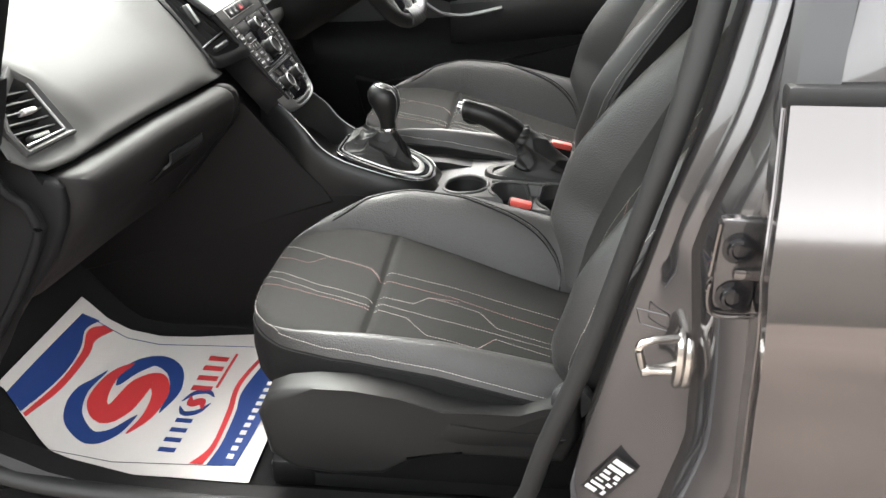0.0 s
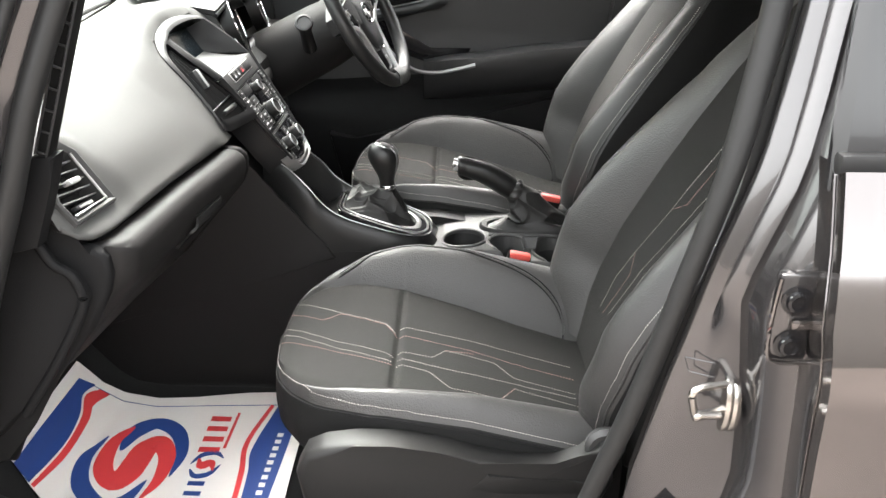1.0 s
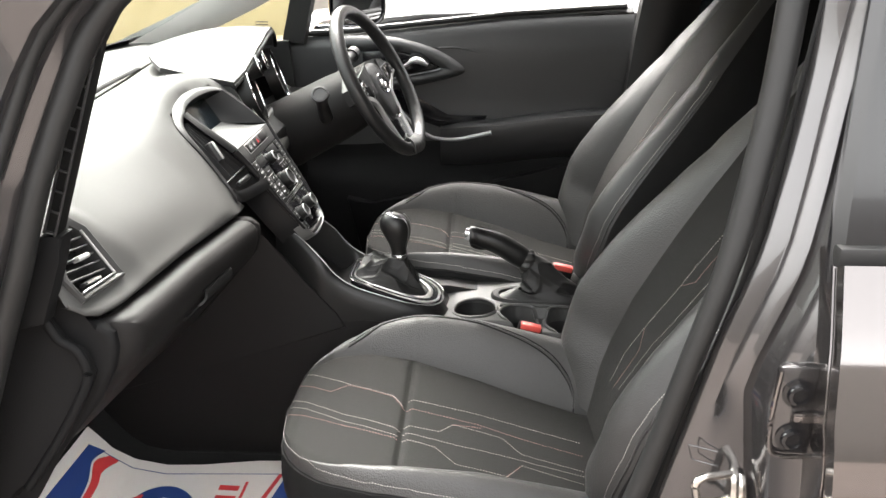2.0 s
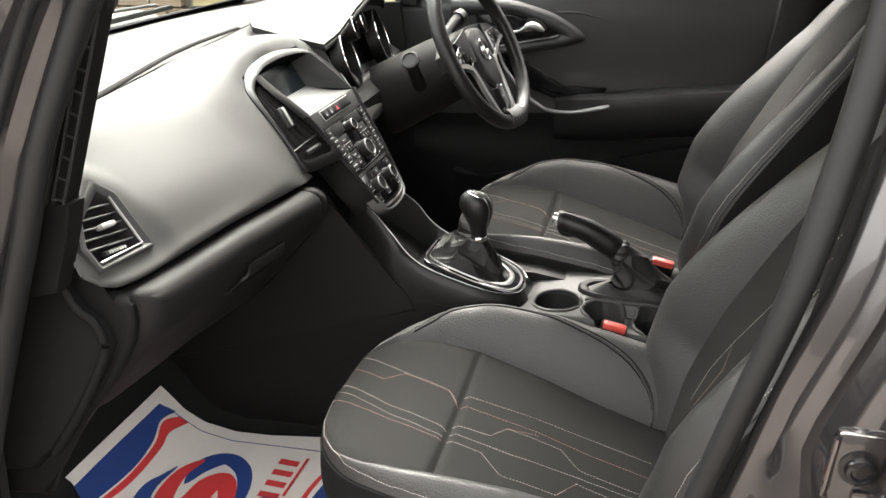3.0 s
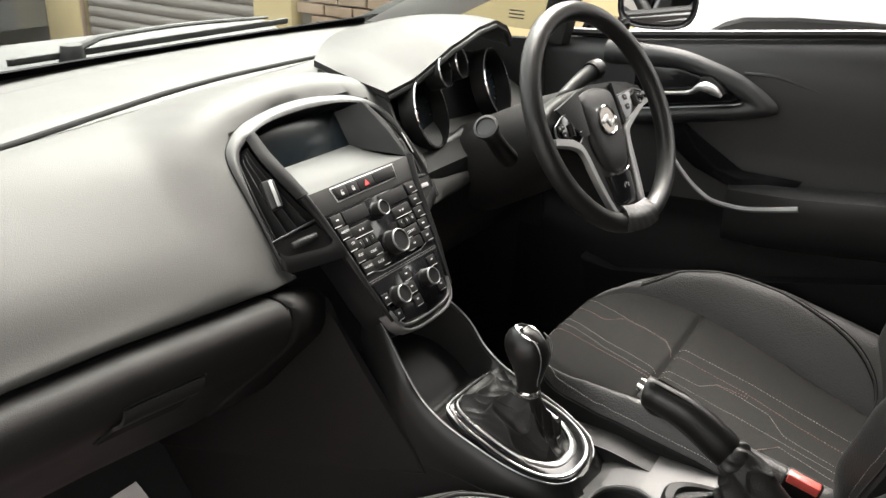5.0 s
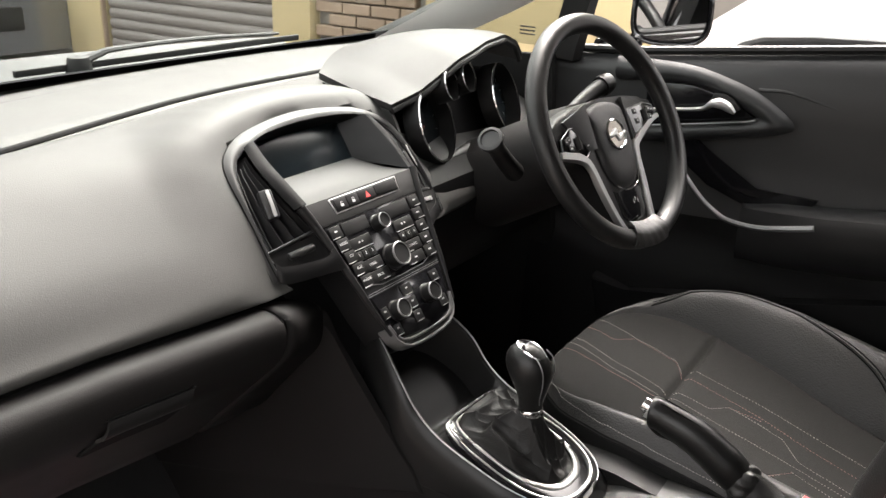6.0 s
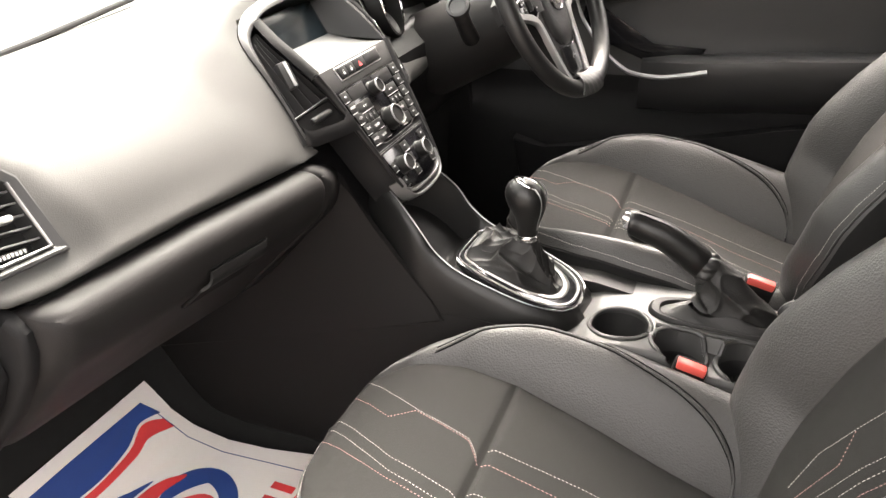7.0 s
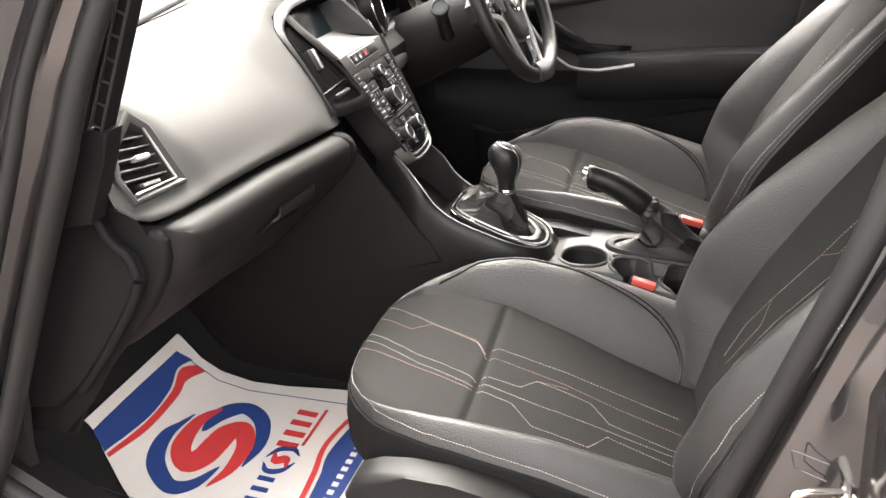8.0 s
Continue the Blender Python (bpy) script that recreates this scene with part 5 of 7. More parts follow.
boss = part("boss", prism(boss_rows, WM @ Matrix.Translation((0, 0, -0.045)), 0.034, 0.010, 4), LOWER, wheel, "black wheel boss")
PAD = [(-0.053, 0.034), (-0.03, 0.046), (0.0, 0.05), (0.03, 0.046), (0.05, 0.034), (0.053, 0.01), (0.05, -0.03), (0.044, -0.066), (0.03, -0.09), (0.012, -0.099), (-0.012, -0.099), (-0.032, -0.088), (-0.045, -0.062), (-0.05, -0.03), (-0.054, 0.01)]
pad_loop = [(p.x, p.y) for p in spline([(*q, 0) for q in PAD], 60, True)]
part("airbag_pad", loft([[WM @ Vector((x * k, (y + 0.02) * k - 0.02, z)) for x, y in pad_loop] for z, k in ((-0.02, 1.0), (-0.010, 0.995), (-0.005, 0.96), (-0.001, 0.85), (0.0015, 0.6), (0.0025, 0.2))]), PADLEATHER, wheel, "black grained airbag pad")
for sgn in (-1, 1):
    part("cowl_shoulder", sheet(12, 6, lambda u, v: WM @ Vector((sgn * (0.058 + (0.062 - 0.02 * u) * v * (0.55 + 0.45 * (1 - u))), 0.05 - 0.075 * u - 0.02 * v * (1 - u), -0.0035 - 0.006 * v * v - 0.002 * u)), 0.006), PADLEATHER, wheel, "black grained boss shoulder")
badge_m = WM @ Matrix.Translation((0.0, -0.010, 0.0025))
badge = part("badge", turned([(0.0255, -0.003), (0.0265, 0.002), (0.0240, 0.0035), (0.0225, 0.001), (0.0001, 0.0005)], badge_m, 40), CHROME, wheel, "round chrome badge")
part("badge_relief", join(box((-0.015, 0.002, 0.0005), (0.006, 0.009, 0.004), 0.0015, badge_m @ Matrix.Rotation(0.5, 4, "Z")), box((-0.004, -0.013, 0.0005), (0.014, -0.006, 0.004), 0.0015, badge_m @ Matrix.Rotation(0.5, 4, "Z")), box((-0.004, -0.008, 0.0005), (0.003, 0.006, 0.0035), 0.0015, badge_m @ Matrix.Rotation(0.5, 4, "Z"))), SATIN, badge, "raised badge shape")
part("lower_pad", prism([(-0.040, -0.098), (-0.02, -0.105), (0.02, -0.105), (0.038, -0.098), (0.033, -0.14), (0.022, -0.155), (-0.02, -0.158), (-0.034, -0.145)], WM @ Matrix.Translation((0, 0, -0.018)), 0.010, 0.003), PIANO, wheel, "gloss black lower spoke panel")
part("pad_line", tube([WM @ Vector(p) for p in spline([(-0.031, -0.092, -0.004), (-0.012, -0.102, -0.0045), (0.012, -0.102, -0.0045), (0.031, -0.093, -0.004), (0.040, -0.078, -0.0035)], 24)], 0.0010, 6), CHROME, wheel, "thin chrome line")
part("panel_mark", join(*[box((0.004 + 0.006 * k, -0.128 + 0.004 * (k % 2), -0.0082), (0.0055 + 0.006 * k, -0.121 + 0.003 * (k % 2), -0.0078), 0, WM) for k in range(3)]), PRINTWHITE, wheel)


def flat_strip(pts, widths, material, label, lift=0.003):
    """A flat strip along points on the wheel's face, widths across it."""
    c = spline([(*p, 0) for p in pts], 40)
    ws = [lerp(widths, k / 40) for k in range(41)]
    rings = []
    for k, p in enumerate(c):
        d = (c[min(k + 1, 40)] - c[max(k - 1, 0)]).normalized()
        nrm = Vector((-d.y, d.x, 0)) * ws[k] / 2
        rings.append([WM @ (p + nrm * f + Vector((0, 0, z))) for f, z in ((1, -0.012), (1, -0.005), (0.75, -0.005 + lift), (-0.75, -0.005 + lift), (-1, -0.005), (-1, -0.012))])
    return part("spoke_trim", loft(rings), material, wheel, label)


flat_strip([(-0.150, -0.020), (-0.125, -0.025), (-0.1, -0.033), (-0.084, -0.05), (-0.071, -0.103), (-0.058, -0.145), (-0.046, -0.168)], [(0, 0.012), (0.3, 0.016), (0.5, 0.013), (1, 0.010)], SPOKE, "satin silver spoke trim")
flat_strip([(0.154, 0.004), (0.125, -0.003), (0.074, -0.026), (0.056, -0.044), (0.048, -0.098), (0.042, -0.14), (0.036, -0.168)], [(0, 0.009), (0.3, 0.012), (0.45, 0.014), (1, 0.009)], SPOKE, "satin silver spoke trim")
for pod, nm in (([(0.062, 0.026), (0.118, 0.0305), (0.142, 0.024), (0.146, 0.008), (0.12, -0.003), (0.066, -0.02)], "right"), ([(-0.062, 0.018), (-0.112, 0.017), (-0.138, 0.004), (-0.142, -0.014), (-0.115, -0.024), (-0.088, -0.032), (-0.07, -0.02)], "left")):
    cx, cy = sum(p[0] for p in pod) / len(pod), sum(p[1] for p in pod) / len(pod)
    ctl = part("control_pad", prism(pod, WM @ Matrix.Translation((0, 0, -0.016)), 0.0125, 0.002), PIANO, wheel, "black button pad")
    part("pod_frame", tube([WM @ Vector((cx + (x - cx) * 1.03, cy + (y - cy) * 1.03, -0.0035)) for x, y in pod + pod[:1]], 0.0011, 6), DARKSATIN, ctl, "thin satin frame")
    part("control_roller", tube([WM @ Vector((cx + 0.002, cy - 0.011, -0.002)), WM @ Vector((cx + 0.002, cy + 0.009, -0.002))], 0.005, 12), BUTTON, ctl, "small ribbed roller")
    for du, dv in ((-0.026, 0.009), (-0.026, -0.008), (0.018, 0.008), (0.026, 0.006), (0.018, -0.006)):
        if nm == "left":
            du = -du
        b = part("pod_button", box((cx + du - 0.0055, cy + dv - 0.005, -0.0036), (cx + du + 0.0055, cy + dv + 0.005, -0.0018), 0.001, WM), BUTTON, ctl)
        part("pod_mark", box((cx + du - 0.002, cy + dv - 0.0012, -0.0018), (cx + du + 0.002, cy + dv + 0.0012, -0.0014), 0, WM), PRINTWHITE, ctl)
# the leather wrapped over the foot of the spokes, worn pale, with its stitched edges
part("worn_patch", sheet(12, 18, lambda u, v: WM @ Vector((-0.003 + (0.205 - 0.048 * u) * math.cos(radians(-107 + 28 * v)) * 1.0, -0.002 + (0.2 - 0.042 * u) * math.sin(radians(-107 + 28 * v)), 0.004 + 0.0135 * math.sin(math.pi * min(1, 0.18 + 0.62 * u)) - 0.016 * max(0, u - 0.55) + 0.0008 * math.sin(31 * v + 9 * u))), 0.003), WORN, wheel, "scuffed leather at the foot of the spokes")
for d in (-107, -94.5, -80):
    part("rim_crease", tube([rim_pt(radians(d + 1.5 * math.sin(k)), 0.1645 + 0.0065 * k, 0.0185 - 0.0016 * abs(k - 2.2) ** 1.6) for k in range(6)], 0.0016, 6), LOWER, wheel)

column = thing("steering_column", (-0.5, 2.07, 0.98), "black plastic steering column shroud", "steering column")
part("shroud", loft([[WM @ Vector((0.075 * k * math.cos(a), -0.01 + 0.07 * k * math.sin(a), z)) for a in (2 * math.pi * i / 28 for i in range(28))] for z, k in ((-0.055, 0.85), (-0.06, 1.05), (-0.12, 1.15), (-0.2, 1.2), (-0.3, 1.25))]), KNEE, column)
for s, pts, nm in ((-1, [(-0.47, 1.965, 0.962), (-0.468, 1.92, 0.995), (-0.465, 1.873, 1.034)], "indicator_stalk"), (1, [(-0.46, 2.12, 1.03), (-0.45, 2.19, 1.06), (-0.44, 2.235, 1.075)], "wiper_stalk")):
    st = thing(nm, pts[0], "black column stalk with a round end cap" if s < 0 else "grey-tipped column stalk with white marks", "stalk")
    part("stem", tube(spline(pts, 12), lambda f: (0.0165 - 0.0035 * f + 0.003 * smooth((f - 0.75) / 0.2)) if s < 0 else (0.011 + 0.005 * f), 14), LOWER if s < 0 else TRIM, st)
    d = (Vector(pts[-1]) - Vector(pts[-2])).normalized()
    if s < 0:
        m = Matrix.Translation(pts[-1]) @ d.to_track_quat("Z", "Y").to_matrix().to_4x4()
        part("end_cap", turned([(0.018, -0.004), (0.021, 0.0), (0.02, 0.006), (0.0155, 0.007), (0.0145, 0.004), (0.0001, 0.004)], m, 28), TRIM, st, "grey ringed cap")
    else:
        m = Matrix.Translation(pts[-1]) @ d.to_track_quat("Z", "Y").to_matrix().to_4x4()
        part("end_collar", turned([(0.019, -0.012), (0.0195, 0.0), (0.017, 0.012), (0.0001, 0.012)], m, 24), BUTTON, st)

# ---- centre console, gear lever, handbrake ----
console = thing("centre_console", (-0.2, 1.7, 0.3), "black plastic centre console with cupholders between the seats", "car console")
# knee panels either side of the console, down to the floor
for s in (-1, 1):
    y = 1.70 + s * 0.116
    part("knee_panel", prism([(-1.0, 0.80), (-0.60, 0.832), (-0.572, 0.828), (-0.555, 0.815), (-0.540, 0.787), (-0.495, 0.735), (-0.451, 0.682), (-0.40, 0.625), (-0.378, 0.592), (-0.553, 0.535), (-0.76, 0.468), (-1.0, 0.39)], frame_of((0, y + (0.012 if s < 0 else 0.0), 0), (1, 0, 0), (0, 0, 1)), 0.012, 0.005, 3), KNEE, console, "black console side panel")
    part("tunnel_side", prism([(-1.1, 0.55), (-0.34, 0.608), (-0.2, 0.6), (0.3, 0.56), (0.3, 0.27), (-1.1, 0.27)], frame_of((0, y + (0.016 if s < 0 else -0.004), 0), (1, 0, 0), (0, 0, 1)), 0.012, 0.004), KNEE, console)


GY = 1.695          # middle of the gear surround
HULL = spline([(-0.53, 0.05, 0.80), (-0.48, 0.074, 0.785), (-0.434, 0.092, 0.747), (-0.40, 0.094, 0.706), (-0.36, 0.094, 0.679), (-0.30, 0.093, 0.658), (-0.25, 0.088, 0.642), (-0.205, 0.071, 0.629), (-0.185, 0.048, 0.6235), (-0.176, 0.022, 0.621)], 120)


def ring_z(x, y):
    """The sloping plane in which the metal ring of the gear lever lies."""
    return 0.689 - 0.33 * (x + 0.376) - 0.06 * (y - 1.626)


def boat(f):
    """Cross-sections of the gear surround from the stack back to its rounded tail."""
    x, w, top = HULL[round(f * 120)]
    dip = 0.075 * (1 - smooth((x + 0.425) / 0.06))
    low = lerp([(-0.52, 0.66), (-0.42, 0.60), (-0.36, 0.575), (-0.25, 0.57), (-0.176, 0.575)], x)
    sect = [(-w - 0.012, low), (-w - 0.012, top - 0.042), (-w - 0.008, top - 0.018), (-w - 0.002, top - 0.004), (-w + 0.003, top), (-w + 0.007, top - 0.003), (-w + 0.013, top - 0.006 - dip)]
    if w < 0.03:
        sect = [(u if u < -w * 0.3 else -w * 0.3, z) for u, z in sect]
    sect = sect + [(-u, z) for u, z in sect[::-1]]
    return [Vector((x + 0.012 * smooth((x + 0.26) / 0.08) * (1 if z < top - 0.01 else 0), GY + u, z)) for u, z in sect]


part("gear_surround", loft([boat(k / 60) for k in range(61)]), BUTTON, console, "gloss black gear surround")
# pale tubes along the rails paint the glint on their gloss edges
for s in (-1, 1):
    part("rail_glint", tube([(HULL[2 * k].x, GY + s * (HULL[2 * k].y - 0.001), HULL[2 * k].z + 0.0006) for k in range(4, 59)], 0.0011, 6), DARKSATIN, console, "thin pale line")


def racetrack(cx, cy, z0, z1, lx, ly, n=48, p=3.2):
    out = []
    for k in range(n):
        a = 2 * math.pi * k / n
        c, s = math.cos(a), math.sin(a)
        x, y = math.copysign(abs(c) ** (2 / p), c) * lx, math.copysign(abs(s) ** (2 / p), s) * ly
        out.append(Vector((cx + x, cy + y, z0 + (z1 - z0) * (x / lx + 1) / 2)))
    return out


def gear_ring(x0, x1, ly, up, n=96):
    """A ring round the gear lever, nearly straight across its front and rounded behind, in the sloping plane."""
    out = []
    for k in range(n):
        a = 2 * math.pi * k / n
        c, s = math.cos(a), math.sin(a)
        p = 2.5 if c > 0 else 6.5
        x = (x0 + x1) / 2 + math.copysign(abs(c) ** (2 / p), c) * (x1 - x0) / 2
        y = GY + math.copysign(abs(s) ** (2 / p), s) * ly * (1 - 0.12 * smooth((-0.3 - x) / 0.08))
        out.append(Vector((x, y, ring_z(x, y) + up)))
    return out


gear = thing("gear_lever", (-0.28, 1.695, 0.64), "black leather gear lever with chrome ring and creased gaiter", "gear lever")


part("ring_bed", loft([gear_ring(-0.379, -0.181, 0.0885, -0.012), gear_ring(-0.379, -0.181, 0.0885, -0.001), gear_ring(-0.376, -0.184, 0.086, 0.0005), gear_ring(-0.368, -0.21, 0.062, 0.0005), gear_ring(-0.366, -0.213, 0.059, -0.012)], True, False), PIANO, gear, "gloss black ring bed")
for a, b, nm in ((gear_ring(-0.3755, -0.1835, 0.0845, 0.0012), gear_ring(-0.374, -0.189, 0.0825, 0.0012), "outer satin metal ring"), (gear_ring(-0.3695, -0.2005, 0.0685, 0.0012), gear_ring(-0.3675, -0.2115, 0.0635, 0.0012), "inner satin metal ring")):
    rings = [[p + Vector((0, 0, h)) for p in loop] for loop, h in ((a, -0.004), (a, 0.0), ([p.lerp(q, 0.2) for p, q in zip(a, b)], 0.0016), ([p.lerp(q, 0.8) for p, q in zip(a, b)], 0.0016), (b, 0.0), (b, -0.004))]
    part("satin_ring", loft(rings, True, False), RINGMETAL, gear, nm)
GAITER_BASE = gear_ring(-0.367, -0.2125, 0.0605, -0.002)


def gaiter_fn(u, v):
    """Soft leather gathered from the ring up to the collar in slack, sharp-edged folds."""
    a = 2 * math.pi * v
    i = v * 96
    p = GAITER_BASE[int(i) % 96].lerp(GAITER_BASE[(int(i) + 1) % 96], i - int(i))
    top = Vector((-0.273 + 0.0165 * math.cos(a), 1.69 + 0.0165 * math.sin(a), 0.717))
    q = p.lerp(top, u)
    q.z = p.z + (top.z - p.z) * (0.25 * u + 0.75 * u ** 2.4)
    body = math.sin(math.pi * min(1, u * 1.05)) ** 0.7
    tri = 1 - abs(math.sin(2 * a + 2.6 * u + 0.9 * math.sin(a + 0.6)))
    fine = 1 - abs(math.sin(3.5 * a - 3.0 * u + 1.3 * math.sin(2 * a)))
    slack = max(0.0, math.cos(a - math.pi + 0.35)) + 0.35 * max(0.0, math.cos(a + 1.2))
    cross = 1 - abs(math.sin(5.5 * u + 1.8 * math.sin(2 * a + 0.5)))
    q.z += body * (0.016 * slack * (1 - u) ** 0.5 + 0.017 * tri ** 1.6 + 0.007 * fine ** 2.2 + 0.007 * cross ** 2.5 - 0.002)
    out = Vector((q.x + 0.273, q.y - 1.69, 0))
    return q + out * (0.16 * body * (tri - 0.45)) * (1 - 0.3 * u)


part("gaiter", sheet(72, 288, gaiter_fn), GAITER, gear, "creased black leather gaiter")
GM = frame_of((-0.273, 1.690, 0.713), (1, 0, 0.075), Vector((0, 1, 0)))    # x to the rear, y across, z up the lever
part("collar", turned([(0.0165, 0.0), (0.0178, 0.002), (0.0178, 0.0085), (0.0165, 0.0105), (0.0001, 0.0105)], GM, 28), CHROME, gear, "chrome collar")


def knob_ring(h, rx, ry, dx):
    return [GM @ Vector((dx + rx * math.cos(a), ry * math.sin(a), h)) for a in (2 * math.pi * k / 40 for k in range(40))]


part("knob", loft([knob_ring(*r) for r in ((0.0105, 0.0165, 0.016, 0.0), (0.022, 0.017, 0.0165, 0.0), (0.034, 0.0205, 0.0185, 0.001), (0.046, 0.0255, 0.0215, 0.001), (0.058, 0.0300, 0.0245, 0.0), (0.069, 0.0325, 0.0262, -0.002), (0.079, 0.0320, 0.0258, -0.004), (0.089, 0.0285, 0.0230, -0.006), (0.097, 0.0225, 0.0180, -0.0075), (0.1025, 0.0140, 0.0115, -0.009), (0.1045, 0.005, 0.004, -0.0095))]), KNOB, gear, "black leather gear knob")
# the shift plate set into the top, tipped towards the rear, and the bright strip that runs down behind it
PM = GM @ Matrix.Translation((0.0015, 0, 0.0975)) @ Matrix.Rotation(0.42, 4, "Y")
part("knob_cap", loft([[PM @ Vector((0.0215 * k * math.cos(a), 0.0145 * k * math.sin(a), z)) for a in (2 * math.pi * i / 36 for i in range(36))] for z, k in ((-0.012, 1.0), (0.0012, 0.98), (0.0028, 0.75), (0.0034, 0.1))]), PIANO, gear, "gloss shift pattern cap")
part("cap_ring", tube([PM @ Vector((0.0218 * math.cos(a), 0.0148 * math.sin(a), 0.0008 - 0.0016 * math.cos(a) ** 2)) for a in (2 * math.pi * k / 40 for k in range(40))], 0.0016, 6, closed=True), CHROME, gear, "thin bright ring")
part("shift_pattern", join(*[box((-0.009 + 0.006 * k - 0.0007, -0.0055, 0.0030), (-0.009 + 0.006 * k + 0.0007, 0.0055, 0.0038), 0, PM) for k in range(3)], box((-0.009, -0.0007, 0.0030), (0.003, 0.0007, 0.0038), 0, PM)), PRINTWHITE, gear)
for sgn in (-1, 1):
    part("knob_strip", tube([GM @ Vector(p) for p in spline([(0.016, 0.0155 * sgn, 0.0955), (0.0245, 0.0175 * sgn, 0.085), (0.0275, 0.0165 * sgn, 0.07), (0.0245, 0.0135 * sgn, 0.05), (0.019, 0.009 * sgn, 0.032), (0.0165, 0.005 * sgn, 0.02)], 24)], 0.0009, 6), DARKSATIN, gear)

# tray with cupholders behind the lever
def tray_z(x):
    return lerp([(-0.2, 0.592), (-0.15, 0.607), (-0.1, 0.612), (0.0, 0.612), (0.12, 0.605), (0.3, 0.60)], x)


cups = ((-0.106, 1.655, 0.045), (-0.010, 1.630, 0.041), (0.088, 1.634, 0.040))
nx, ny = 180, 100


def tray_pt(i, j):
    x, y = -0.22 + 0.52 * i / nx, 1.565 + 0.27 * j / ny
    z = tray_z(x) - 0.05 * smooth((1.592 - y) / 0.022) - 0.03 * smooth((y - 1.80) / 0.03) - 0.022 * smooth((x + 0.03) / 0.03) * smooth((1.668 - y) / 0.012)
    for cx, cy, r in cups:
        d = math.hypot(x - cx, y - cy)
        z -= 0.07 * smooth((r + 0.003 - d) / 0.006)
    return Vector((x, y, z))


part("cupholder_tray", sheet(nx, ny, lambda u, v: tray_pt(u * nx, v * ny), 0.004), TRAY, console, "satin grey cupholder tray")
for cx, cy, r in cups:
    top = min(tray_pt((cx + 0.22 + (r + 0.008) * math.cos(a)) / 0.52 * nx, (cy - 1.565 + (r + 0.008) * math.sin(a)) / 0.27 * ny).z for a in (2 * math.pi * k / 16 for k in range(16)))
    part("cup_insert", turned([(r * 0.99, 0.0), (r * 0.97, -0.006), (r * 0.93, -0.054), (r * 0.88, -0.058), (0.0001, -0.058)], Matrix.Translation((cx, cy, top)), 36, False), RUBBER, console, "black cupholder cup")
    part("cupholder_rim", tube([(cx + (r + 0.003) * math.cos(a), cy + (r + 0.003) * math.sin(a), tray_pt((cx + 0.22 + (r + 0.012) * math.cos(a)) / 0.52 * nx, (cy - 1.565 + (r + 0.012) * math.sin(a)) / 0.27 * ny).z + 0.0005) for a in (2 * math.pi * k / 48 for k in range(48))], 0.0042, 8, closed=True), TRAY, console)
part("tray_ledge", tube(spline([(-0.052, 1.668, 0.6135), (0.0, 1.672, 0.613), (0.06, 1.674, 0.611), (0.13, 1.676, 0.607), (0.2, 1.678, 0.603)], 24), 0.0042, 8), TRAY, console, "raised ledge beside the handbrake")
part("console_rear", loft([[Vector((x, 1.70 + u, z)) for u, z in ((-0.12, 0.3), (-0.12, 0.575), (-0.1, 0.588), (0.1, 0.588), (0.12, 0.575), (0.12, 0.3))] for x in (0.26, 0.3, 0.55)]), LOWER, console)

brake = thing("handbrake", (0.02, 1.74, 0.6), "black leather handbrake lever with a bright button, half raised", "handbrake")
GRIP = spline([(-0.121, 1.739, 0.7495), (-0.112, 1.739, 0.749), (-0.095, 1.740, 0.744), (-0.06, 1.742, 0.732), (-0.02, 1.744, 0.708), (0.004, 1.745, 0.690)], 32)
part("grip", tube(GRIP, lambda f: lerp([(0, 0.015), (0.04, 0.0195), (0.15, 0.0205), (0.3, 0.0195), (0.6, 0.0225), (0.85, 0.024), (1, 0.0215)], f), 18, flat=1.08), KNOB, brake, "black leather grip")
part("grip_heel", tube(spline([(-0.113, 1.739, 0.735), (-0.104, 1.740, 0.726), (-0.088, 1.741, 0.7225)], 8), lambda f: 0.0115 - 0.004 * f, 12), KNOB, brake)
part("grip_button", tube([(-0.118, 1.739, 0.753), (-0.1275, 1.738, 0.757), (-0.1315, 1.738, 0.7585)], lambda f: 0.0115 - 0.002 * f, 16), CHROME, brake, "chrome release button")
part("grip_cap", tube([(-0.116, 1.739, 0.7518), (-0.1235, 1.7385, 0.7552)], 0.0148, 18), SATIN, brake, "satin cap round the button")
for off in (-0.007, 0.007):
    part("grip_seam", tube([p + Vector((0.009, off, 0.0195)) for p in GRIP[4:30]], 0.0011, 6), SEAMDARK, brake)


def boot_fn(u, v):
    """The boot fans out from the collar on the lever down to the plinth."""
    a = 2 * math.pi * v
    top = Vector((0.006, 1.745, 0.690)) + Vector((0.42 * math.sin(a), 0, 0.9 * math.sin(a))) * 0.021 + Vector((0, 0.019 * math.cos(a), 0))
    base = Vector((0.068 + 0.072 * math.sin(a), 1.732 + 0.034 * math.cos(a), 0.612))
    q = top.lerp(base, u)
    body = math.sin(math.pi * u) ** 0.7
    ridge = 1 - abs(math.sin(2.0 * a + 2.4 * u + 0.8 * math.sin(2 * a)))
    ridge2 = 1 - abs(math.sin(6.5 * u + 1.7 * math.sin(a) + 0.9 * math.sin(3 * a)))
    c = Vector((0.006, 1.745, 0.690)).lerp(Vector((0.068, 1.732, 0.612)), u)
    return c + (q - c) * (1 + body * (0.22 * ridge ** 1.6 + 0.16 * ridge2 ** 2.5 - 0.06)) + Vector((0, 0, 0.012 * body * max(0, math.sin(a))))


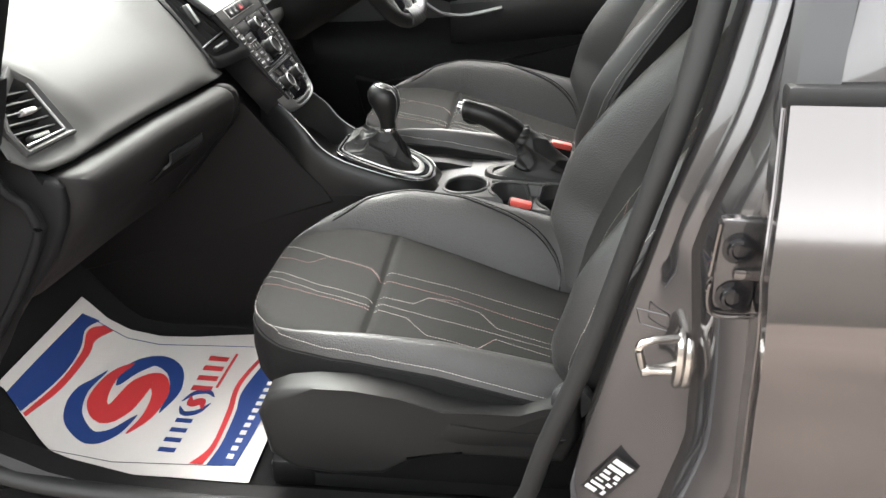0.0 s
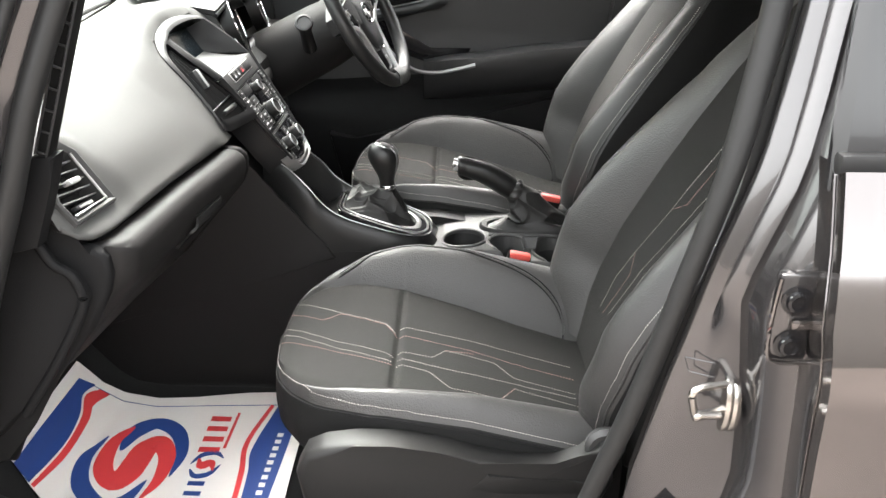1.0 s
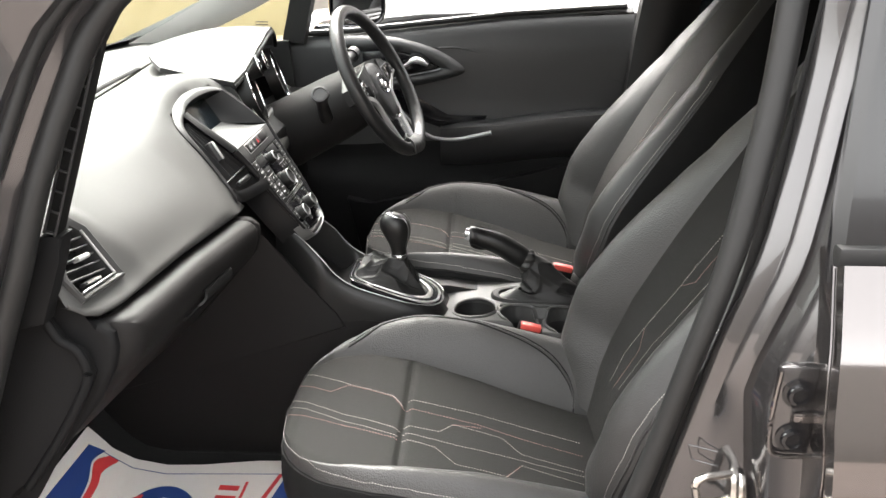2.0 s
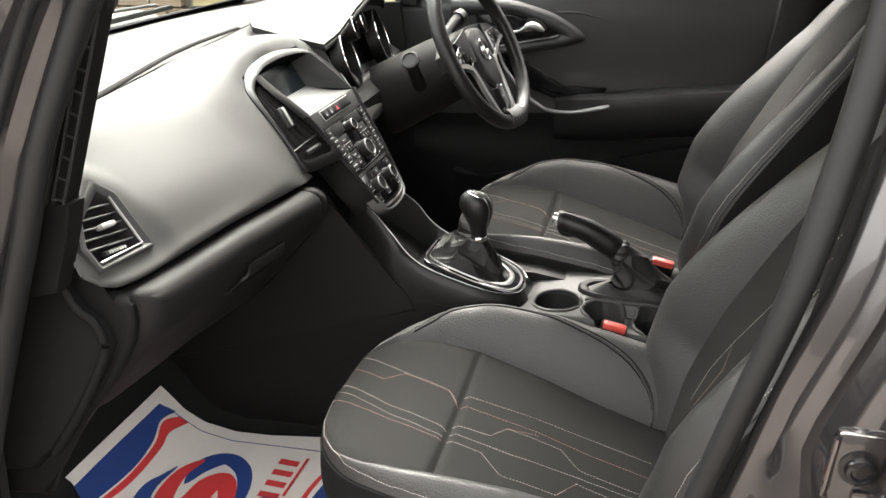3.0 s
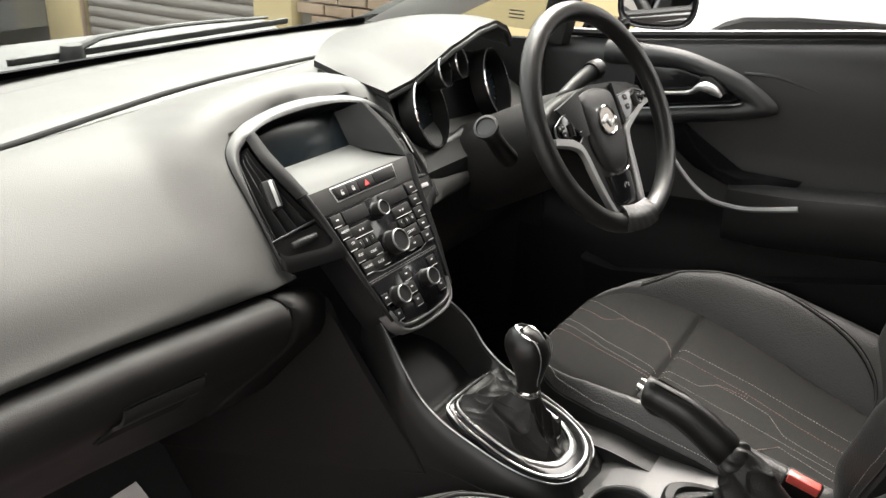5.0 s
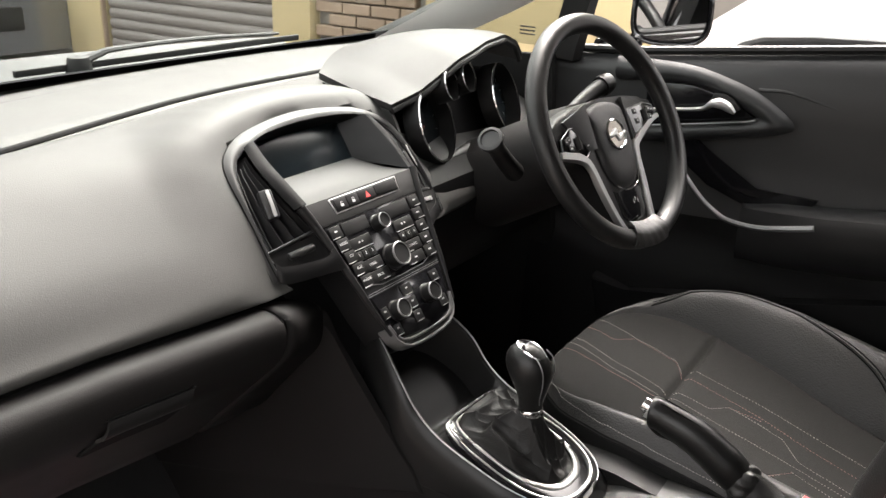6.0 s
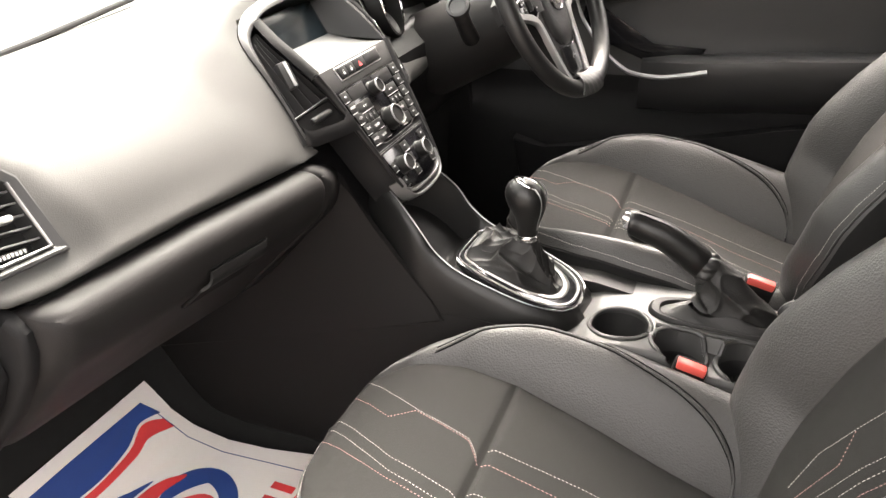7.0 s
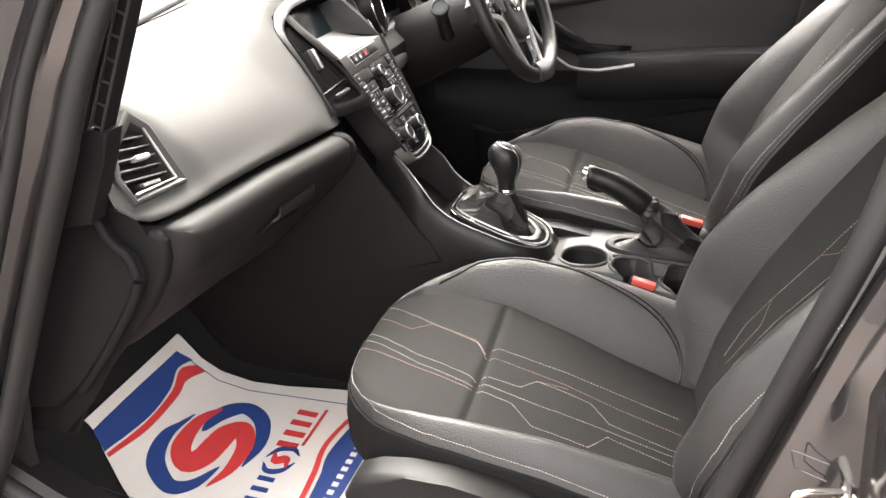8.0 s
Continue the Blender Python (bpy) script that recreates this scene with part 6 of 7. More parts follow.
part("boot", sheet(56, 96, boot_fn), GAITER, brake, "creased black leather boot")
part("boot_ruffle", sheet(6, 72, lambda u, v: (lambda a: Vector((0.0 + 0.018 * u, 1.745, 0.693 - 0.011 * u)) + Vector((0.45 * math.sin(a), 0, 0.89 * math.sin(a))) * (0.0235 + 0.0035 * math.sin(math.pi * u) * (1 + 0.8 * math.sin(9 * a + 4 * u))) + Vector((0, math.cos(a), 0)) * (0.0225 + 0.0035 * math.sin(math.pi * u) * (1 + 0.8 * math.sin(9 * a + 4 * u + 1))))(2 * math.pi * v)), LEATHER, brake, "gathered leather collar")
part("boot_plinth", loft([racetrack(0.06, 1.722, z, z, 0.13 * k, 0.044 * k, 40, 2.8) for z, k in ((0.606, 1.02), (0.617, 1.0), (0.620, 0.97), (0.618, 0.88), (0.612, 0.85))]), LOWER, brake, "black plinth")
part("boot_skirt", sheet(16, 40, lambda u, v: (lambda a, k: Vector((0.06 + 0.112 * k * math.cos(a), 1.722 + 0.037 * k * math.sin(a), 0.614 + 0.016 * u + 0.005 * u * math.sin(5 * a + 3 * u))))(2 * math.pi * v, 1 - 0.32 * u)), GAITER, brake, "slack leather round the boot")


def buckle(at, turn, label):
    b = thing("seat_buckle", at, label, "seat belt buckle", "seat belt buckles")
    m = Matrix.Translation(at) @ Matrix.Rotation(turn, 4, "Z") @ Matrix.Rotation(radians(12), 4, "Y")
    part("case", box((-0.024, -0.013, -0.07), (0.026, 0.013, 0.0), 0.005, m), BUTTON, b)
    part("release_button", box((-0.021, -0.0145, -0.011), (0.023, 0.003, 0.003), 0.003, m), RED, b, "red release button")
    part("slot", box((-0.019, 0.005, -0.002), (0.021, 0.0085, 0.001), 0.0005, m), RUBBER, b)
    part("stalk", tube([m @ Vector((0, 0, -0.06)), m @ Vector((0.01, 0, -0.16))], 0.009, 10), LOWER, b)
    return b


buckle((0.012, 1.592, 0.606), 0.0, "black belt buckle with red button beside the passenger seat")
buckle((0.095, 1.800, 0.658), 0.0, "black belt buckle with red button beside the driver's seat")

# ---- driver's door ----
door = thing("driver_door", (-0.2, 2.5, 0.4), "closed black-trimmed driver's door with chrome handle and glass half down", "car door")


def door_fn(u, v):
    x = -0.68 + u * 1.02
    top = lerp([(-0.68, 1.085), (-0.47, 1.097), (-0.28, 1.118), (-0.02, 1.147), (0.34, 1.17)], x)
    z = 0.36 + (top - 0.36) * v
    y = lerp([(0.36, 2.43), (0.60, 2.445), (0.66, 2.455), (0.72, 2.50), (0.9, 2.505), (1.02, 2.497), (1.06, 2.498), (1.1, 2.507), (1.15, 2.523), (1.2, 2.54)], z)
    if v > 0.97:
        y += 0.02 * (v - 0.97) / 0.03
    return Vector((x, y, z))


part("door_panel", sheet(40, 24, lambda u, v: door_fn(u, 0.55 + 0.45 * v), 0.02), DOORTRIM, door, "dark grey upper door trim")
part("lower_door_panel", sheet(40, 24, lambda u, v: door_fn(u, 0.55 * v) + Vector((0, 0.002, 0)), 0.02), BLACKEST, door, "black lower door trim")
part("door_outer", sheet(6, 6, lambda u, v: Vector((-0.68 + 1.02 * u, 2.56 - 0.03 * v, 0.3 + 0.78 * v + 0.08 * u * v)), 0.01), PAINT, door)
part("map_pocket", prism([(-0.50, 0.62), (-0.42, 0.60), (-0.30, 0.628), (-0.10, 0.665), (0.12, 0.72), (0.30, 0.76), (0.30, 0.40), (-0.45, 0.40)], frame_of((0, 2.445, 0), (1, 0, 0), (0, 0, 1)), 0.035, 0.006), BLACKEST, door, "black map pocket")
arm = part("armrest", loft([[Vector((x, y0 - w * a, z0 + b)) for a, b in ((0, 0.05), (0.6, 0.052), (0.95, 0.045), (1, 0.03), (0.95, -0.01), (0.6, -0.06), (0, -0.09))] for x, y0, z0, w in ((-0.22, 2.50, 0.775, 0.02), (-0.15, 2.50, 0.79, 0.065), (-0.05, 2.50, 0.80, 0.075), (0.1, 2.50, 0.82, 0.075), (0.33, 2.50, 0.84, 0.07))]), TRIM, door, "dark grey padded armrest")
part("chrome_strip", tube(spline([(-0.385, 2.465, 0.965), (-0.365, 2.452, 0.922), (-0.347, 2.442, 0.899), (-0.326, 2.438, 0.873), (-0.291, 2.435, 0.838), (-0.259, 2.434, 0.815), (-0.229, 2.432, 0.803), (-0.173, 2.430, 0.801), (-0.12, 2.428, 0.811), (-0.068, 2.426, 0.824)], 60), lambda f: 0.0035 + 0.0028 * f, 8), DARKSATIN, arm, "satin chrome grab strip")
part("pull_cup", prism([(-0.37, 0.9), (-0.30, 0.85), (-0.2, 0.815), (-0.1, 0.825), (-0.08, 0.86), (-0.2, 0.86), (-0.3, 0.92), (-0.36, 0.96)], frame_of((0, 2.497, 0), (1, 0, 0), (0, 0, 1)), 0.006, 0.002), PIANO, door)
# sweeping surround of the inner handle
part("handle_bowl", prism([(-0.45, 1.046), (-0.36, 1.05), (-0.31, 1.041), (-0.266, 1.024), (-0.223, 1.003), (-0.24, 0.996), (-0.386, 0.968), (-0.45, 0.955)], frame_of((0, 2.494, 0), (1, 0, 0), (0, 0, 1)), 0.006, 0.002), PIANO, door, "gloss black handle bowl")
SW_OUT = spline([(-0.52, 0, 1.090), (-0.44, 0, 1.092), (-0.355, 0, 1.088), (-0.285, 0, 1.072), (-0.227, 0, 1.052), (-0.174, 0, 1.021), (-0.149, 0, 0.996), (-0.162, 0, 0.981), (-0.223, 0, 0.963), (-0.369, 0, 0.932), (-0.46, 0, 0.915)], 60)
SW_IN = spline([(-0.52, 0, 1.042), (-0.44, 0, 1.047), (-0.362, 0, 1.051), (-0.31, 0, 1.042), (-0.266, 0, 1.025), (-0.232, 0, 1.008), (-0.221, 0, 1.002), (-0.229, 0, 0.998), (-0.25, 0, 0.993), (-0.386, 0, 0.967), (-0.46, 0, 0.955)], 60)


def swoosh(u, v):
    p = SW_OUT[round(60 * v)].lerp(SW_IN[round(60 * v)], u)
    return Vector((p.x, 2.502 - 0.026 * math.sin(math.pi * (0.08 + 0.82 * u)) ** 0.7, p.z))


part("handle_surround", sheet(8, 60, swoosh, 0.006), DOORTRIM, door, "black swoosh round the handle")
part("bowl_line", tube([(p.x, 2.478, p.z - 0.001) for p in SW_IN[36:]], 0.0016, 6), DARKSATIN, door, "thin pale line")
hnd = part("inner_handle", tube(spline([(-0.44, 2.468, 0.992), (-0.382, 2.466, 1.001), (-0.342, 2.463, 1.007), (-0.318, 2.460, 1.013), (-0.300, 2.456, 1.026), (-0.280, 2.456, 1.026), (-0.257, 2.460, 1.012)], 40), lambda f: lerp([(0, 0.0045), (0.5, 0.006), (0.62, 0.009), (0.75, 0.014), (0.9, 0.012), (1, 0.005)], f), 14, flat=0.75), SATIN, door, "chrome inner door handle")
part("handle_pivot", prism([(-0.316, 1.018), (-0.305, 1.043), (-0.285, 1.045), (-0.262, 1.032), (-0.25, 1.018), (-0.262, 1.01)], frame_of((0, 2.486, 0), (1, 0, 0), (0, 0, 1)), 0.016, 0.003), BUTTON, door)
part("trim_crease", tube(spline([(-0.227, 2.497, 1.056), (-0.168, 2.5, 1.057), (-0.093, 2.501, 1.041), (0.006, 2.503, 1.022), (0.15, 2.504, 0.995), (0.32, 2.504, 0.96)], 40), 0.004, 8), DOORTRIM, door, "moulded crease across the trim")
part("window_seal", tube([(-0.66, 2.515, 1.092), (-0.47, 2.518, 1.104), (-0.28, 2.524, 1.124), (-0.02, 2.533, 1.152), (0.32, 2.54, 1.174)], 0.009, 8), RUBBER, door)
qp = part("quarter_pillar", loft([[Vector((x + a, 2.485 - 0.1 * (z - 1.08) + b, z)) for a, b in ((-0.03, 0.0), (0.035, -0.012), (0.04, 0.02), (-0.03, 0.03))] for x, z in ((-0.655, 1.07), (-0.62, 1.2), (-0.58, 1.32), (-0.55, 1.42))]), LOWER, door, "black quarter light pillar")
qg = part("quarter_glass", sheet(2, 2, lambda u, v: Vector((-1.02 + 0.37 * u + 0.05 * v * u, 2.50 - 0.03 * v, 1.09 + (0.03 + 0.26 * u) * v)), 0.004), PANE, door)
qg.visible_shadow = False
part("glass_mark", join(*[box((-0.76, 2.488, 1.112 + 0.008 * k), (-0.722, 2.49, 1.115 + 0.008 * k), 0) for k in range(3)]), LOWER, door)

mirror_t = thing("door_mirror", (-0.55, 2.62, 1.08), "black-edged door mirror outside the driver's window", "mirror")
MM = frame_of((-0.49, 2.70, 1.165), (0.94, 0.34, 0), (0, 0, 1))
sh = [(0.085 * math.copysign(abs(math.cos(a)) ** 0.6, math.cos(a)), 0.068 * math.copysign(abs(math.sin(a)) ** 0.6, math.sin(a))) for a in (2 * math.pi * k / 40 for k in range(40))]
part("housing", loft([[MM @ Vector((x * k, y * k, z)) for x, y in sh] for z, k in ((-0.09, 0.55), (-0.06, 0.9), (-0.01, 1.05), (0.008, 1.06), (0.012, 1.0), (0.0, 0.93))]), PIANO, mirror_t)
part("mirror_glass", prism([(x * 0.9, y * 0.9) for x, y in sh], MM @ Matrix.Translation((0, 0, 0.001)), 0.002, 0), MIRROR, mirror_t, "mirror glass")
part("mirror_foot", box((-0.60, 2.52, 1.07), (-0.53, 2.66, 1.12), 0.015), PIANO, mirror_t)

# ---- paper mat on the passenger's floor ----
pmat = thing("paper_floor_mat", (-0.7, 1.3, 0.28), "white paper floor mat printed with blue and red swirls", "floor mat")


MATZ = [(-1.0, 0.47), (-0.96, 0.412), (-0.93, 0.375), (-0.895, 0.322), (-0.85, 0.288), (-0.78, 0.272), (-0.4, 0.27)]
SPREAD = [(-0.965, 0.978), (-0.93, 0.989), (-0.89, 1.008), (-0.85, 1.019), (-0.8, 1.0205), (-0.75, 1.0117), (-0.6, 1.009), (-0.44, 1.0075)]


def mat_on(x, y, dz=0.0):
    """A place on the sheet, which climbs the toe board at its front."""
    return Vector((x, y, lerp(MATZ, x) + 0.0025 * math.sin(9 * x + 3 * y) * math.sin(7 * y) + dz))


def mat_pt(x, y, dz=0.0):
    """A place of the print, from its flat drawing."""
    k = lerp(SPREAD, x)
    return mat_on(-0.03 + (x + 0.03) * k, -0.04 + (y + 0.04) * k, dz)


MAT_DOOR = [(-0.937, 1.18), (-0.925, 1.184), (-0.893, 1.168), (-0.838, 1.132), (-0.777, 1.09), (-0.693, 1.091), (-0.589, 1.093), (-0.485, 1.092), (-0.444, 1.092)]
MAT_IN = [(-0.937, 1.505), (-0.901, 1.516), (-0.846, 1.525), (-0.777, 1.527), (-0.7, 1.531), (-0.584, 1.553), (-0.44, 1.565)]
part("paper", sheet(60, 36, lambda u, v: mat_on(-0.937 + 0.493 * u, lerp(MAT_DOOR, -0.937 + 0.493 * u) * (1 - v) + lerp(MAT_IN, -0.937 + 0.493 * u) * v), 0.001), PAPER, pmat, "white paper sheet")


def ink(name, edge_a, edge_b, material, n=40, dz=0.0012):
    """A printed band between two curves of (x, y)."""
    a, b = spline([(*p, 0) for p in edge_a], n), spline([(*p, 0) for p in edge_b], n)
    return part(name, sheet(n, 4, lambda u, v: (lambda p, q: mat_pt(p.x + (q.x - p.x) * v, p.y + (q.y - p.y) * v, dz))(a[round(u * n)], b[round(u * n)]), 0.0004), material, pmat)


part("fold_line", tube([mat_pt(x, y, 0.001) for x, y in ((-0.9, 1.48), (-0.83, 1.463), (-0.763, 1.472), (-0.616, 1.486), (-0.45, 1.5))], 0.0008, 5), PAPERBLUE, pmat)
part("fold_line", tube([mat_pt(x, y, 0.001) for x, y in ((-0.86, 1.09), (-0.7, 1.105), (-0.5, 1.12))], 0.0006, 5), TRIM, pmat)
ink("blue_band", [(-0.934, 1.195), (-0.934, 1.33), (-0.932, 1.487)], [(-0.893, 1.163), (-0.880, 1.286), (-0.888, 1.379), (-0.905, 1.44), (-0.895, 1.484)], PAPERBLUE)
ink("red_band", [(-0.889, 1.162), (-0.877, 1.27), (-0.882, 1.372), (-0.90, 1.44), (-0.884, 1.475)], [(-0.881, 1.156), (-0.864, 1.255), (-0.866, 1.367), (-0.875, 1.42), (-0.858, 1.468)], PAPERRED)
ink("red_band", [(-0.562, 1.119), (-0.54, 1.17), (-0.543, 1.27), (-0.551, 1.36), (-0.523, 1.495)], [(-0.537, 1.119), (-0.529, 1.17), (-0.532, 1.27), (-0.541, 1.36), (-0.515, 1.49)], PAPERRED)
ink("blue_band", [(-0.53, 1.119), (-0.522, 1.18), (-0.525, 1.27), (-0.532, 1.34), (-0.508, 1.485)], [(-0.478, 1.121), (-0.471, 1.2), (-0.465, 1.3), (-0.46, 1.4), (-0.455, 1.485)], PAPERBLUE)


def stroke(name, path, width, material, dz=0.0016, n=48):
    """A printed stroke whose width tapers along a curve of (x, y)."""
    c = spline([(*p, 0) for p in path], n)

    def f(u, v):
        i = round(u * n)
        d = (c[min(i + 1, n)] - c[max(i - 1, 0)]).normalized()
        q = c[i] + Vector((-d.y, d.x, 0)) * (v - 0.5) * width(u)
        return mat_pt(q.x, q.y, dz)
    return part(name, sheet(n, 3, f, 0.0004), material, pmat)


# the round emblem: two blue crescents about a red S
stroke("emblem_crescent", [(-0.785, 1.311), (-0.778, 1.372), (-0.746, 1.415), (-0.696, 1.388), (-0.668, 1.321), (-0.672, 1.25)], lambda f: 0.002 + 0.034 * math.sin(math.pi * f ** 0.85) ** 0.8, PAPERBLUE)
stroke("emblem_crescent", [(-0.818, 1.345), (-0.833, 1.269), (-0.817, 1.198), (-0.773, 1.160), (-0.735, 1.180), (-0.711, 1.238)], lambda f: 0.002 + 0.034 * math.sin(math.pi * f ** 1.15) ** 0.8, PAPERBLUE)
stroke("emblem_s", [(-0.782, 1.39), (-0.802, 1.33), (-0.798, 1.258), (-0.772, 1.222), (-0.752, 1.25), (-0.747, 1.287), (-0.742, 1.33), (-0.722, 1.352), (-0.694, 1.31), (-0.690, 1.24), (-0.708, 1.182)], lambda f: 0.003 + 0.046 * math.sin(math.pi * f) ** 0.75, PAPERRED, 0.0020, 72)
# lettering of the maker stands as plain bars
for k in range(4):
    y = 1.15 + 0.028 * k
    stroke("print_bar", [(-0.632, y), (-0.60, y)], lambda f: 0.012, PAPERBLUE, n=4)
for k in range(4):
    y = 1.335 + 0.034 * k
    stroke("print_bar", [(-0.638, y), (-0.596, y)], lambda f: 0.016, PAPERRED, n=4)
stroke("print_bar", [(-0.588, 1.34), (-0.584, 1.46)], lambda f: 0.006, PAPERRED, n=6)
stroke("small_crescent", [(-0.64, 1.275), (-0.625, 1.255), (-0.6, 1.262), (-0.583, 1.29)], lambda f: 0.002 + 0.012 * math.sin(math.pi * f), PAPERBLUE, n=16)
stroke("small_crescent", [(-0.582, 1.31), (-0.60, 1.325), (-0.625, 1.318), (-0.642, 1.29)], lambda f: 0.002 + 0.012 * math.sin(math.pi * f), PAPERBLUE, n=16)
stroke("small_s", [(-0.63, 1.31), (-0.622, 1.285), (-0.612, 1.29), (-0.602, 1.295), (-0.594, 1.27)], lambda f: 0.003 + 0.018 * math.sin(math.pi * f), PAPERRED, n=16)
for k in range(12):
    y = 1.145 + 0.022 * k
    stroke("print_bar", [(-0.500 + 0.001 * k, y), (-0.488 + 0.001 * k, y)], lambda f: 0.012, PAPER, 0.0022, 3)

# ---- B pillar fittings: striker, hinge, label ----
striker = thing("door_striker", (0.2, 0.84, 0.74), "bright zinc door striker loop on the painted pillar", "door striker")
part("plate", loft([[Vector((x, 0.842 + 0.02 * k * math.cos(a), 0.743 + 0.04 * k * math.sin(a))) for a in (2 * math.pi * i / 32 for i in range(32))] for x, k in ((0.216, 0.96), (0.214, 1.0), (0.209, 1.0), (0.207, 0.94))]), STEEL, striker)
part("plate", loft([[Vector((x, 0.842 + 0.02 * k * math.cos(a), 0.739 + 0.04 * k * math.sin(a))) for a in (2 * math.pi * i / 32 for i in range(32))] for x, k in ((0.226, 0.86), (0.224, 0.9), (0.219, 0.9), (0.217, 0.86))]), STEEL, striker)
part("loop", tube(spline([(0.208, 0.836, 0.775), (0.19, 0.829, 0.777), (0.172, 0.824, 0.777), (0.163, 0.822, 0.770), (0.166, 0.823, 0.752), (0.172, 0.826, 0.737), (0.19, 0.831, 0.736), (0.208, 0.838, 0.738)], 40), 0.0052, 10), STEEL, striker)
part("nub", turned([(0.0001, -0.004), (0.0075, -0.004), (0.0085, 0.0), (0.0065, 0.006), (0.005, 0.03), (0.0001, 0.03)], frame_of((0.172, 0.826, 0.736), (0, 1, 0), (0, 0, 1)), 16), STEEL, striker)
hinge = part("hinge", box((0.216, 0.758, 0.855), (0.262, 0.775, 0.965), 0.008), PAINTDIM, car, "dark painted rear door hinge")
for z in (0.933, 0.879):
    part("bolt", turned([(0.016, 0), (0.017, 0.002), (0.0125, 0.003), (0.0115, 0.008), (0.0085, 0.009), (0.007, 0.006), (0.0001, 0.006)], frame_of((0.238, 0.758, z), (1, 0, 0), (0, 0, 1)), 24), PIANO, hinge, "dark bolt head")
part("knuckle", box((0.235, 0.752, 0.899), (0.268, 0.768, 0.912), 0.004), PAINT, hinge)
part("hinge_rim", tube(spline([(0.217, 0.756, 0.96), (0.214, 0.756, 0.91), (0.216, 0.756, 0.868), (0.228, 0.755, 0.857), (0.262, 0.754, 0.858)], 24), 0.003, 8), PAINT, hinge)

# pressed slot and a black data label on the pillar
part("pressed_slot", tube([(0.160, 0.862, 0.798), (0.166, 0.859, 0.779), (0.196, 0.848, 0.777), (0.194, 0.849, 0.797), (0.160, 0.862, 0.798)], 0.0009, 6), PAINTDIM, car)
sticker = thing("data_label", (0.148, 0.858, 0.55), "black sticker with white blocks on the painted pillar", "label")
LM = frame_of((0.147, 0.853, 0.546), (0.53, -0.14, 0.84), (-0.25, 0.0, 0.6)) @ Matrix.Diagonal((0.9, 0.8, 1, 1))
part("label_film", prism([(-0.042, -0.022), (0.042, -0.022), (0.042, 0.022), (-0.042, 0.022)], LM, 0.0012, 0), PIANO, sticker)
for k, (x, y, w, h) in enumerate(((-0.034, 0.008, 0.008, 0.02), (-0.022, 0.004, 0.006, 0.026), (-0.012, 0.009, 0.004, 0.014), (-0.012, -0.01, 0.006, 0.01), (-0.002, 0.006, 0.006, 0.018), (0.008, 0.01, 0.006, 0.012), (0.008, -0.009, 0.008, 0.01), (0.02, 0.002, 0.008, 0.03), (0.033, 0.0, 0.01, 0.034), (-0.03, -0.013, 0.01, 0.006), (-0.002, -0.014, 0.005, 0.006))):
    part("label_bar", box((x - w / 2, y - h / 2, 0.0012), (x + w / 2, y + h / 2, 0.0016), 0, LM), PRINTWHITE, sticker)

# rear passenger door: closed, painted, with privacy glass
rdoor = thing("rear_door", (0.7, 0.7, 0.4), "closed dark grey metallic rear door with black window frame", "car door")


def rdoor_fn(u, v):
    z = 0.33 + 0.74 * v
    x0 = lerp([(0.33, 0.30), (0.6, 0.272), (0.92, 0.252), (1.07, 0.262)], z)
    y = lerp([(0.33, 0.78), (0.5, 0.735), (0.62, 0.715), (0.78, 0.708), (0.86, 0.700), (0.90, 0.705), (0.93, 0.715), (1.0, 0.74), (1.07, 0.775)], z)
    return Vector((x0 + u * 1.2, y, z))


part("skin", sheet(24, 40, rdoor_fn, 0.02, True), PAINT, rdoor, "dark grey metallic door skin")
part("door_edge", sheet(1, 40, lambda u, v: rdoor_fn(0, v) + Vector((0.004 + 0.01 * u, 0.002 + 0.07 * u, 0)), 0.006), PAINT, rdoor)
part("waist_seal", box((0.262, 0.772, 1.066), (1.45, 0.80, 1.092), 0.006), RUBBER, rdoor, "black waist moulding")
part("window_frame", loft([[Vector((x + a, 0.79 + 0.25 * (z - 1.08) + b, z)) for a, b in ((0.0, 0.0), (0.01, -0.012), (0.05, -0.012), (0.055, 0.02), (0.005, 0.02))] for x, z in ((0.258, 1.05), (0.262, 1.12), (0.275, 1.25), (0.295, 1.42))]), PIANO, rdoor, "black window pillar moulding")
rg = part("rear_glass", sheet(2, 2, lambda u, v: Vector((0.31 + 1.1 * u, 0.80 + 0.09 * v, 1.085 + 0.33 * v)), 0.004), DARKPANE, rdoor, "dark tinted glass")

# ---- outside: garages, wall, parked vehicles ----
garage = thing("garage_row", (-4.5, 5.1, 0), "single-storey brick garage row with a taupe roller shutter", "garage")
part("wall", box((-16, 5.08, 0), (9, 5.3, 2.55), 0.02), MORTAR, garage)
part("roof_edge", box((-16, 4.9, 2.55), (9, 5.5, 2.68), 0.02), TRIM, garage, "dark roof edge")
shut = part("shutter", box((-5.75, 5.05, 0.02), (-3.97, 5.08, 2.2), 0.004), SHUTTER, garage, "taupe roller shutter")
slat_rows = [(0, 0.0), (0.006, 0.008), (0.012, 0.03), (0.011, 0.055), (0.004, 0.070), (0.0, 0.0745)]
for k in range(26):
    z = 0.06 + 0.078 * k
    part("slat", loft([[Vector((x, 5.048 - d * 1.6, z + h)) for d, h in slat_rows] + [Vector((x, 5.055, z + 0.0745)), Vector((x, 5.055, z))] for x in (-5.74, -3.98)]), SHUTTER, shut)
part("pier", box((-3.96, 4.98, 0), (-3.63, 5.12, 2.55), 0.008), BUFF, garage, "buff painted pier")
part("pier", box((-6.2, 4.98, 0), (-5.78, 5.12, 2.55), 0.008), BUFF, garage, "buff painted pier")
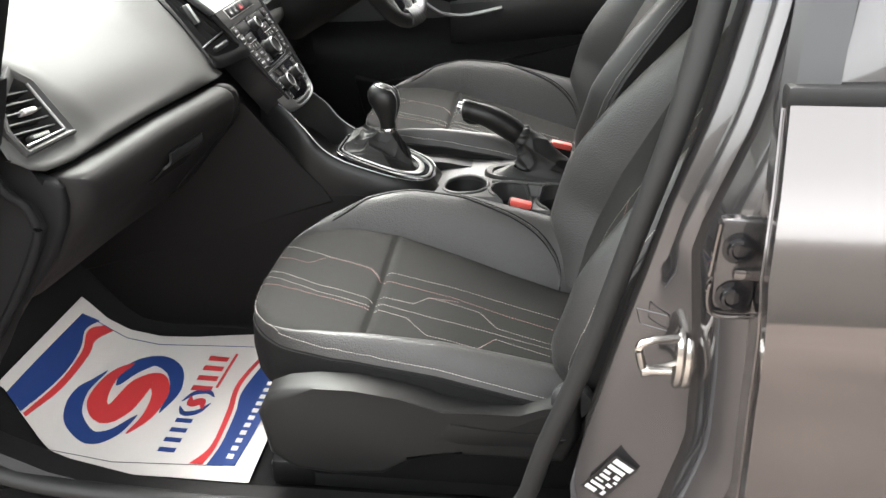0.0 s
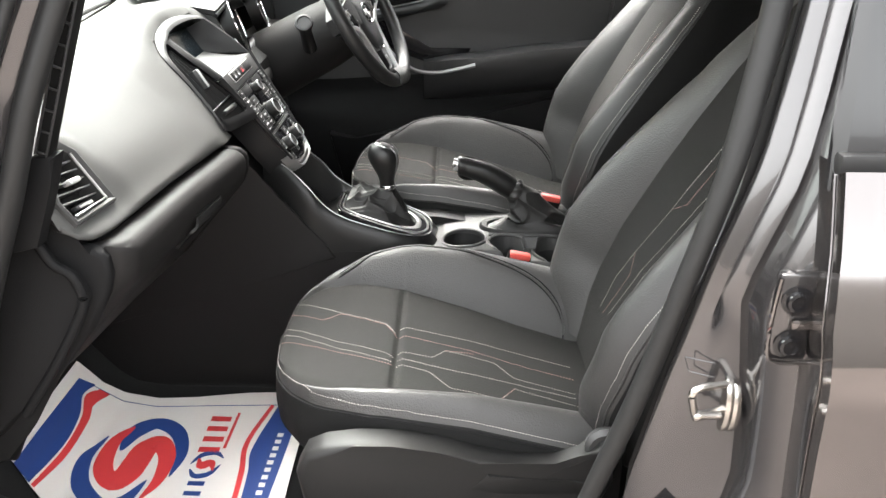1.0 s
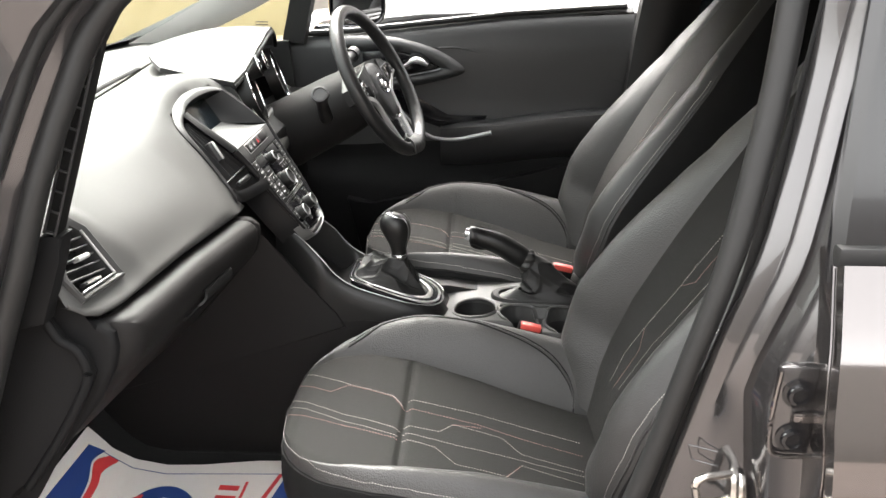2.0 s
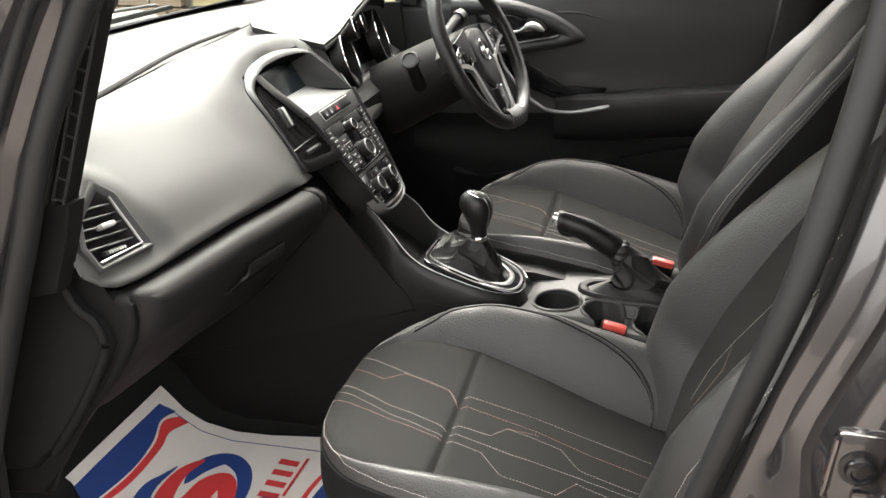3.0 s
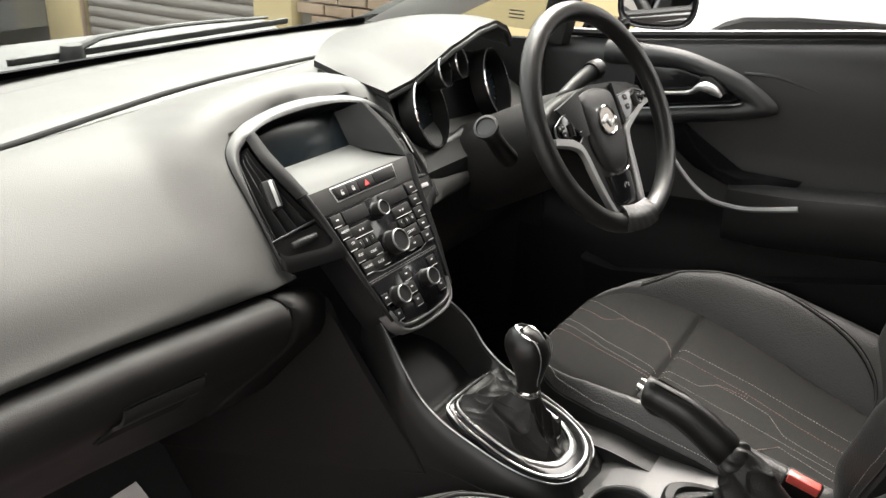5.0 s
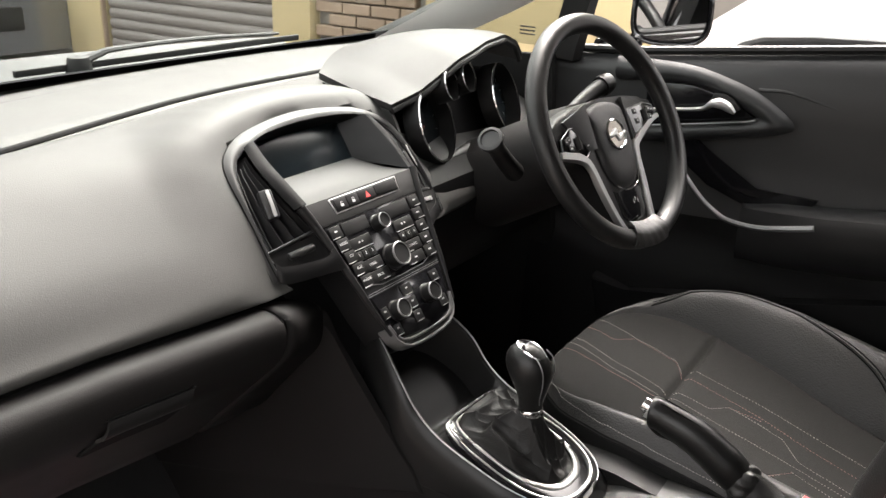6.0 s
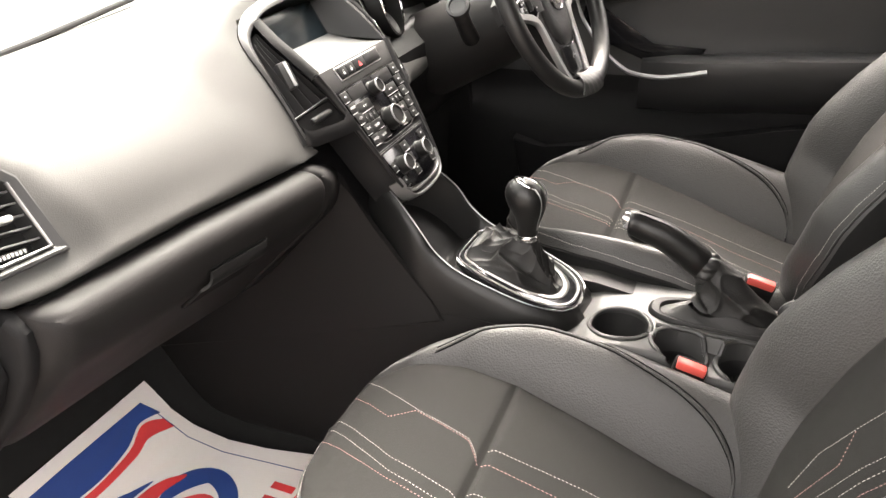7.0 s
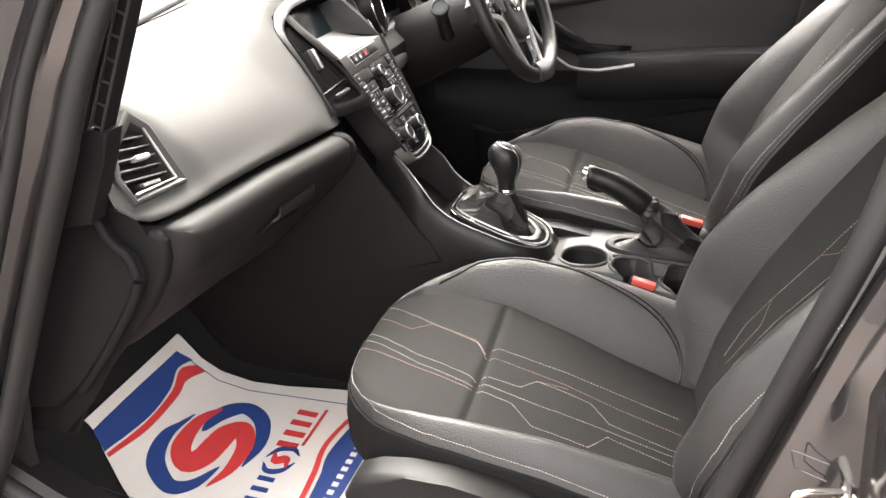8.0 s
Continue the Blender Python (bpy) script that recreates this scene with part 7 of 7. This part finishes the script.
part("buff_panel", box((-2.75, 5.0, 0), (-1.2, 5.1, 2.55), 0.008), BUFF, garage, "buff painted wall")
part("red_door", box((-5.85, 4.99, 0.0), (-5.77, 5.03, 2.2), 0.004), REDBRICK, garage)
# brown bricks beside the pier, each its own piece
brick_me = bpy.data.meshes.new("brick")
bb = box((-0.1075, -0.02, -0.0325), (0.1075, 0.06, 0.0325), 0.006, None, 1)
bb.to_mesh(brick_me)
bb.free()
brick_me.materials.append(REDBRICK)
rnd = random.Random(4)
for row in range(22):
    for col in range(4):
        x = -3.51 + 0.225 * col + (0.1125 if row % 2 else 0.0)
        if x > -2.8:
            continue
        b = new("brick", brick_me)
        b.parent = garage
        b.matrix_parent_inverse = Matrix.Translation(-garage.location)
        b.location = (x, 5.045 - rnd.random() * 0.008, 0.04 + 0.075 * row)

silver = thing("silver_hatchback", (-7.4, 4.2, 0), "silver hatchback parked nose towards the yard", "car")
part("body", loft([[Vector((x, y, z)) for y, z in ((3.35, 0.25), (3.3, 0.55), (3.36, 0.8), (3.5, 0.8 + h), (4.9, 0.8 + h), (5.0, 0.6), (5.0, 0.25))] for x, h in ((-10.2, 0.3), (-9.6, 0.7), (-8.4, 0.7), (-7.6, 0.2), (-6.9, 0.1), (-6.35, -0.05), (-6.2, -0.15))]), SILVERPAINT, silver)
part("headlamp", box((-6.6, 3.33, 0.62), (-6.22, 3.5, 0.78), 0.03), SCREEN, silver, "clear headlamp")
part("grille", box((-6.25, 3.8, 0.42), (-6.18, 4.6, 0.6), 0.02), RUBBER, silver)
part("wheel", turned([(0.0001, -0.1), (0.28, -0.1), (0.31, -0.07), (0.31, 0.07), (0.28, 0.1), (0.0001, 0.1)], frame_of((-7.0, 3.4, 0.31), (1, 0, 0), (0, 0, 1)), 28), RUBBER, silver)

van = thing("white_car", (0.5, 4.2, 0), "white car parked close beside the driver's side", "car")
prof = [(-1.15, 0.3), (-1.18, 0.62), (-1.1, 0.82), (-0.9, 0.90), (-0.75, 0.925), (-0.55, 0.93), (3.2, 0.95), (3.2, 0.3)]
part("body", loft([[Vector((x + dx, y, z)) for x, z in prof] for y, dx in ((3.45, 0.05), (3.5, 0.0), (4.0, -0.1), (4.5, -0.1), (4.85, 0.05))]), VANWHITE, van, "white bodywork")
BAND = [(-0.673, 0.933), (-0.612, 0.972), (-0.552, 1.012), (-0.482, 1.037), (-0.325, 1.052), (-0.143, 1.058), (0.197, 1.062), (0.72, 1.062)]
part("scuttle", loft([[Vector((x, 3.55 + a, z + b)) for a, b in ((0, -0.1), (0, -0.012), (0.012, 0.0), (0.05, 0.0), (0.06, -0.1))] for x, z in BAND]), RUBBER, van, "black scuttle below the windscreen")
part("bonnet_edge", tube([(x - 0.012, 3.545, z + 0.008) for x, z in BAND], 0.009, 8), VANWHITE, van)
part("front_wing", box((-0.86, 3.57, 0.85), (-0.60, 3.9, 1.045), 0.05, None, 4), VANWHITE, van)
# windscreen slope painted white as well, for the sky reflected in it
part("cabin", loft([[Vector((x, y, z)) for x, z in ((-0.85, 0.93), (-0.2, 1.40), (0.2, 1.47), (1.8, 1.46), (3.0, 0.95))] for y in (3.6, 3.75, 4.6, 4.75)]), VANWHITE, van)
part("side_window", prism([(-0.45, 0.99), (0.0, 1.36), (1.7, 1.38), (2.4, 0.98)], frame_of((0, 3.63, 0), (1, 0, 0), (0, 0, 1)), 0.02, 0.004), SCREEN, van, "dark side window")
part("indicator", box((-0.718, 3.55, 1.012), (-0.668, 3.59, 1.05), 0.014), AMBER, van, "amber indicator")
part("headlamp", box((-1.2, 3.6, 0.66), (-1.08, 3.95, 0.82), 0.03), CHROME, van, "headlamp")
part("wheel", turned([(0.0001, -0.1), (0.28, -0.1), (0.31, -0.07), (0.31, 0.07), (0.28, 0.1), (0.0001, 0.1)], frame_of((-0.35, 3.5, 0.31), (1, 0, 0), (0, 0, 1)), 28), RUBBER, van)
